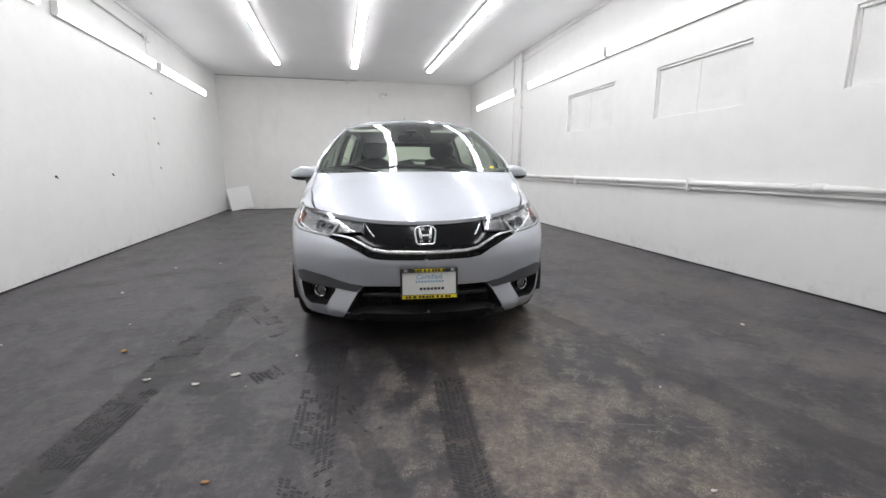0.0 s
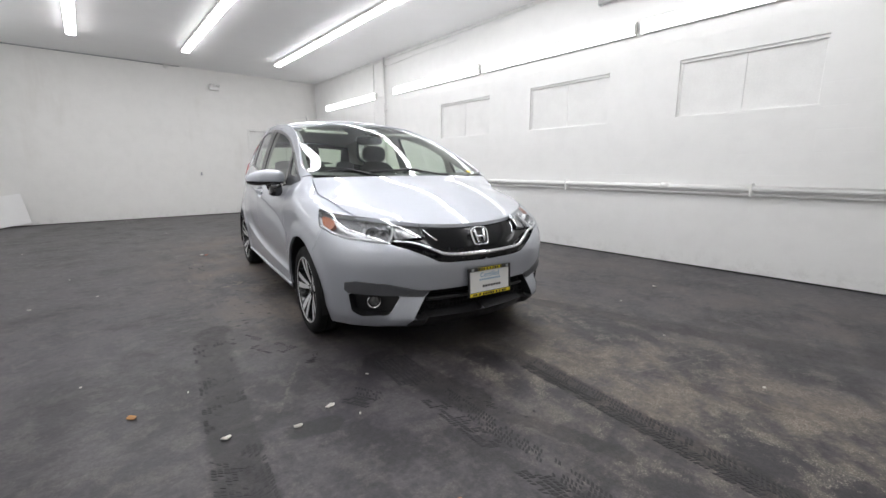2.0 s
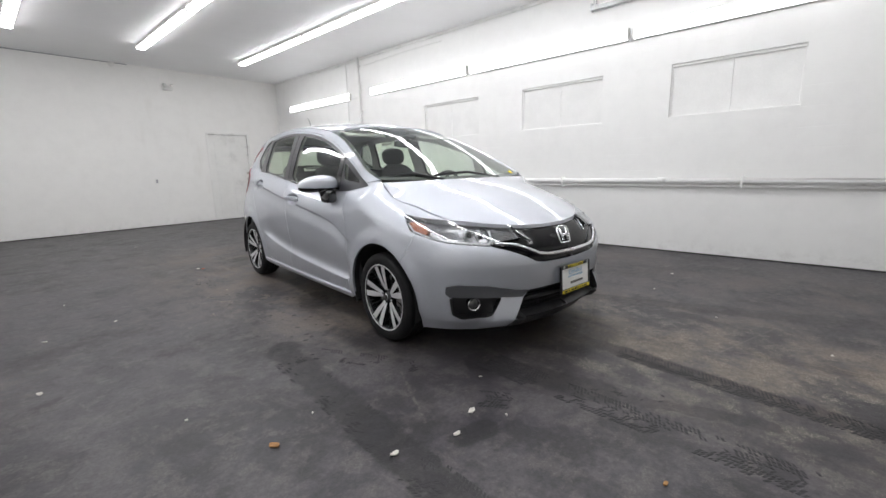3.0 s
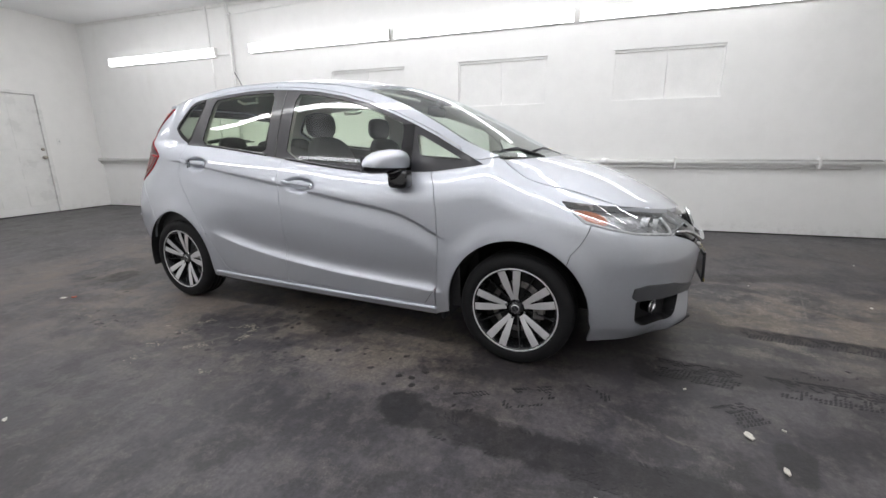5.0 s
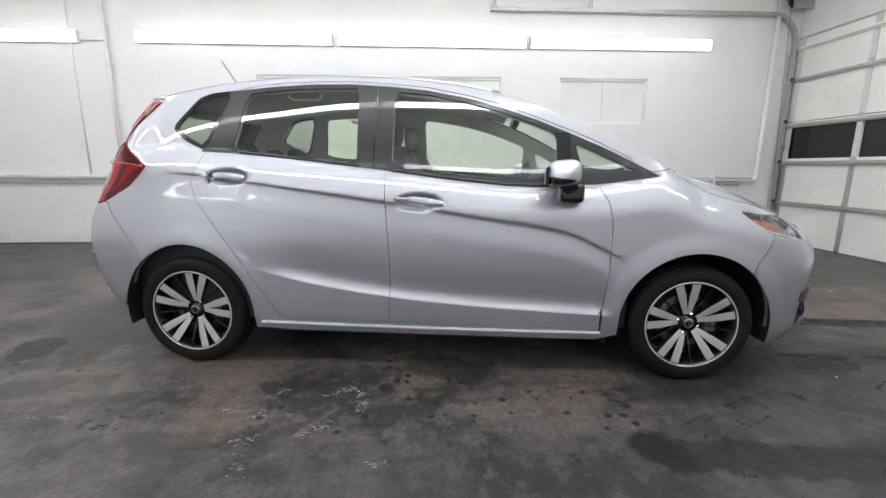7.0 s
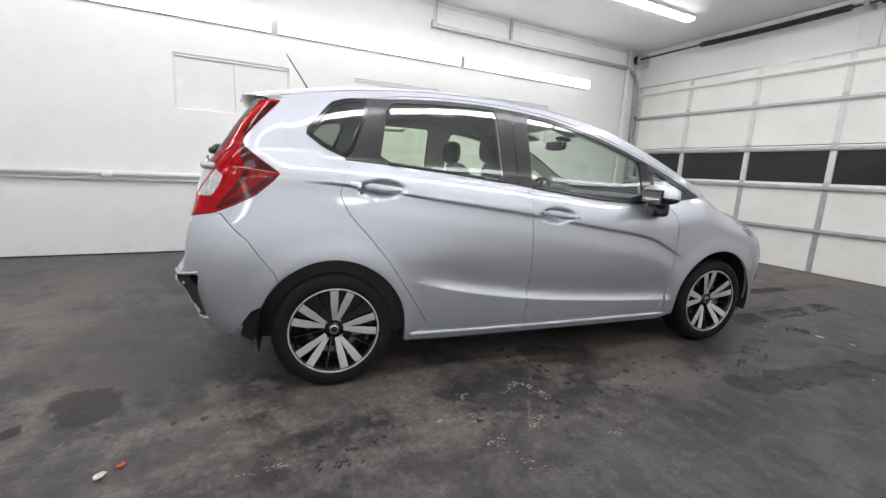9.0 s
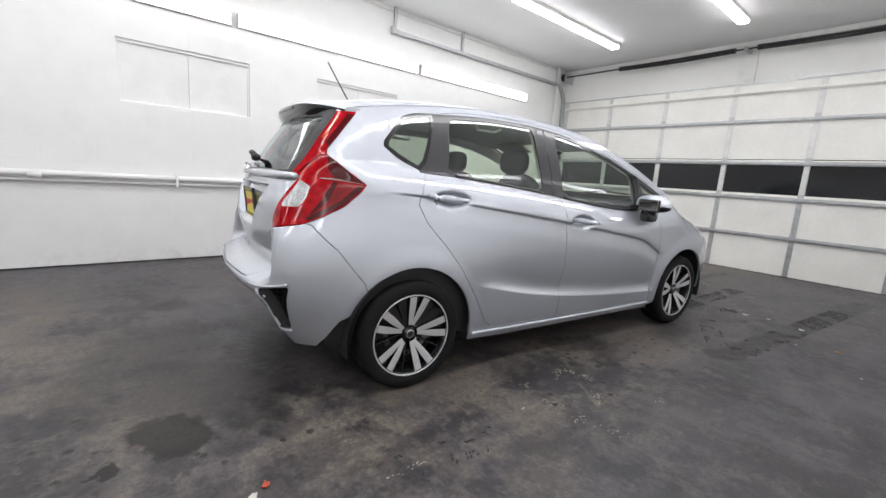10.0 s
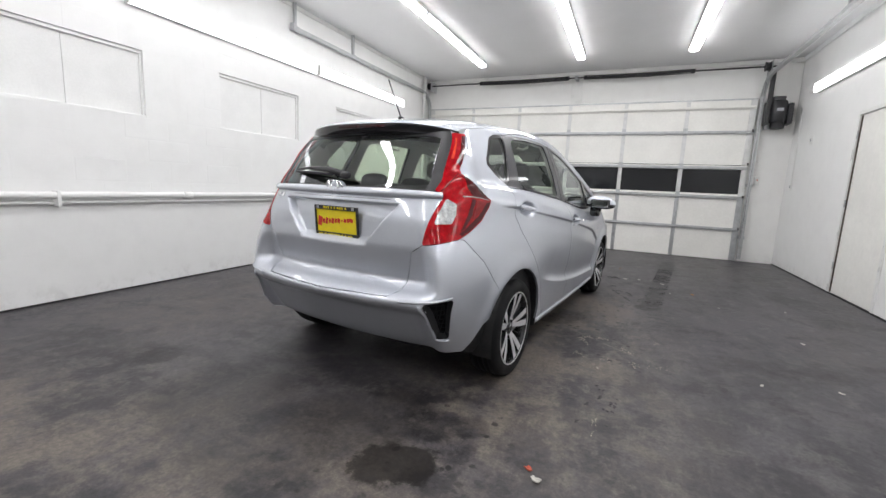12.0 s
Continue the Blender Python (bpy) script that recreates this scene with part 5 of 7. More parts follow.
def crown(edge, centre, power, n=30, bow=2.0):
    """Rows from the right edge over the middle to the left edge; edge and centre are arrays of places at y >= 0 and y = 0."""
    rows = []
    ts = np.sin(np.linspace(-1, 1, n * 2 + 1) * math.pi / 2)
    for e, c in zip(edge, centre):
        rows.append([(e[0] + (c[0] - e[0]) * (1 - abs(t) ** bow), t * e[1], e[2] + (c[2] - e[2]) * (1 - abs(t) ** power)) for t in ts])
    return rows


def flank_point(x, z, inset=0.0):
    q = skin(*S(x, z))
    return np.array([q[0], q[1] - inset, q[2]])


car = thing("car", (0.689, 3.178, 0.0), math.degrees(math.atan2(-0.9923, -0.1239)), "silver-blue compact five-door hatchback parked on the garage floor", "car")


def on_car(name, me, label="", parent=None):
    ob = new(name, me)
    ob.parent = parent or car
    if label:
        tagged(ob, label)
    return ob


cut, got = cut_skin()
panel = {}
for s in (-1, 1):
    for nm in ("fender", "side_panel", "front_door", "rear_door"):
        panel[nm, s] = on_car(nm, skin_mesh(nm, cut, got[nm], M_PAINT, (s,)))
    for nm, mat_, par, lab in (("glass_front", M_GLASS, "front_door", "green tinted side glass"), ("glass_corner", M_GLASS, "front_door", "green tinted corner glass"),
                               ("glass_rear", M_GLASS2, "rear_door", "green tinted side glass"), ("glass_quarter", M_GLASS3, "side_panel", "green tinted quarter glass")):
        on_car("window", skin_mesh("window", cut, got[nm], mat_, (s,), 0.0, -0.004, 0.0), lab, panel[par, s])
    on_car("window_trim", skin_mesh("window_trim", cut, got["window_trim"], M_PILLAR, (s,), 0.0003, 0.0005, 0.006), "dark grey window surround and pillar")
    on_car("window_seal", skin_mesh("window_seal", cut, got["quarter_rim"], M_GLOSS, (s,), 0.0002, 0.0, 0.006), "black window seal", panel["side_panel", s])
both = (1, -1)
front_bumper = on_car("front_bumper", skin_mesh("front_bumper", cut, got["front_bumper"], M_PAINT, both))
on_car("lower_lip", skin_mesh("lower_lip", cut, got["lower_lip"], M_BLACK, both, 0.0, 0.004, 0.03), "black lower lip", front_bumper)
rear_bumper = on_car("rear_bumper", skin_mesh("rear_bumper", cut, got["rear_bumper"], M_PAINT, both))
tailgate = on_car("tailgate", skin_mesh("tailgate", cut, got["tailgate"], M_PAINT, both))
on_car("window_border", skin_mesh("window_border", cut, got["rear_border"], M_BLACK, both, 0.0003, -0.001, 0.006), "black rear window border", tailgate)
on_car("rear_window", skin_mesh("rear_window", cut, got["rear_glass"], M_GLASS2, both, 0.0, -0.003, 0.0), "green tinted rear window", tailgate)

# bonnet, windscreen and roof
ss = np.linspace(0, 1, 34)
hx = curve((0, 0.07), (0.5, 0.43), (1, 0.712))
hz = curve((0.07, 1.025), (0.25, 0.978), (0.4, 0.924), (0.55, 0.852), (0.65, 0.795), (0.712, 0.751))
ex = curve((0, -0.10), (0.5, 0.18), (1, 0.440))
edge = [flank_point(x, float(hood_seam(x)) + 0.004, 0.002) for x in ex(ss)]
centre = [(x, 0, float(hz(x))) for x in hx(ss)]
bonnet = on_car("bonnet", strip_mesh("bonnet", crown(edge, centre, 2.3, bow=2.3), M_PAINT, 0.02))
wx = curve((0, 0.035), (0.5, -0.40), (1, -0.90))
wz = curve((-1.0, 1.487), (-0.90, 1.462), (-0.7, 1.395), (-0.5, 1.303), (-0.3, 1.200), (-0.1, 1.090), (0.035, 1.018))
ax_ = curve((0, -0.135), (0.5, -0.56), (1, -0.99))
edge = [flank_point(x, float(rail(x)) - 0.004, 0.018) for x in ax_(ss)]
centre = [(x, 0, float(wz(x))) for x in wx(ss)]
edge = np.stack([np.polyval(np.polyfit(ss, np.array(edge)[:, k], 4), ss) for k in range(3)], -1)
WS = np.array(crown(edge, centre, 2.3))
windscreen = on_car("windscreen", strip_mesh("windscreen", WS, M_SCREENGLASS), "raked green tinted windscreen")
frit = bmesh.new()
for rows in (WS[-3:], WS[:3]):
    v = [[frit.verts.new(tuple(q - np.array([0, 0, 0.004]))) for q in r] for r in rows]
    for i in range(len(v) - 1):
        for j in range(len(v[0]) - 1):
            frit.faces.new((v[i][j], v[i][j + 1], v[i + 1][j + 1], v[i + 1][j]))
for cols_ in (slice(0, 6), slice(-6, None)):
    sub = WS[:, cols_]
    v = [[frit.verts.new(tuple(q - np.array([0, 0, 0.005]))) for q in r] for r in sub]
    for i in range(len(v) - 1):
        for j in range(len(v[0]) - 1):
            frit.faces.new((v[i][j], v[i][j + 1], v[i + 1][j + 1], v[i + 1][j]))
part("windscreen_border", frit, M_BLACK, windscreen, "black printed border", True)
rx = np.linspace(0, 1, 40)
cx_ = -0.895 - rx * (2.90 - 0.895)
rz_ = curve((-2.92, 1.455), (-2.83, 1.474), (-2.6, 1.510), (-2.3, 1.539), (-2.0, 1.549), (-1.6, 1.544), (-1.3, 1.528), (-1.1, 1.504), (-0.895, 1.463))
exx = -0.985 - rx * (2.80 - 0.985)
edge = [flank_point(x, float(rail(x)) + 0.004, 0.004) for x in exx]
centre = [(x, 0, float(rz_(x))) for x in cx_]
roof = on_car("roof", strip_mesh("roof", crown(edge, centre, 3.0), M_PAINT, 0.02))
ROOF = np.array(crown([e - np.array([0, 0.02, 0.03]) for e in edge], [(c[0], 0, c[2] - 0.035) for c in centre], 2.7))
on_car("headliner", strip_mesh("headliner", ROOF, M_HEAD), "pale grey headliner")
for s in (-1, 1):
    line = [tuple((q * np.array([1, s, 1])) - np.array([0, 0, 0.002])) for q in (flank_point(x, float(rail(x)) + 0.004, 0.004) for x in np.linspace(-1.02, -2.70, 30))]
    part("roof_moulding", tube(line, 0.0055, 8), M_PAINT, roof, "slim roof channel strip", True)


# ---- the car: fittings ----
def skin_patch(name, outline, lift, material, sides, parent=None, label="", flange=0.0, grid=0.02, one=False):
    """A sheet cut to an outline of the skin and set off from it."""
    line = dense(outline, gap=0.015)
    pts = list(line)
    a, b = np.min(line, 0), np.max(line, 0)
    ring = np.array(line)
    gx, gz = np.meshgrid(np.arange(a[0] + 0.006, b[0], grid), np.arange(a[1] + 0.006, b[1], grid))
    for g in np.stack([gx.ravel(), gz.ravel()], -1):
        if np.min(np.abs(ring - g).max(1)) > 0.006:
            pts.append(tuple(g))
    made = geometry.delaunay_2d_cdt([Vector(q) for q in pts], [(i, (i + 1) % len(line)) for i in range(len(line))], [], 0, 1e-5, False)
    vs = np.array([tuple(v) for v in made[0]])
    keep = []
    for t in made[2]:
        m = vs[list(t)].mean(0)
        inside = False
        for (ax, az), (bx, bz) in zip(line, line[1:] + line[:1]):
            if (az > m[1]) != (bz > m[1]) and m[0] < ax + (m[1] - az) * (bx - ax) / (bz - az):
                inside = not inside
        if inside and len(set(t)) == 3:
            keep.append(tuple(t))
    out = []
    for s in ((sides,) if one else [(q,) for q in sides]):
        out.append(on_car(name, skin_mesh(name, vs, keep, material, s, 0.0, lift, flange), label, parent))
    return out


def skin_band(name, path, half, lift, depth, material, sides, parent=None, label="", join=False, taper=None):
    """A rounded bar that follows a path on the skin."""
    path = np.array(dense(path, False, 0.02))
    pos, nrm = skin(path[:, 0], path[:, 1]), skin_normal(path[:, 0], path[:, 1])
    bm = bmesh.new()
    for s in sides:
        rings = []
        for i in range(len(path)):
            d = pos[min(i + 1, len(path) - 1)] - pos[max(i - 1, 0)]
            d = d / np.linalg.norm(d)
            n = nrm[i] - d * (nrm[i] @ d)
            n /= np.linalg.norm(n)
            u = np.cross(d, n)
            k = 1.0 if taper is None else float(taper(i / (len(path) - 1)))
            ring = []
            for a in range(12):
                ca, sa = math.cos(2 * math.pi * a / 12), math.sin(2 * math.pi * a / 12)
                ring.append((pos[i] + n * lift + u * half * k * math.copysign(abs(ca) ** 0.7, ca) + n * depth * k * math.copysign(abs(sa) ** 0.7, sa)) * np.array([1, s, 1]))
            rings.append([bm.verts.new(tuple(v)) for v in ring])
        for a, b in zip(rings, rings[1:]):
            for k in range(12):
                bm.faces.new((a[k], a[(k + 1) % 12], b[(k + 1) % 12], b[k]))
        bm.faces.new(rings[0])
        bm.faces.new(rings[-1])
    return part(name, bm, material, parent or car, label, True)


def blob(center, radii, power=2.5, nu=28, nv=16, bm=None, bend=None):
    """A rounded block (superellipsoid)."""
    bm = bm or bmesh.new()
    sg = lambda v, e: math.copysign(abs(v) ** e, v)
    e = 2.0 / power
    rows = []
    for j in range(nv + 1):
        ph = -math.pi / 2 + math.pi * j / nv
        row = []
        for i in range(nu):
            th = 2 * math.pi * i / nu
            q = Vector((radii[0] * sg(math.cos(ph), e) * sg(math.cos(th), e), radii[1] * sg(math.cos(ph), e) * sg(math.sin(th), e), radii[2] * sg(math.sin(ph), e)))
            if bend:
                q = bend(q)
            row.append(q + Vector(center))
        rows.append(row)
    bot, top = bm.verts.new(rows[0][0]), bm.verts.new(rows[-1][0])
    mid = [[bm.verts.new(q) for q in r] for r in rows[1:-1]]
    for i in range(nu):
        bm.faces.new((bot, mid[0][(i + 1) % nu], mid[0][i]))
        bm.faces.new((top, mid[-1][i], mid[-1][(i + 1) % nu]))
    for a, b in zip(mid, mid[1:]):
        for i in range(nu):
            bm.faces.new((a[i], a[(i + 1) % nu], b[(i + 1) % nu], b[i]))
    return bm


def lathe(profile, sides=72, bm=None, closed=False):
    """Turns (radius, y) points round the y axis."""
    bm = bm or bmesh.new()
    rings = [[bm.verts.new((r * math.cos(a), y, r * math.sin(a))) for a in (2 * math.pi * k / sides for k in range(sides))] for r, y in profile]
    pairs = list(zip(rings, rings[1:])) + ([(rings[-1], rings[0])] if closed else [])
    for a, b in pairs:
        for k in range(sides):
            bm.faces.new((a[k], a[(k + 1) % sides], b[(k + 1) % sides], b[k]))
    return bm


def text_mesh(body, size, material, name="lettering"):
    cu = bpy.data.curves.new(name, "FONT")
    cu.body, cu.size, cu.extrude, cu.align_x, cu.align_y = body, size, 0.0006, "CENTER", "CENTER"
    ob = bpy.data.objects.new(name, cu)
    me = bpy.data.meshes.new_from_object(ob)
    bpy.data.objects.remove(ob)
    bpy.data.curves.remove(cu)
    me.name = name
    me.materials.clear()
    me.materials.append(material)
    return me


both = (1, -1)
# nose: grille, chrome strip, badge, lower intake, fog lamps
grille = on_car("grille", skin_mesh("grille", cut, got["upper_grille"], M_GRILLE, both, 0.0, -0.018, 0.0), "gloss black upper grille")
on_car("grille_surround", skin_mesh("grille_surround", cut, got["upper_grille"], M_GLOSS, both, 0.0, 0.0, 0.020, False), "", grille)
strip = [F(0.0, 0.594), F(0.12, 0.595), F(0.22, 0.598), F(0.285, 0.608), F(0.35, 0.638), F(0.40, 0.660), F(0.45, 0.672), F(0.52, 0.680)]
skin_band("chrome_trim_glint", strip, 0.0115, 0.006, 0.012, M_CHROME, both, grille, "bright chrome strip of the grille trim and glints", taper=lambda t: 1.0 - 0.55 * t * t)
# thin chrome slashes modelled in for reflections in the gloss grille corners
for s in (-1, 1):
    skin_band("chrome_trim_glint", [F(0.345, 0.748), F(0.315, 0.712), F(0.285, 0.682)], 0.0035, -0.014, 0.005, M_CHROME, (s,), grille, "bright chrome strip of the grille trim and glints")
bx, bz = 0.782, 0.682
badge = thing("badge", (bx, 0.0, bz), 0)
badge.parent = car
badge.matrix_basis = pose(bx, 0, bz, 0, -22, 0)
tagged(badge, "chrome emblem on the grille")
ring = [(-0.062, 0.052), (0.062, 0.052), (0.050, -0.045), (0.038, -0.052), (-0.038, -0.052), (-0.050, -0.045)]
ring = rounded(ring, 2, 0.22)
part("badge_rim", tube([(0.0, u, v) for u, v in ring] + [(0.0, *ring[0])], 0.0058, 8), M_CHROME, badge, smooth=True)
for pts, rad in (([(0.002, -0.033, 0.040), (0.004, -0.022, -0.040)], 0.009), ([(0.002, 0.033, 0.040), (0.004, 0.022, -0.040)], 0.009), ([(0.003, -0.026, -0.004), (0.003, 0.026, -0.004)], 0.0085)):
    part("badge_bar", tube(pts, rad, 10), M_CHROME, badge, smooth=True)
part("badge_stand", boxes(((-0.045, -0.03, -0.03), (-0.004, 0.03, 0.03)), bevel=0.004), M_GLOSS, badge)

M_FOG = surface("smoky_fog_lens", (0.16, 0.16, 0.16), 0.12, metal=0.4, vary=0.5, coarse=40, fine=160, bump=0.3, depth=0.002, coat=0.8, own=True)
M_MESH = mesh_grille("black_honeycomb_mesh", 42.0)
on_car("lower_grille", skin_mesh("lower_grille", cut, got["lower_grille"], M_MESH, both, 0.0, -0.055, 0.0), "black honeycomb lower intake")
on_car("intake_surround", skin_mesh("intake_surround", cut, got["lower_grille"], M_BLACK, both, 0.0, 0.0, 0.058, False), "", front_bumper)
skin_band("intake_bar", [F(y, 0.345) for y in (0.0, 0.2, 0.36)], 0.012, -0.03, 0.02, M_BLACK, both, front_bumper)
for s in (-1, 1):
    fog = on_car("fog_lamp_pocket", skin_mesh("fog_lamp_pocket", cut, got["fog_pocket"], M_BLACK, (s,), 0.0, -0.060, 0.0), "black fog lamp recess", front_bumper)
    on_car("pocket_wall", skin_mesh("pocket_wall", cut, got["fog_pocket"], M_BLACK, (s,), 0.0, 0.0, 0.062, False), "", front_bumper)
    on_car("fog_bar", skin_mesh("fog_bar", cut, got["fog_bar"], M_GREYP, (s,), 0.0008, 0.006, 0.02), "dark grey bar over the fog lamp", front_bumper)
    q, n = skin(*F(0.635, 0.335)), skin_normal(*F(0.635, 0.335))
    d = Vector((0.93, 0.36, 0.0)).normalized()
    c = Vector(q - n * 0.030)
    d.y, c.y = d.y * s, c.y * s
    lamp = part("fog_lamp", tube([c - d * 0.05, c - d * 0.004], [0.030, 0.038], 24, caps=False), M_GLOSS, car, "round clear fog lamp")
    bm = blob((0, 0, 0), (0.012, 0.032, 0.032), 2.0)
    ob = part("fog_lens", bm, M_FOG, lamp, smooth=True)
    ob.matrix_basis = Matrix.Translation(c - d * 0.012) @ d.to_track_quat("X", "Z").to_matrix().to_4x4()
    ob = part("fog_bezel", lathe([(0.033, 0.0), (0.038, 0.0), (0.040, 0.008), (0.036, 0.010)], 28), M_CHROME, lamp, smooth=True)
    ob.matrix_basis = Matrix.Translation(c - d * 0.004) @ d.to_track_quat("Y", "Z").to_matrix().to_4x4()

    # headlamp: dark tub, reflectors, amber marker, clear lens
    hl = on_car("headlight", skin_mesh("headlight", cut, got["headlight"], M_LENS, (s,), 0.001, 0.001, 0.0), "clear angular headlight with amber side marker")
    on_car("lamp_tub", skin_mesh("lamp_tub", cut, got["headlight"], M_TUB, (s,), 0.002, -0.036, 0.0), "dark chrome lamp tub", hl)
    on_car("lamp_rim", skin_mesh("lamp_rim", cut, got["headlight"], M_REFL, (s,), 0.0, 0.0, 0.038, False), "", hl)
    skin_patch("side_marker", rounded([S(0.232, 0.806), S(0.337, 0.800), S(0.405, 0.764), S(0.385, 0.730), S(0.300, 0.748)], 2), -0.014, M_AMBER, (s,), hl, "amber side marker", 0.02)
    skin_band("light_guide", [S(0.25, 0.792), S(0.31, 0.752), S(0.42, 0.724), S(0.52, 0.702), F(0.60, 0.687), F(0.548, 0.680), F(0.525, 0.705), F(0.505, 0.748)], 0.0065, -0.012, 0.006, M_WHITEL, (s,), hl, "pale light guide strip")
    for y, z, r in ((0.61, 0.735, 0.036), (0.555, 0.728, 0.030)):
        q, n = skin(*F(y, z)), skin_normal(*F(y, z))
        c = Vector((q - n * 0.026) * np.array([1, s, 1]))
        d = Vector((0.95, 0.3 * s, 0.05)).normalized()
        bm = lathe([(r * 0.30, -0.030), (r * 0.7, -0.024), (r * 0.95, -0.008), (r, 0.006), (r * 1.08, 0.006), (r * 1.08, -0.03)], 32)
        ob = part("reflector_bowl", bm, M_REFL, hl, smooth=True)
        ob.matrix_basis = Matrix.Translation(c) @ d.to_track_quat("Y", "Z").to_matrix().to_4x4()
        ob = part("bulb_cap", blob((0, -0.014, 0), (r * 0.42, r * 0.42, r * 0.42), 2.0, 18, 10), M_GLOSS, hl, smooth=True)
        ob.matrix_basis = Matrix.Translation(c) @ d.to_track_quat("Y", "Z").to_matrix().to_4x4()
    skin_patch("inner_fin", [F(0.49, 0.766), F(0.40, 0.748), F(0.36, 0.738), F(0.36, 0.706), F(0.49, 0.699)], -0.030, M_FOG, (s,), hl, "", 0.015)
    skin_patch("divider", [F(0.530, 0.775), F(0.510, 0.770), F(0.505, 0.695), F(0.525, 0.685)], -0.022, M_GLOSS, (s,), hl, "", 0.02)

    # rear lamp
    tl = on_car("taillight", skin_mesh("taillight", cut, got["taillight"], M_REDL, (s,), 0.0012, 0.004, 0.02), "large red boomerang taillight with clear reversing lamp")
    on_car("lamp_back", skin_mesh("lamp_back", cut, got["taillight"], M_DASH, (s,), 0.0, -0.032, 0.0), "dark lamp housing", tl)
    skin_patch("reversing_lamp", rounded([B(0.656, 0.905), B(0.694, 1.026), B(0.760, 1.000), B(0.768, 0.950), B(0.752, 0.908)], 1, 0.08), 0.0065, M_WHITEL, (s,), tl, "clear ribbed reversing lamp", 0.005)
    skin_patch("dark_lens", [B(0.772, 1.145), B(1.030, 1.026), B(0.868, 1.042), B(0.805, 1.082)], 0.0062, M_REDD, (s,), tl, "dark red upper lens field", 0.003)
    skin_patch("dark_lens", [B(1.034, 1.014), B(1.020, 0.992), B(0.962, 0.927), B(0.880, 0.880), B(0.815, 0.852), B(0.800, 0.864), B(0.870, 0.905), B(0.940, 0.950), B(0.995, 1.010)], 0.0062, M_REDD, (s,), tl, "dark red lens edge", 0.003)
    skin_patch("dark_lens", [B(0.862, 1.030), B(0.848, 0.950), B(0.808, 0.872), B(0.836, 0.888), B(0.878, 0.945), B(0.892, 1.026)], 0.0062, M_REDD, (s,), tl, "dark red fold of the lens", 0.003)
    skin_patch("lens_core", [B(0.898, 1.022), B(0.986, 1.012), B(0.936, 0.956), B(0.886, 0.928)], 0.0062, M_REDC, (s,), tl, "deep red side field", 0.003)
    skin_patch("dark_lens", [B(0.754, 1.185), B(0.852, 1.352), B(0.800, 1.352), B(0.732, 1.210)], 0.0062, M_REDD, (s,), tl, "dark red outer half of the upright arm", 0.003)
    skin_band("lamp_line", [B(0.790, 1.040), B(0.860, 1.040), B(0.960, 1.030), B(1.025, 1.022)], 0.0024, 0.0055, 0.003, M_WHITEL, (s,), tl, "pale line in the lens", taper=lambda t: 1.0 - 0.6 * t)
    # orange patch painted in for the lamps' reflection on the arm
    skin_patch("lens_reflection", [B(0.690, 1.225), B(0.728, 1.335), B(0.744, 1.335), B(0.708, 1.225)], 0.0065, M_ORANGE, (s,), tl, "bright orange lamp reflection set onto the red lens as colour", 0.003)
    skin_band("lamp_trim", [B(0.654, 1.062), B(0.690, 1.110), B(0.738, 1.150), B(0.790, 1.125), B(0.900, 1.075), B(1.020, 1.028)], 0.003, 0.004, 0.003, M_REDD, (s,), tl, "dark fold", taper=lambda t: 1.0 - 0.6 * t)
    # rear bumper vents
    v = on_car("bumper_vent", skin_mesh("bumper_vent", cut, got["rear_vent"], M_MESH, (s,), 0.0, -0.045, 0.0), "black honeycomb bumper vent", rear_bumper)
    on_car("vent_wall", skin_mesh("vent_wall", cut, got["rear_vent"], M_BLACK, (s,), 0.0, 0.0, 0.048, False), "", rear_bumper)
    skin_band("bumper_blade", [R(0.50, 0.553), R(0.60, 0.558), R(0.66, 0.566), S(-3.125, 0.582)], 0.006, -0.002, 0.009, M_PAINT, (s,), rear_bumper)
    skin_band("bumper_blade", [R(0.606, 0.545), R(0.628, 0.46), R(0.647, 0.362), R(0.69, 0.354), S(-3.095, 0.360)], 0.008, -0.001, 0.008, M_PAINT, (s,), rear_bumper)

    # doors: handles, mirrors, seals
    for hx_, hz_, dn in ((*HANDLES[0], "front_door"), (*HANDLES[1], "rear_door")):
        slope = -0.105
        h = skin_band("door_handle", [S(hx_ + dx, hz_ + 0.004 - slope * -dx) for dx in (0.122, 0.08, 0.0, -0.08, -0.122)], 0.0175, 0.013, 0.010, M_PAINT, (s,), panel[dn, s], "body-coloured pull handle",
                      taper=lambda t: 0.45 + 0.55 * math.sin(math.pi * min(1, max(0, t))) ** 0.5)
    q = skin(*S(-1.195, 0.861)) * np.array([1, s, 1])
    part("key_lock", disc((q[0], q[1] + 0.022 * s, q[2] + 0.004), (0, 1, 0), 0.006, 0.008, 12), M_CHROME, panel["front_door", s])
    skin_band("belt_strip", [S(x, float(belt(x)) + 0.010) for x in (-0.64, -0.76, -0.9, -1.1, -1.34, -1.46)], 0.008, 0.002, 0.006, M_GLOSS, (s,), panel["front_door", s], "black belt seal")
    skin_band("belt_strip", [S(x, float(belt(x)) + 0.010) for x in (-1.62, -1.8, -2.0, -2.23)], 0.008, 0.002, 0.006, M_GLOSS, (s,), panel["rear_door", s], "black belt seal")
    for x0, x1 in ((-0.655, -0.60),):
        skin_patch("division_bar", [S(x0, 0.965), S(x0 - 0.01, 1.205), S(x1, 1.20), S(x1 + 0.01, 0.965)], 0.003, M_GLOSS, (s,), panel["front_door", s], "black division bar", 0.006)
    skin_band("pillar_joint", [S(-1.549, 1.03), S(-1.549, 1.2), S(-1.547, 1.43)], 0.004, 0.0, 0.0025, M_GLOSS, (s,), panel["rear_door", s], "black joint between the doors")
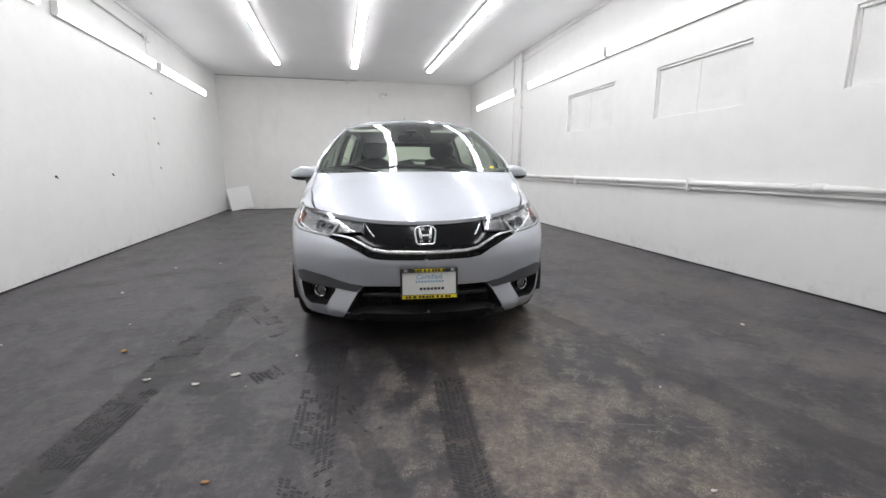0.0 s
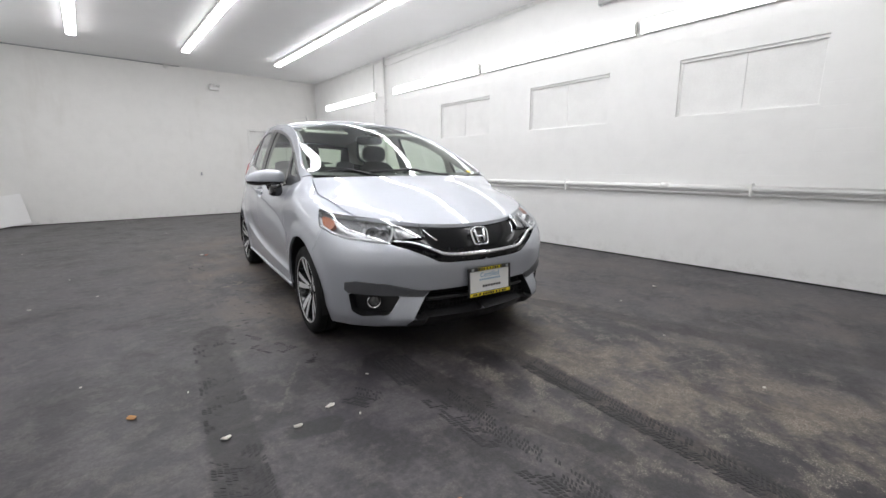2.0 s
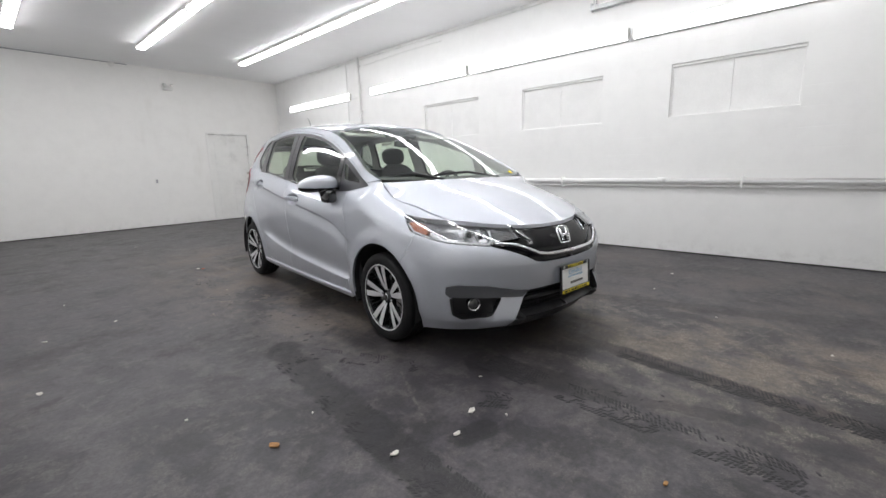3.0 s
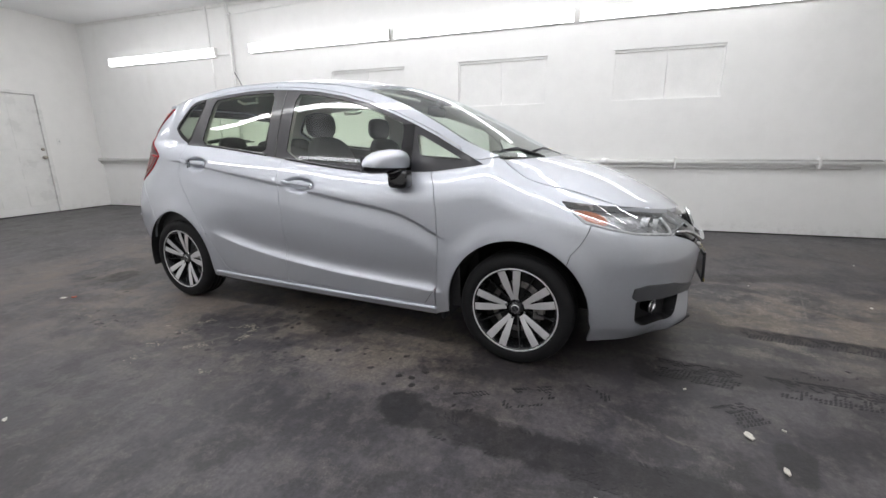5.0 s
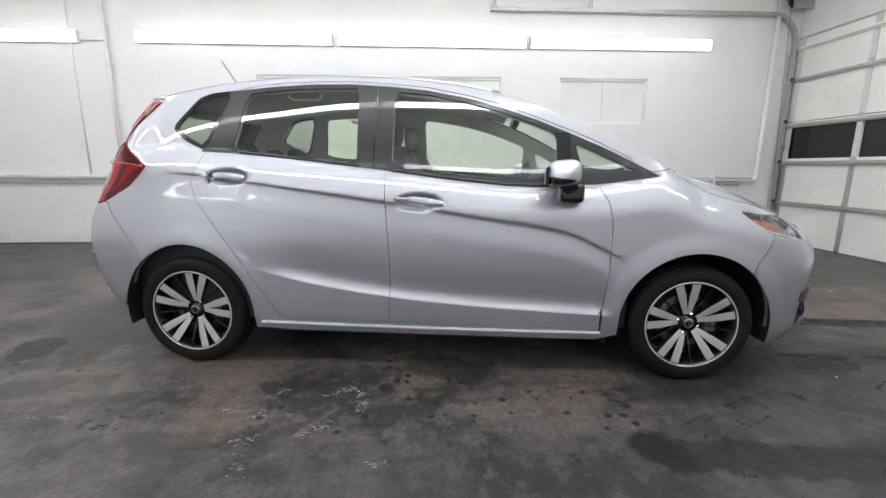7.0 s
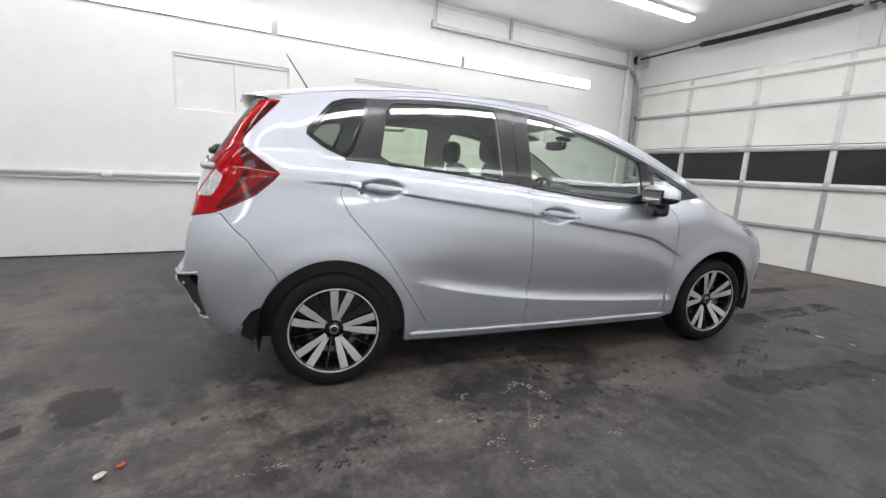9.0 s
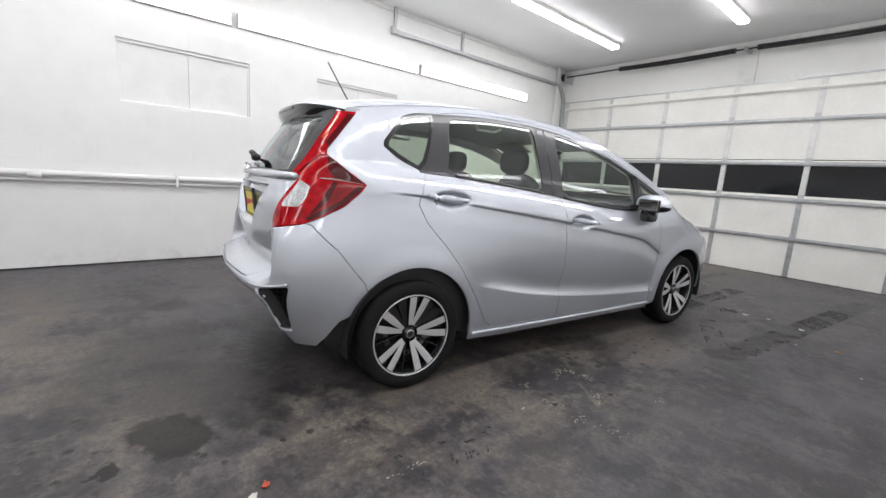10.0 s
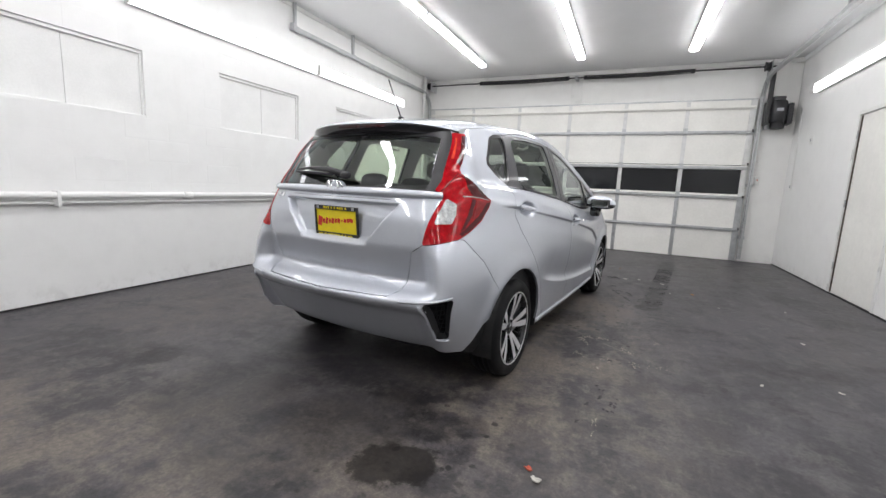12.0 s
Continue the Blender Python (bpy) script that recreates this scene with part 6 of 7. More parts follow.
    skin_band("side_sill", [S(-0.425, 0.232), S(-0.47, 0.232), S(-0.8, 0.232), S(-1.2, 0.233), S(-1.7, 0.236), S(-2.08, 0.240), S(-2.15, 0.243)], 0.012, 0.004, 0.010, M_PAINT, (s,), panel["side_panel", s], "body-coloured sill moulding")
    skin_band("sill_lower", [S(-0.45, 0.198), S(-0.8, 0.196), S(-1.7, 0.196), S(-2.14, 0.200)], 0.014, -0.02, 0.016, M_BLACK, (s,), panel["side_panel", s], "black lower sill edge")

    # mirror
    mirror = thing("door_mirror", (0, 0, 0))
    mirror.parent = car
    tagged(mirror, "body-coloured door mirror on a black stalk")
    def lean(q):
        out = max(0.0, q.y / 0.134)
        k = 1.0 - 0.26 * out ** 1.8
        return Vector((q.x * k - 0.17 * q.y, q.y, q.z * (k if q.z > 0 else 0.74 * k) - 0.012 * out + 0.08 * q.x))
    mc = Vector((-0.660, 0.908, 1.004))
    cap = blob((0, 0, 0), (0.080, 0.134, 0.068), 2.9, 36, 22, bend=lean)
    bmesh.ops.bisect_plane(cap, geom=cap.verts[:] + cap.edges[:] + cap.faces[:], plane_co=(0, 0, -0.014), plane_no=(0.1, 0, 1), clear_inner=True)
    low = blob((0, 0, 0), (0.077, 0.130, 0.068), 2.9, 36, 22, bend=lean)
    bmesh.ops.bisect_plane(low, geom=low.verts[:] + low.edges[:] + low.faces[:], plane_co=(0, 0, -0.015), plane_no=(0.1, 0, 1), clear_outer=True)
    for nm, bm, mt in (("mirror_cap", cap, M_PAINT), ("mirror_base", low, M_GLOSS)):
        for v in bm.verts:
            v.co = v.co + mc
            v.co.y *= s
        part(nm, bm, mt, mirror, smooth=True)
    arm = blob((-0.612, 0.852 * s, 0.922), (0.058, 0.046, 0.048), 4.0, 24, 14)
    tube([(-0.640, 0.875 * s, 0.985), (-0.622, 0.858 * s, 0.945)], [0.045, 0.050], 16, arm)
    part("mirror_stalk", arm, M_GLOSS, mirror, "black mirror stalk", True)
    g = part("mirror_glass", boxes(((-0.004, -0.080, -0.032), (0.0, 0.072, 0.032)), bevel=0.0015), M_MIRROR, mirror, "mirror glass")
    rim = part("mirror_frame", boxes(((-0.002, -0.090, -0.038), (0.012, 0.082, 0.040)), bevel=0.005), M_BLACK, mirror, "black mirror frame")
    rim.matrix_basis = pose(-0.735, 0.908 * s, 1.000, 0, 2, 9.5 * s)
    g.matrix_basis = pose(-0.738, 0.908 * s, 1.000, 0, 2, 9.5 * s)
    tm = blob((0, 0, 0), (0.05, 0.126, 0.006), 2.4, 30, 10, bend=lambda q: Vector((q.x - 0.17 * q.y, q.y, q.z)))
    for v in tm.verts:
        v.co = v.co + mc + Vector((0.014, 0, -0.018))
        v.co.y *= s
    part("mirror_signal", tm, M_CHROME, mirror, "slim clear turn signal strip", True)

    # wheel wells, mud flaps
    for ax, nm in ((0.0, "front"), (AXLE_R, "rear")):
        bm = bmesh.new()
        rows = []
        for k in range(25):
            a = -0.25 + (math.pi + 0.5) * k / 24
            rows.append([(ax + 0.352 * math.cos(a), y * s, 0.30 + 0.352 * math.sin(a)) for y in (0.835, 0.60, 0.42)])
        v = [[bm.verts.new(q) for q in r] for r in rows]
        for i in range(24):
            for j in range(2):
                bm.faces.new((v[i][j], v[i][j + 1], v[i + 1][j + 1], v[i + 1][j]))
        bm.faces.new([r[2] for r in v])
        part("wheel_well", bm, M_LINER, car, "black wheel well liner")
    for x, z0, z1, t in ((-0.405, 0.14, 0.33, 6),):
        bm = boxes(((-0.012, -0.050, -0.075), (0.012, 0.040, 0.09)), bevel=0.008)
        ob = part("mud_flap", bm, M_BLACK, car, "black plastic mud flap")
        ob.matrix_basis = pose(x, 0.755 * s, 0.245, 0, -t, 0)
    skin_patch("mud_flap", [S(-2.868, 0.425), S(-2.905, 0.412), S(-2.945, 0.325), S(-2.960, 0.255), S(-2.905, 0.235), S(-2.880, 0.30)], -0.012, M_BLACK, (s,), None, "black plastic mud flap", 0.03)

# tailgate: garnish bar, badge, plate, wiper, spoiler
skin_band("garnish_bar", [R(y, 1.040) for y in (0.0, 0.15, 0.3, 0.45, 0.55, 0.600)], 0.021, 0.006, 0.022, M_PAINT, both, tailgate, "bright garnish bar over the plate", taper=lambda t: 1.0 - 0.35 * t ** 4)
skin_band("garnish_shadow", [R(y, 1.010) for y in (0.0, 0.2, 0.36)], 0.005, -0.006, 0.006, M_BLACK, both, tailgate)
q = skin(*R(0.0, 1.065))
rb = thing("badge", (0, 0, 0))
rb.parent = car
rb.matrix_basis = pose(q[0] - 0.030, 0, 1.068, 0, 22, 180)
tagged(rb, "chrome emblem on the tailgate")
ring = rounded([(-0.058, 0.046), (0.058, 0.046), (0.047, -0.042), (-0.047, -0.042)], 2, 0.22)
part("badge_rim", tube([(0.0, u, v) for u, v in ring] + [(0.0, *ring[0])], 0.0045, 8), M_CHROME, rb, smooth=True)
for pts, rad in (([(0.002, -0.031, 0.038), (0.003, -0.021, -0.036)], 0.008), ([(0.002, 0.031, 0.038), (0.003, 0.021, -0.036)], 0.008), ([(0.002, -0.024, 0.0), (0.002, 0.024, 0.0)], 0.0075)):
    part("badge_bar", tube(pts, rad, 10), M_CHROME, rb, smooth=True)
part("badge_pad", blob((-0.024, 0, 0), (0.024, 0.050, 0.036), 2.6, 24, 12), M_PAINT, rb, smooth=True)
for k, (w, y) in enumerate(((0.016, 0.505), (0.006, 0.481), (0.018, 0.458))):
    skin_patch("model_mark", [R(y + w / 2, 0.985), R(y + w / 2, 1.008), R(y - w / 2, 1.008), R(y - w / 2, 0.985)], 0.003, M_CHROME, (1,), tailgate, "", 0.003)


def plate(name, at, turn, white, label):
    """A dealer plate in a frame: outward is +x, width along y."""
    p = thing(name, at, 0)
    p.parent = car
    p.matrix_basis = turn
    tagged(p, label)
    part("plate_frame", boxes(((-0.008, -0.158, 0.062), (0.006, 0.158, 0.084)), ((-0.008, -0.158, -0.084), (0.006, 0.158, -0.062)), ((-0.008, -0.158, -0.062), (0.006, -0.147, 0.062)),
                              ((-0.008, 0.147, -0.062), (0.006, 0.158, 0.062)), bevel=0.003), M_BLACK, p, "black plate frame")
    part("plate_sheet", boxes(((-0.006, -0.150, -0.078), (-0.001, 0.150, 0.078)), bevel=0.002), M_WHITE if white else M_YELLOW, p)
    rnd = random.Random(7)
    for z, tot in ((0.0735, 0.17), (-0.0735, 0.26)):
        if white and z < 0:
            part("frame_band", boxes(((0.006, -0.150, z - 0.0095), (0.0072, 0.150, z + 0.0095)), bevel=0.0004), M_YELLOW, p, "yellow band")
        elif white:
            part("frame_band", boxes(((0.006, -0.085, z - 0.008), (0.0072, 0.085, z + 0.008)), bevel=0.0004), M_YELLOW, p, "yellow band")
        y = -tot / 2
        while y < tot / 2 - 0.01:
            w = rnd.uniform(0.010, 0.017)
            part("print_bar", boxes(((0.0072, y, z - 0.0062), (0.0080, y + w, z + 0.0062)) if white else ((0.0062, y, z - 0.0062), (0.0070, y + w, z + 0.0062))), M_INK if white else M_YELLOW, p)
            y += w + rnd.choice((0.004, 0.004, 0.012))
    for y in (-0.128, 0.128):
        part("frame_mark", boxes(((0.006, y - 0.009, 0.066), (0.0068, y + 0.009, 0.082))), M_GREYTAG, p)
    return p


fp = plate("number_plate", (0, 0, 0), pose(0.868, 0.012, 0.428, 0, -3, 0), True, "white dealer plate reading Certified in a black and yellow frame")
ob = new("lettering", text_mesh("Certified", 0.040, M_BLUEINK))
ob.parent = fp
ob.matrix_basis = pose(0.0002, 0.0, 0.036, 90, 0, 90)
for z, w, x in ((0.010, 0.15, 0), (-0.030, 0.13, 0.012)):
    y = -w / 2
    k = 0
    while y < w / 2:
        bw = 0.010 if z > 0 else 0.014
        part("print_bar", boxes(((-0.0006, y + x, z - (0.005 if z > 0 else 0.007)), (0.0004, y + x + bw, z + (0.005 if z > 0 else 0.007)))), M_BLUEINK if z > 0 else M_INK, fp)
        y += bw + 0.006
rp = plate("number_plate", (0, 0, 0), pose(-3.170, -0.012, 0.892, 0, 5, 180), False, "yellow dealer plate with a red script bar in a black frame")
for k, (w, h) in enumerate(((0.030, 0.052), (0.018, 0.026), (0.016, 0.036), (0.014, 0.024), (0.018, 0.030), (0.016, 0.024), (0.020, 0.026), (0.010, 0.010), (0.018, 0.020), (0.018, 0.022), (0.024, 0.020))):
    y = -0.122 + 0.0225 * k + (0.006 if k else 0.0)
    ob = part("script_bar", boxes(((-0.0005, -w / 2, -h / 2), (0.0006, w / 2, h / 2)), bevel=0.0004), M_REDINK, rp)
    ob.matrix_basis = pose(0.0, y, -0.004 + 0.0016 * k, -14, 0, 0)

wp = thing("rear_wiper", (0, 0, 0))
wp.parent = car
tagged(wp, "black rear wiper parked on the window")
a, b = skin(*R(0.03, 1.105)), skin(*R(0.38, 1.135))
na = np.array([-0.9, 0, 0.45])
pa, pb, pm = Vector(a + na * 0.040), Vector(b + na * 0.028), Vector(0.45 * a + 0.55 * b + na * 0.052 + np.array([0, 0, 0.012]))
pa.y = -0.05
part("wiper_arm", tube([pa, pa.lerp(pm, 0.5) + Vector((-0.004, 0, 0.012)), pm, pb], [0.020, 0.016, 0.010, 0.006], 10), M_BLACK, wp, smooth=True)
part("wiper_pivot", blob(tuple(pa), (0.024, 0.030, 0.020), 2.4, 18, 10), M_BLACK, wp, smooth=True)
bl = [skin(*R(y, 1.120 + 0.04 * (y - 0.1))) + na * 0.012 for y in (0.08, 0.2, 0.3, 0.42)]
part("wiper_blade", tube([tuple(v) for v in bl], [0.005, 0.008, 0.008, 0.005], 8), M_BLACK, wp, smooth=True)

ys = np.linspace(-1, 1, 41)
top, under = [], []
for t in ys:
    y, a = 0.546 * t, abs(t)
    x0, z0 = -2.800 + 0.050 * t * t, 1.478 - 0.072 * a ** 3
    xe, ze = -2.975 + 0.160 * a ** 3.5, 1.440 - 0.038 * a ** 3.4
    top.append([(x0 + 0.03, y, z0 - 0.008)] + [(x0 + (xe - x0) * k, y, z0 + (ze - z0) * k + 0.020 * k * (1 - k)) for k in (0.06, 0.35, 0.65, 0.90, 0.97)] + [(xe, y, ze - 0.008)])
    under.append([(xe, y, ze - 0.008), (xe + 0.003, y, ze - 0.030), (xe + 0.014, y * 0.99, ze - 0.052), (xe + 0.036, y * 0.985, ze - 0.074), (xe + 0.075, y * 0.97, ze - 0.090)])
spoiler = on_car("spoiler", strip_mesh("spoiler", np.array(top), M_PAINT), "body-coloured roof spoiler")
bm = bmesh.new()
v = [[bm.verts.new(q) for q in r] for r in under]
for i in range(len(v) - 1):
    for j in range(4):
        bm.faces.new((v[i][j], v[i][j + 1], v[i + 1][j + 1], v[i + 1][j]))
part("spoiler_underside", bm, M_GLOSS, spoiler, "gloss black underside", True)
for i in (0, -1):
    bm = bmesh.new()
    bm.faces.new([bm.verts.new(q) for q in [*top[i][:-1], *under[i]]])
    part("spoiler_end", bm, M_PAINT, spoiler)
part("high_brake_light", boxes(((-2.9755, -0.17, 1.411), (-2.960, 0.17, 1.424)), bevel=0.003), M_BRAKE, spoiler, "dark red high brake light")

an = thing("antenna", (0, 0, 0))
an.parent = car
tagged(an, "short black rod antenna on the roof")
zr = float(rz_(-2.60))
part("antenna_base", blob((-2.60, 0, zr + 0.008), (0.024, 0.016, 0.011), 2.2, 18, 10), M_BLACK, an, smooth=True)
part("antenna_rod", tube([(-2.605, 0, zr + 0.015), (-2.735, 0, zr + 0.215)], [0.0045, 0.003], 8), M_BLACK, an, smooth=True)

# front wipers and cowl
cowl = strip_mesh("cowl", np.array(crown([flank_point(x, float(rail(-0.13)) - 0.035, 0.03 + dx) + np.array([dx2, 0, dz]) for x, dx, dx2, dz in ((-0.13, 0, -0.06, 0.012), (-0.12, 0, 0.02, -0.01))],
                                         [(-0.005, 0, 1.022), (0.09, 0, 0.992)], 2.3)), M_BLACK)
on_car("cowl", cowl, "black windscreen cowl")
for y0, y1 in ((0.30, -0.28), (-0.28, -0.62)):
    base = np.array([0.03 - 0.19 * (y0 / 0.68) ** 2, y0, 1.022])
    tip = np.array([-0.02 - 0.19 * (y1 / 0.68) ** 2, y1, 1.052])
    w = thing("front_wiper", (0, 0, 0))
    w.parent = car
    tagged(w, "black windscreen wiper parked at the cowl")
    mid_ = (base + tip) / 2 + np.array([-0.05 * abs(y0 - y1), 0, 0.03])
    part("wiper_arm", tube([tuple(base), tuple(mid_), tuple(tip)], [0.011, 0.008, 0.005], 8), M_BLACK, w, smooth=True)
    part("wiper_blade", tube([tuple(base + np.array([-0.01, -0.06, 0.012])), tuple(mid_ + np.array([-0.004, 0, 0.006])), tuple(tip + np.array([0, -0.04, 0.002]))], 0.006, 8), M_BLACK, w, smooth=True)
stick = on_car("sticker", finish(boxes(((-0.003, -0.016, -0.016), (0.003, 0.016, 0.016)), bevel=0.003), "sticker", M_YELLOW), "small yellow sticker in the windscreen corner")
stick.matrix_basis = pose(-0.125, 0.585, 1.055, 0, -55, 0)


# ---- wheels ----
def wheel_parts():
    """Meshes of one wheel round the y axis, its face towards -y."""
    tyre = lathe([(0.214, -0.082), (0.222, -0.090), (0.2405, -0.0945), (0.2618, -0.0915), (0.2772, -0.084), (0.2849, -0.074), (0.2887, -0.060), (0.2900, -0.035), (0.2862, -0.034), (0.2862, -0.029), (0.2900, -0.028),
                  (0.2900, -0.003), (0.2862, -0.002), (0.2862, 0.003), (0.2900, 0.004), (0.2900, 0.028), (0.2862, 0.029), (0.2862, 0.034), (0.2900, 0.035), (0.2887, 0.060), (0.2772, 0.084), (0.2405, 0.0945), (0.214, 0.082)], 96)
    barrel = lathe([(0.2165, -0.086), (0.2135, -0.088), (0.206, -0.084), (0.2015, -0.070), (0.197, -0.02), (0.188, 0.03), (0.195, 0.075), (0.210, 0.08)], 72)
    lip = lathe([(0.2175, -0.0865), (0.2150, -0.0890), (0.2105, -0.0880), (0.2095, -0.0840)], 96)
    back = lathe([(0.0, -0.022), (0.10, -0.020), (0.186, 0.004)], 48)
    brake = lathe([(0.060, -0.020), (0.125, -0.018), (0.135, -0.018), (0.135, 0.0)], 60)
    hub = lathe([(0.0, -0.060), (0.022, -0.060), (0.028, -0.0575), (0.032, -0.052), (0.040, -0.040), (0.046, -0.020)], 48)
    cap = lathe([(0.0, -0.0625), (0.018, -0.062), (0.0225, -0.0605), (0.024, -0.056)], 36)
    nut = lathe([(0.0, -0.060), (0.0055, -0.060), (0.008, -0.057), (0.0085, -0.046)], 6)

    def spoke(w0, w1, w2, y_in, y_out, drop):
        bm = bmesh.new()
        n = 10
        rows = []
        for k in range(n + 1):
            t = k / n
            r = 0.046 + (0.2095 - 0.046) * t
            w = w0 + (w1 - w0) * min(1, t / 0.55) if t < 0.55 else w1 + (w2 - w1) * (t - 0.55) / 0.45
            y = y_in + (y_out - y_in) * t ** 1.3 - 0.006 * math.sin(math.pi * t)
            rows.append([(-w / 2 - 0.004, y + drop), (-w / 2, y), (w / 2, y), (w / 2 + 0.004, y + drop)])
            rows[-1] = [bm.verts.new((u, v, r)) for u, v in rows[-1]]
        for a, b in zip(rows, rows[1:]):
            for j in range(3):
                bm.faces.new((a[j], a[j + 1], b[j + 1], b[j]))
            bm.faces.new((a[3], a[0], b[0], b[3]))
        bm.faces.new(rows[0])
        bm.faces.new(rows[-1])
        return bm
    body = spoke(0.0125, 0.0300, 0.0325, -0.052, -0.082, 0.030)
    face = spoke(0.0115, 0.0288, 0.0312, -0.0528, -0.0828, 0.0006)
    web = spoke(0.0080, 0.0060, 0.0060, -0.030, -0.066, 0.020)
    names = (("tyre", tyre, M_RUBBER, True), ("wheel", barrel, M_RIM, True), ("rim_lip", lip, M_ALLOY, True), ("wheel_back", back, M_LINER, True), ("brake_disc", brake, M_DISC, True),
             ("hub", hub, M_RIM, True), ("hub_cap", cap, M_RIM, True), ("cap_ring", lathe([(0.0165, -0.0630), (0.0200, -0.0635), (0.0220, -0.0618)], 36), M_CHROME, True), ("lug_nut", nut, M_CHROME, False), ("web", web, M_RIM, False), ("spoke", body, M_RIM, False), ("spoke_face", face, M_ALLOY, False))
    return {nm: finish(bm, nm, mt, sm) for nm, bm, mt, sm in names}


WM = wheel_parts()
for ax, s, base in ((0.0, -1, 27.0), (AXLE_R, -1, 7.0), (0.0, 1, 40.0), (AXLE_R, 1, 15.0)):
    w = on_car("wheel", WM["wheel"], "five twin-spoke machined alloy wheel with black pockets")
    w.matrix_basis = pose(ax, 0.742 * s, HUB + 0.003, 0, 0, 0 if s < 0 else 180)
    for nm in ("tyre", "rim_lip", "wheel_back", "brake_disc", "hub", "hub_cap", "cap_ring"):
        on_car(nm, WM[nm], "black rubber tyre" if nm == "tyre" else "", w)
    for k in range(5):
        mid_a = 90 - (base + 72 * k)
        for off, slant in ((-11.2, 0.8), (11.2, -0.8)):
            m = pose(0, 0, 0, 0, mid_a + off, 0) @ Matrix.Translation((0.0, 0.0, 0.0)) @ pose(0, 0, 0, 0, 0, 0)
            tilt = Matrix.Translation((0, 0, 0.2075)) @ pose(0, 0, 0, 0, -slant, 0) @ Matrix.Translation((0, 0, -0.2075))
            for nm in ("spoke", "spoke_face"):
                on_car(nm, WM[nm], "", w).matrix_basis = m @ tilt
        on_car("web", WM["web"], "", w).matrix_basis = pose(0, 0, 0, 0, mid_a + 36, 0)
    for k in range(4):
        a = math.radians(base + 45 + 90 * k)
        on_car("lug_nut", WM["lug_nut"], "", w).matrix_basis = pose(0.050 * math.cos(a), 0, 0.050 * math.sin(a))
    for k in range(1):
        on_car("brake_caliper", finish(boxes(((0.085, -0.045, -0.05), (0.14, 0.02, 0.05)), bevel=0.012), "brake_caliper", M_DISC), "", w)

# ---- underside and cabin ----
on_car("underbody", finish(boxes(((-2.10, -0.70, 0.19), (-0.42, 0.70, 0.27)), ((-0.42, -0.42, 0.19), (0.62, 0.42, 0.27)), ((-2.95, -0.42, 0.20), (-2.10, 0.42, 0.30)), bevel=0.02), "underbody", M_LINER), "dark underbody")
on_car("bulkhead", finish(boxes(((0.30, -0.60, 0.30), (0.34, 0.60, 0.80)), ((-0.30, -0.66, 0.30), (-0.25, 0.66, 0.92)), ((-0.25, -0.42, 0.27), (0.30, 0.42, 0.32))), "bulkhead", M_LINER))
on_car("bumper_core", finish(boxes(((0.56, -0.50, 0.24), (0.60, 0.50, 0.62)), ((-3.06, -0.50, 0.32), (-3.02, 0.50, 0.56))), "bumper_core", M_LINER))
for s in (-1, 1):
    xs_, zs_ = np.linspace(-2.95, -0.30, 60), np.linspace(0.25, 1.0, 14)
    rows = []
    for t in zs_:
        row = []
        for x in xs_:
            z = 0.25 + (float(belt(x)) - 0.25) * (t - 0.25) / 0.75
            q = skin(*S(x, z))
            row.append((q[0], (q[1] - 0.055) * s, q[2]))
        rows.append(row)
    on_car("door_trim", strip_mesh("door_trim", np.array(rows), M_DASH), "dark inner door lining")
    for nm in ("side_panel", "window_trim", "front_door", "rear_door"):
        keep = [t for t in got[nm] if cut[list(t), 1].mean() > 1.0]
        if keep:
            on_car("pillar_lining", skin_mesh("pillar_lining", cut, keep, M_HEAD, (s,), 0.0, -0.028, 0.0), "pale pillar lining")


def seat(name, x, y, label):
    t = thing(name, (0, 0, 0))
    t.parent = car
    t.matrix_basis = pose(x, y, 0.0)
    tagged(t, label)
    part("seat_cushion", blob((0.0, 0, 0.50), (0.26, 0.245, 0.085), 3.2), M_CLOTH, t, smooth=True)
    def lean(q):
        return Vector((q.x - 0.24 * (q.z + 0.30) - 0.03 * math.cos(q.y * 6), q.y * (1.0 - 0.35 * max(0.0, q.z) ** 1.2), q.z))
    part("backrest", blob((-0.22, 0, 0.83), (0.075, 0.235, 0.33), 3.2, 30, 20, bend=lean), M_CLOTH, t, smooth=True)
    part("headrest", blob((-0.425, 0, 1.235), (0.050, 0.130, 0.085), 2.8), M_CLOTH, t, smooth=True)
    for dy in (-0.055, 0.055):
        part("headrest_post", tube([(-0.385, dy, 1.10), (-0.42, dy, 1.20)], 0.007, 8), M_CHROME, t, smooth=True)
    part("seat_base", boxes(((-0.22, -0.20, 0.27), (0.20, 0.20, 0.44)), bevel=0.02), M_DASH, t)
    return t


seat("front_seat", -1.10, 0.36, "dark grey cloth front seat")
seat("front_seat", -1.10, -0.36, "dark grey cloth front seat")
rs = thing("rear_seat", (0, 0, 0))
rs.parent = car
tagged(rs, "dark grey cloth rear bench")
part("seat_cushion", blob((-1.95, 0, 0.50), (0.26, 0.60, 0.09), 3.6), M_CLOTH, rs, smooth=True)
part("backrest", blob((-2.27, 0, 0.80), (0.08, 0.60, 0.31), 3.6, 36, 18, bend=lambda q: Vector((q.x - 0.25 * (q.z + 0.3), q.y, q.z))), M_CLOTH, rs, smooth=True)
for y in (-0.36, 0.0, 0.36):
    part("headrest", blob((-2.42, y, 1.105 if y else 1.08), (0.045, 0.115, 0.07), 2.8), M_CLOTH, rs, smooth=True)
dash = thing("dashboard", (0, 0, 0))
dash.parent = car
tagged(dash, "dark moulded dashboard with display")
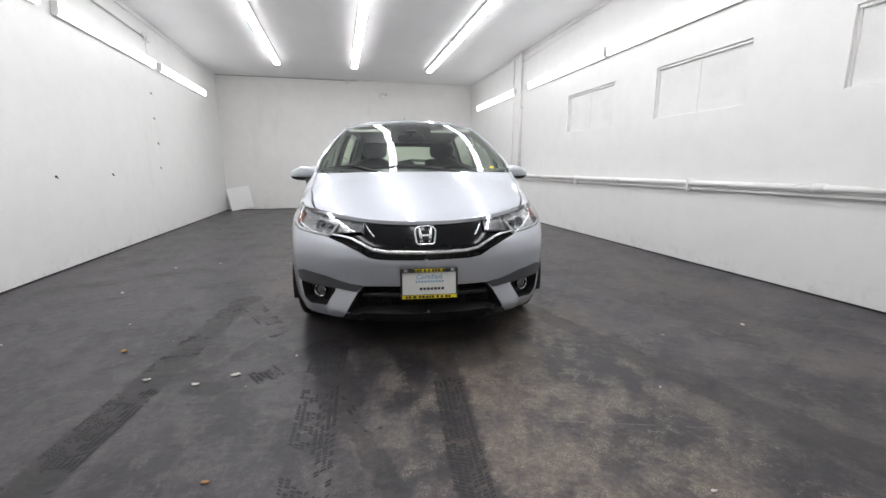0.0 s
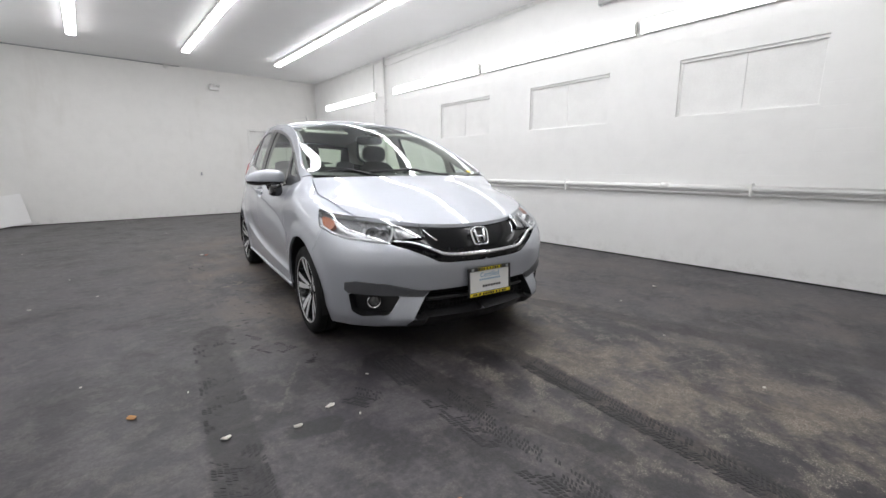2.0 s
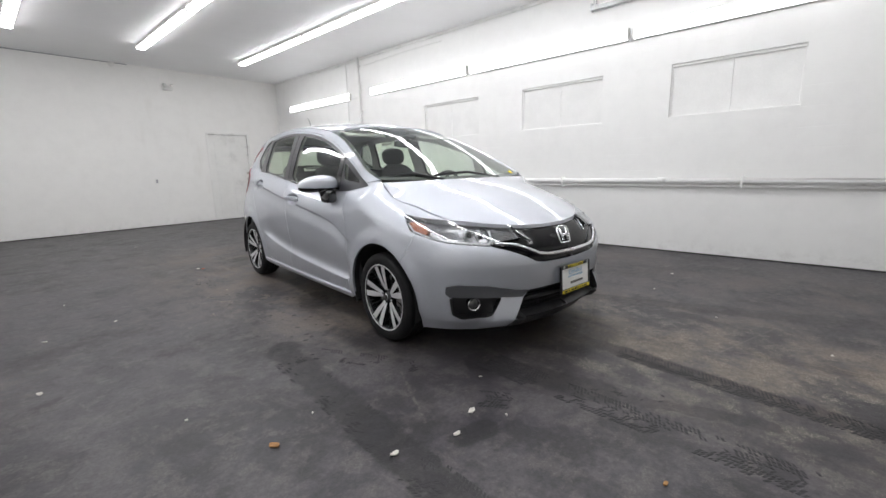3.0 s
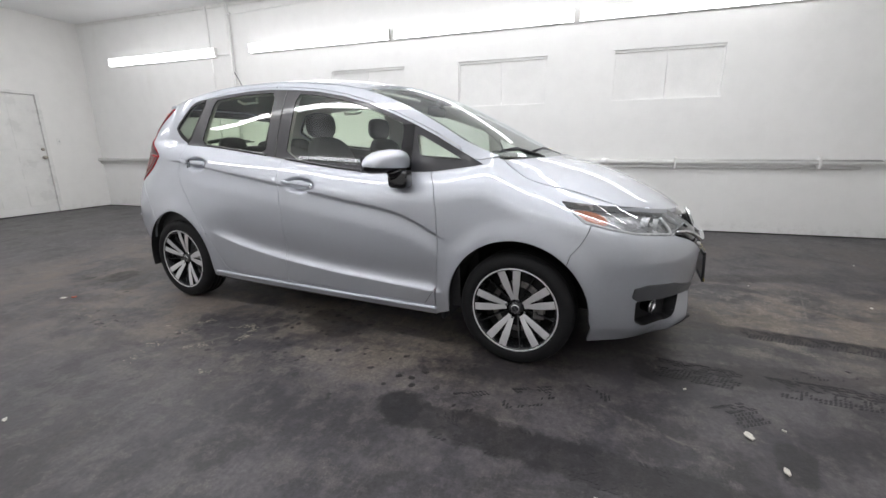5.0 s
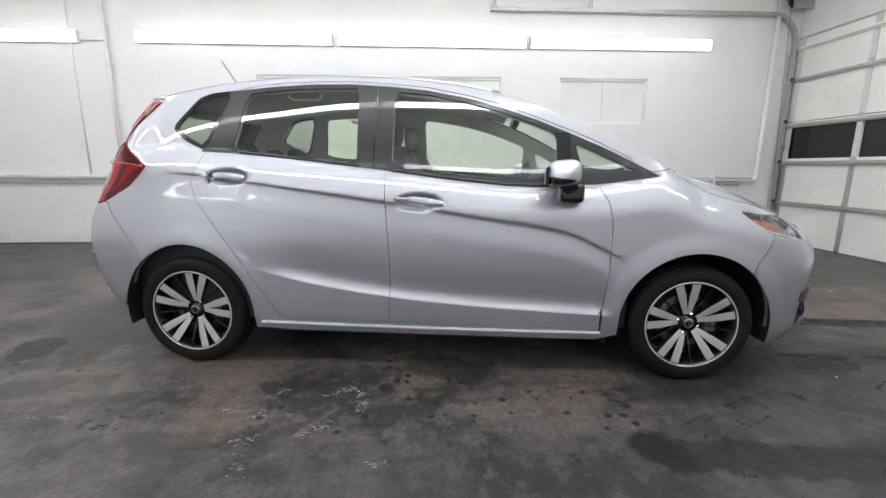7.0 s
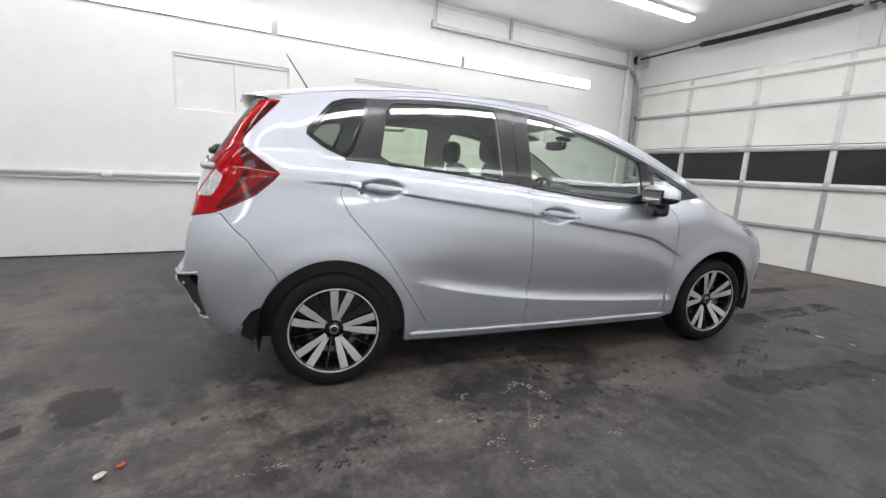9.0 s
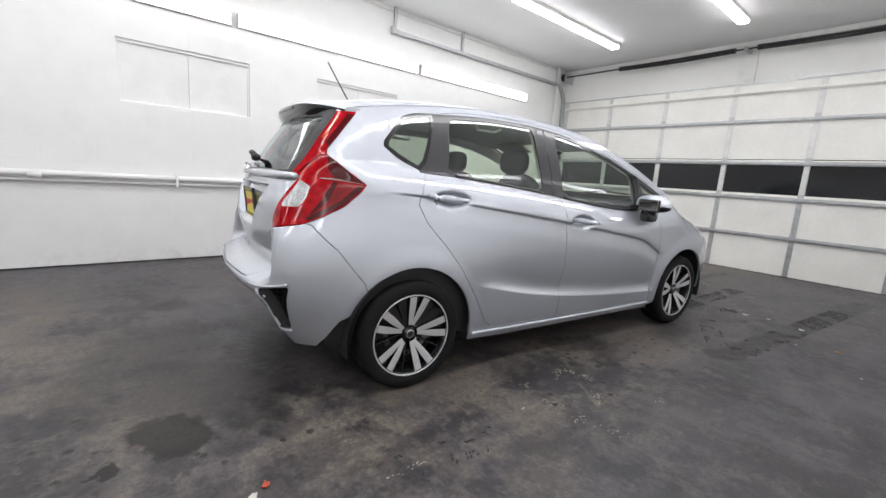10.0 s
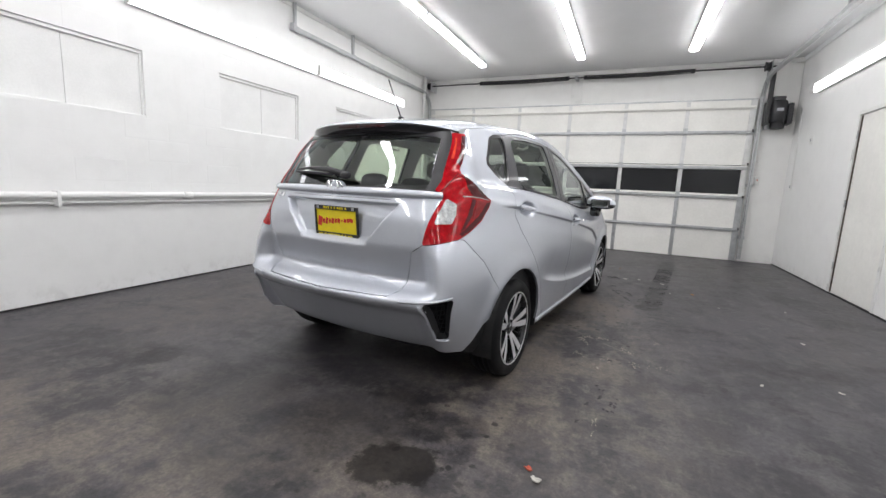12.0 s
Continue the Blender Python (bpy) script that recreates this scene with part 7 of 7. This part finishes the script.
part("dash_top", blob((-0.36, 0, 0.885), (0.30, 0.665, 0.10), 3.0, 40, 16, bend=lambda q: Vector((q.x - 0.25 * q.y * q.y, q.y, q.z + 0.03 * q.x))), M_DASH, dash, smooth=True)
part("dash_body", blob((-0.42, 0, 0.72), (0.20, 0.66, 0.20), 4.0, 36, 14), M_DASH, dash, smooth=True)
part("instrument_hood", blob((-0.55, 0.36, 0.965), (0.12, 0.19, 0.06), 2.4), M_DASH, dash, smooth=True)
part("display", boxes(((-0.665, -0.10, 0.82), (-0.64, 0.10, 0.95)), bevel=0.004), M_SCREEN, dash)
part("console", boxes(((-1.05, -0.10, 0.28), (-0.55, 0.10, 0.62)), bevel=0.03), M_DASH, dash)
sw_ = thing("steering_wheel", (0, 0, 0))
sw_.parent = car
sw_.matrix_basis = pose(-0.73, 0.36, 0.90, 0, -68, 0)
tagged(sw_, "black three-spoke steering wheel")
ring = [(0.183 * math.cos(2 * math.pi * k / 40), 0.183 * math.sin(2 * math.pi * k / 40), 0.0) for k in range(41)]
part("wheel_rim", tube(ring, 0.015, 10, caps=False), M_DASH, sw_, smooth=True)
part("wheel_boss", blob((0, 0, -0.01), (0.065, 0.085, 0.03), 2.6), M_DASH, sw_, smooth=True)
for a in (90, 210, 330):
    part("wheel_spoke", tube([(0, 0, -0.008), (0.18 * math.sin(math.radians(a)), 0.18 * math.cos(math.radians(a)), 0.0)], [0.028, 0.014], 8), M_DASH, sw_, smooth=True)
part("column", tube([(0, 0, -0.02), (0, 0, -0.24)], [0.045, 0.05], 12), M_DASH, sw_, smooth=True)
im = thing("inside_mirror", (0, 0, 0))
im.parent = car
im.matrix_basis = pose(-0.80, 0.0, 1.318, 0, 8, 0)
tagged(im, "black inside rear-view mirror")
part("mirror_shell", blob((0, 0, 0), (0.022, 0.120, 0.035), 3.0), M_DASH, im, smooth=True)
part("mirror_face", boxes(((-0.0245, -0.11, -0.028), (-0.022, 0.11, 0.028))), M_MIRROR, im)
part("mirror_arm", tube([(0.01, 0, 0.02), (0.045, 0, 0.06)], 0.012, 8), M_DASH, im, smooth=True)
part("sensor_pod", blob((0.045, 0, 0.062), (0.055, 0.055, 0.018), 2.6), M_DASH, im, smooth=True)
for y in (-0.36, 0.36):
    v = part("sun_visor", boxes(((-0.10, -0.18, -0.008), (0.10, 0.18, 0.008)), bevel=0.006), M_HEAD, car, "pale sun visor")
    v.matrix_basis = pose(-0.93, y, 1.402, 0, 18, 0)
for s in (-1, 1):
    for x in (-1.2, -1.95):
        part("grab_handle", tube([(x + 0.09, 0.585 * s, 1.405), (x + 0.07, 0.555 * s, 1.385), (x - 0.07, 0.555 * s, 1.385), (x - 0.09, 0.585 * s, 1.405)], 0.009, 8), M_HEAD, car, "pale grab handle", True)
on_car("load_cover", finish(boxes(((-2.92, -0.60, 0.62), (-2.45, 0.60, 0.66))), "load_cover", M_DASH), "dark load floor")


# ---- blocks of the walls ----
def block_mesh(w, h, depth=0.0020, gap=0.0035, bev=0.006):
    """The proud face of one block: a bevelled plate lying in the yz plane, facing -x."""
    bm = bmesh.new()
    y0, y1, z0, z1 = gap / 2, w - gap / 2, gap / 2, h - gap / 2
    a = [bm.verts.new((0.0, y, z)) for y, z in ((y0, z0), (y1, z0), (y1, z1), (y0, z1))]
    b = [bm.verts.new((-depth, y, z)) for y, z in ((y0 + bev, z0 + bev), (y1 - bev, z0 + bev), (y1 - bev, z1 - bev), (y0 + bev, z1 - bev))]
    bm.faces.new(b)
    for k in range(4):
        bm.faces.new((a[k], a[(k + 1) % 4], b[(k + 1) % 4], b[k]))
    me = bpy.data.meshes.new("block")
    bmesh.ops.recalc_face_normals(bm, faces=bm.faces)
    bm.to_mesh(me)
    bm.free()
    me.materials.append(M_WALL)
    return me


def lay_blocks(wall, face, x, near, flip, holes, start):
    rnd = random.Random(4)
    whole, half = block_mesh(BLOCK, COURSE), block_mesh(BLOCK / 2, COURSE)
    cells = []
    row = 0
    while (row + 0.5) * COURSE < ZC:
        y = start - BLOCK * (row % 2) / 2
        while y > YF:
            y -= BLOCK
        while y < YB - 0.02:
            z = row * COURSE
            inside = [h for h in holes if h[2] - 0.01 <= z < h[3] - 0.01 and y < h[1] - 0.01 and y + BLOCK > h[0] + 0.01]
            if not inside:
                cells.append((y, z, whole, BLOCK))
            else:
                for y0 in (y, y + BLOCK / 2):
                    if not any(y0 < h[1] - 0.01 and y0 + BLOCK / 2 > h[0] + 0.01 for h in inside):
                        cells.append((y0, z, half, BLOCK / 2))
            y += BLOCK
        row += 1
    cells = [c for c in cells if c[0] > YF - 0.05 and c[0] + c[3] < YB + 0.02 and c[1] + COURSE < ZC + 0.03]
    cells.sort(key=lambda c: abs(c[0] - near) + 0.8 * abs(c[1] - 1.0))
    rest = bmesh.new()
    for i, (y, z, me, w) in enumerate(cells):
        push = rnd.uniform(-0.0006, 0.0006)
        m = pose(x + push, y, z) if not flip else pose(x - push, y + w, z, 0, 0, 180)
        if i < 290:
            ob = new("block", me)
            ob.parent = wall
            ob.matrix_basis = m
        else:
            n0 = len(rest.verts)
            rest.from_mesh(me)
            rest.verts.ensure_lookup_table()
            for v in rest.verts[n0:]:
                v.co = m @ v.co
    me = bpy.data.meshes.new("far_blocks")
    bmesh.ops.recalc_face_normals(rest, faces=rest.faces)
    rest.to_mesh(me)
    rest.free()
    me.materials.append(M_WALL)
    ob = new("far_blocks", me)
    ob.parent = wall
    tagged(ob, kind="stuff")


lay_blocks(wall_east, -1, XR + 0.004, 3.2, False, [(y, y + 3 * BLOCK, WIN_Z[0], WIN_Z[1]) for y in WIN_Y], WIN_Y[0])
lay_blocks(wall_west, 1, XL - 0.004, 5.0, True, [(1.50, 2.70, -0.1, 2.20)], 0.2)
